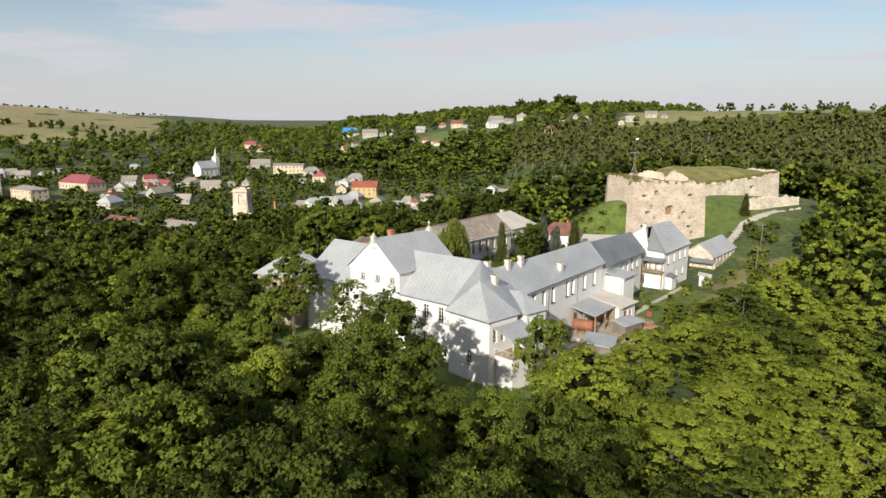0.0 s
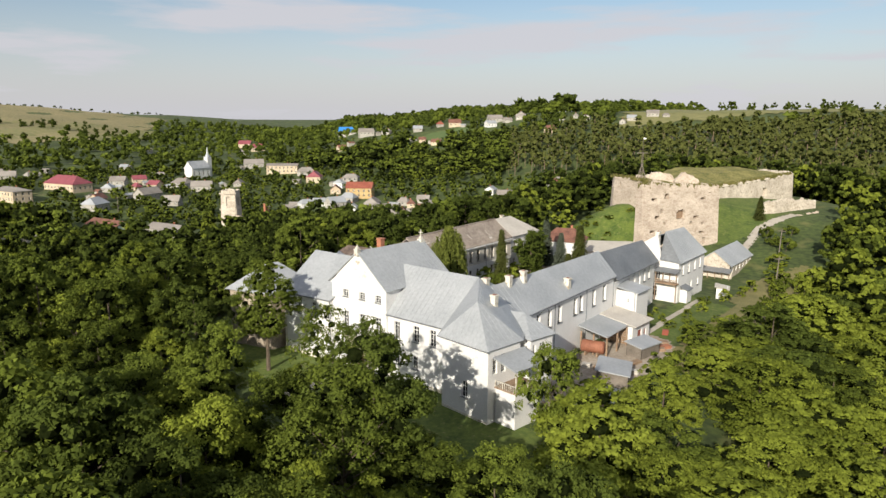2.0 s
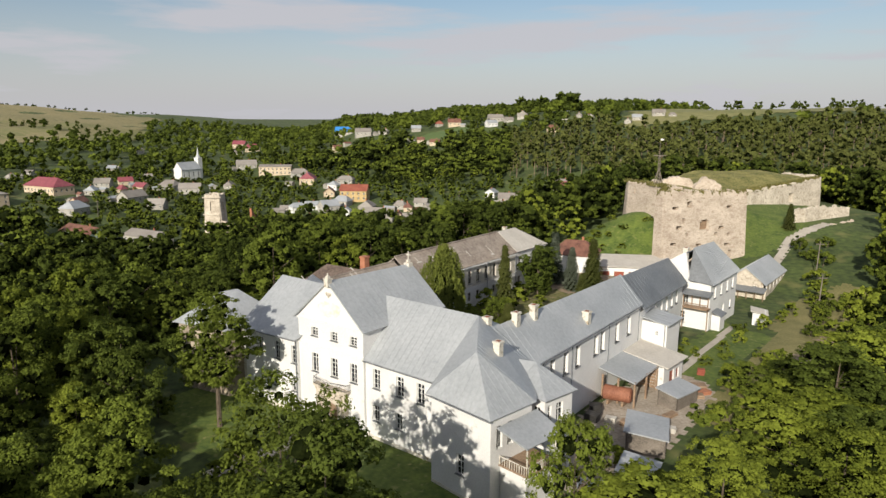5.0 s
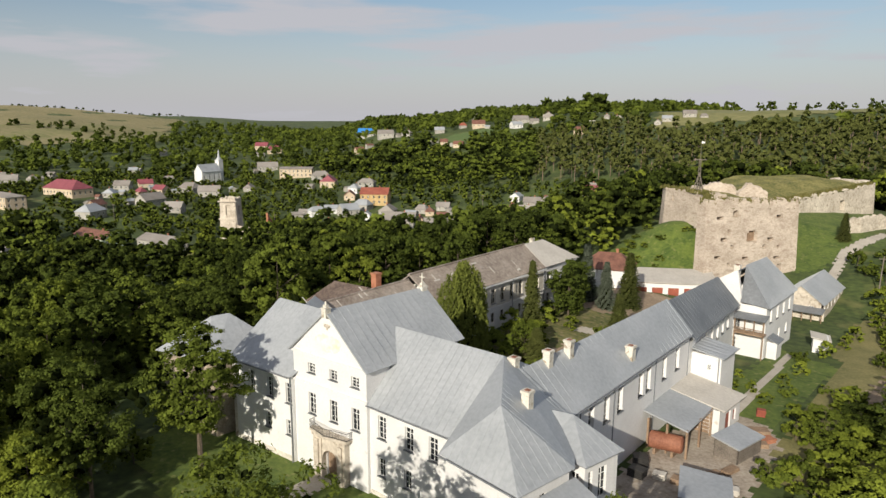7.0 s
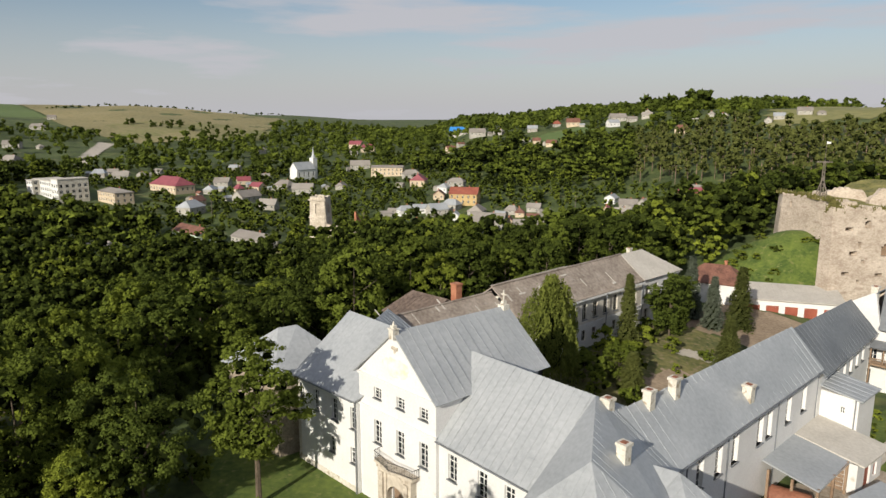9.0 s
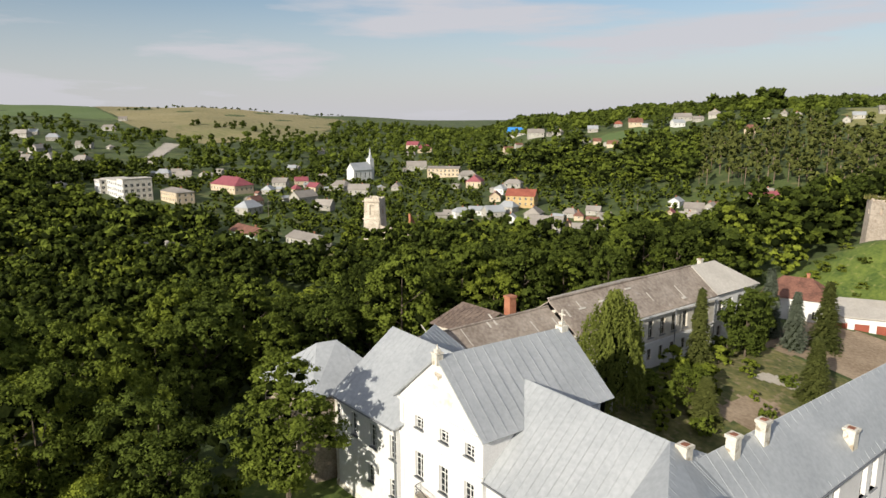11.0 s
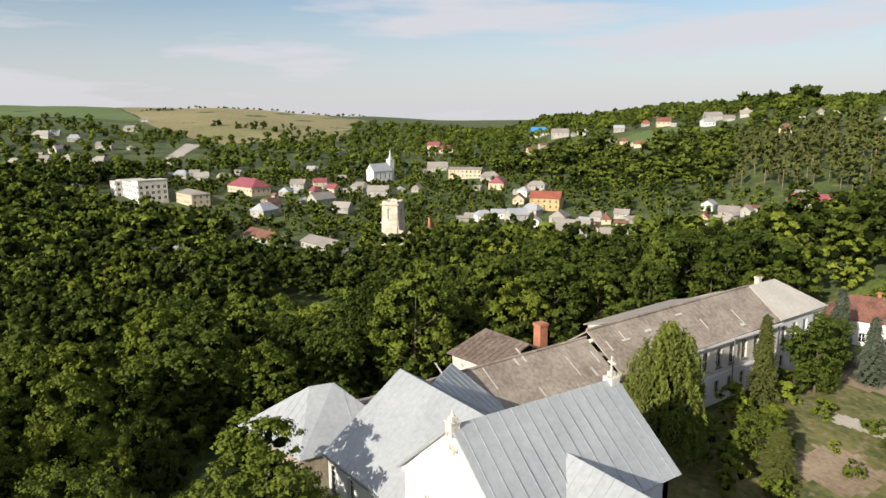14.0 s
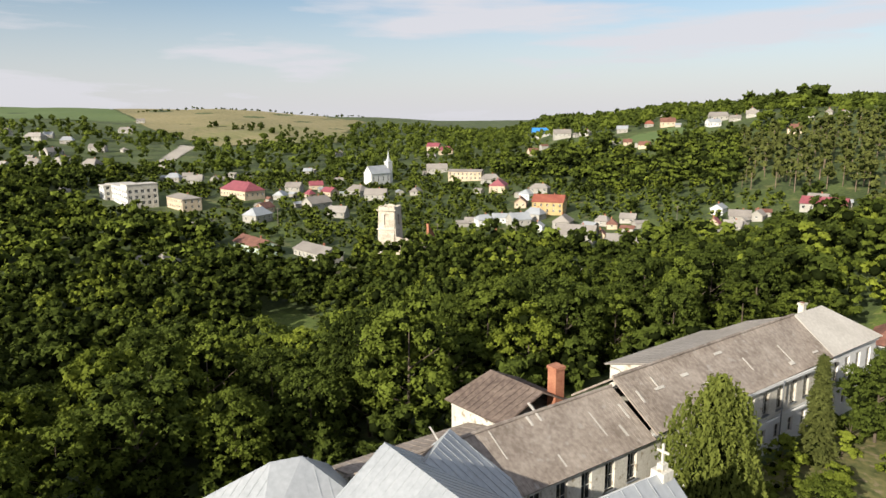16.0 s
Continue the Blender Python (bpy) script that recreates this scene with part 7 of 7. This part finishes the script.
p = scatter(-1300, 300, -60, 1200, 15.0, ring(520, 1150))
p = p[~in_village(p[:, 0], p[:, 1]) | (rnd.uniform(size=len(p)) < 0.45)]
hill = ramp((np.degrees(np.arctan2(-p[:, 0], p[:, 1])) - 48) / 10)
p = p[rnd.uniform(size=len(p)) > 0.35 * hill]
far_wood("distant_woodland", "distant woodland and hedgerows on the hills", p[::2], 29, 8, 14, LEAF, leaves=44, lobes=5, size=0.24)
far_wood("distant_woodland", "darker distant woods on the hills", p[1::2], 31, 8, 15, LEAF_DARK, leaves=44, lobes=5, size=0.24)

# rows of single trees on the skyline
row = np.concatenate([np.stack([np.linspace(-1290, -1480, 34) + rnd.uniform(-6, 6, 34), np.linspace(225, 520, 34) + rnd.uniform(-6, 6, 34)], 1), np.stack([np.linspace(-1480, -1330, 30), np.linspace(520, 700, 30) + rnd.uniform(-8, 8, 30)], 1)])
row = row[rnd.uniform(size=len(row)) < 0.8]
far_wood("tree_row", "row of small roadside trees on the skyline", row, 61, 5, 8, LEAF_DARK, leaves=40)
top = np.stack([rnd.uniform(-290, 60, 40), rnd.uniform(840, 960, 40)], 1)
far_wood("hilltop_trees", "scattered trees along the hilltop pasture", top, 63, 7, 14, LEAF_DARK, leaves=170, lobes=11, size=0.14, base=0.02)
hedge = rnd.uniform(size=70)
hedges = np.stack([-1040 + 210 * hedge + rnd.uniform(-14, 14, 70), 270 + 130 * hedge + np.where(np.arange(70) % 2, 60, 0) + rnd.uniform(-16, 16, 70)], 1)
far_wood("hedge_trees", "hedges and bushes across the rough pasture", hedges, 67, 4, 9, LEAF_DARK, leaves=60)
crest = np.array([(-316, 580), (-322, 588), (-345, 592), (-352, 600), (-385, 620), (-395, 626), (-300, 575)], float)
far_wood("crest_trees", "tall rounded trees standing on the crest", crest, 65, 14, 20, LEAF_DARK, leaves=160, lobes=9, size=0.16)
# the models from which the trees were copied
for ob in STOCK:
    for o in (*ob.children_recursive, ob):
        bpy.data.objects.remove(o)
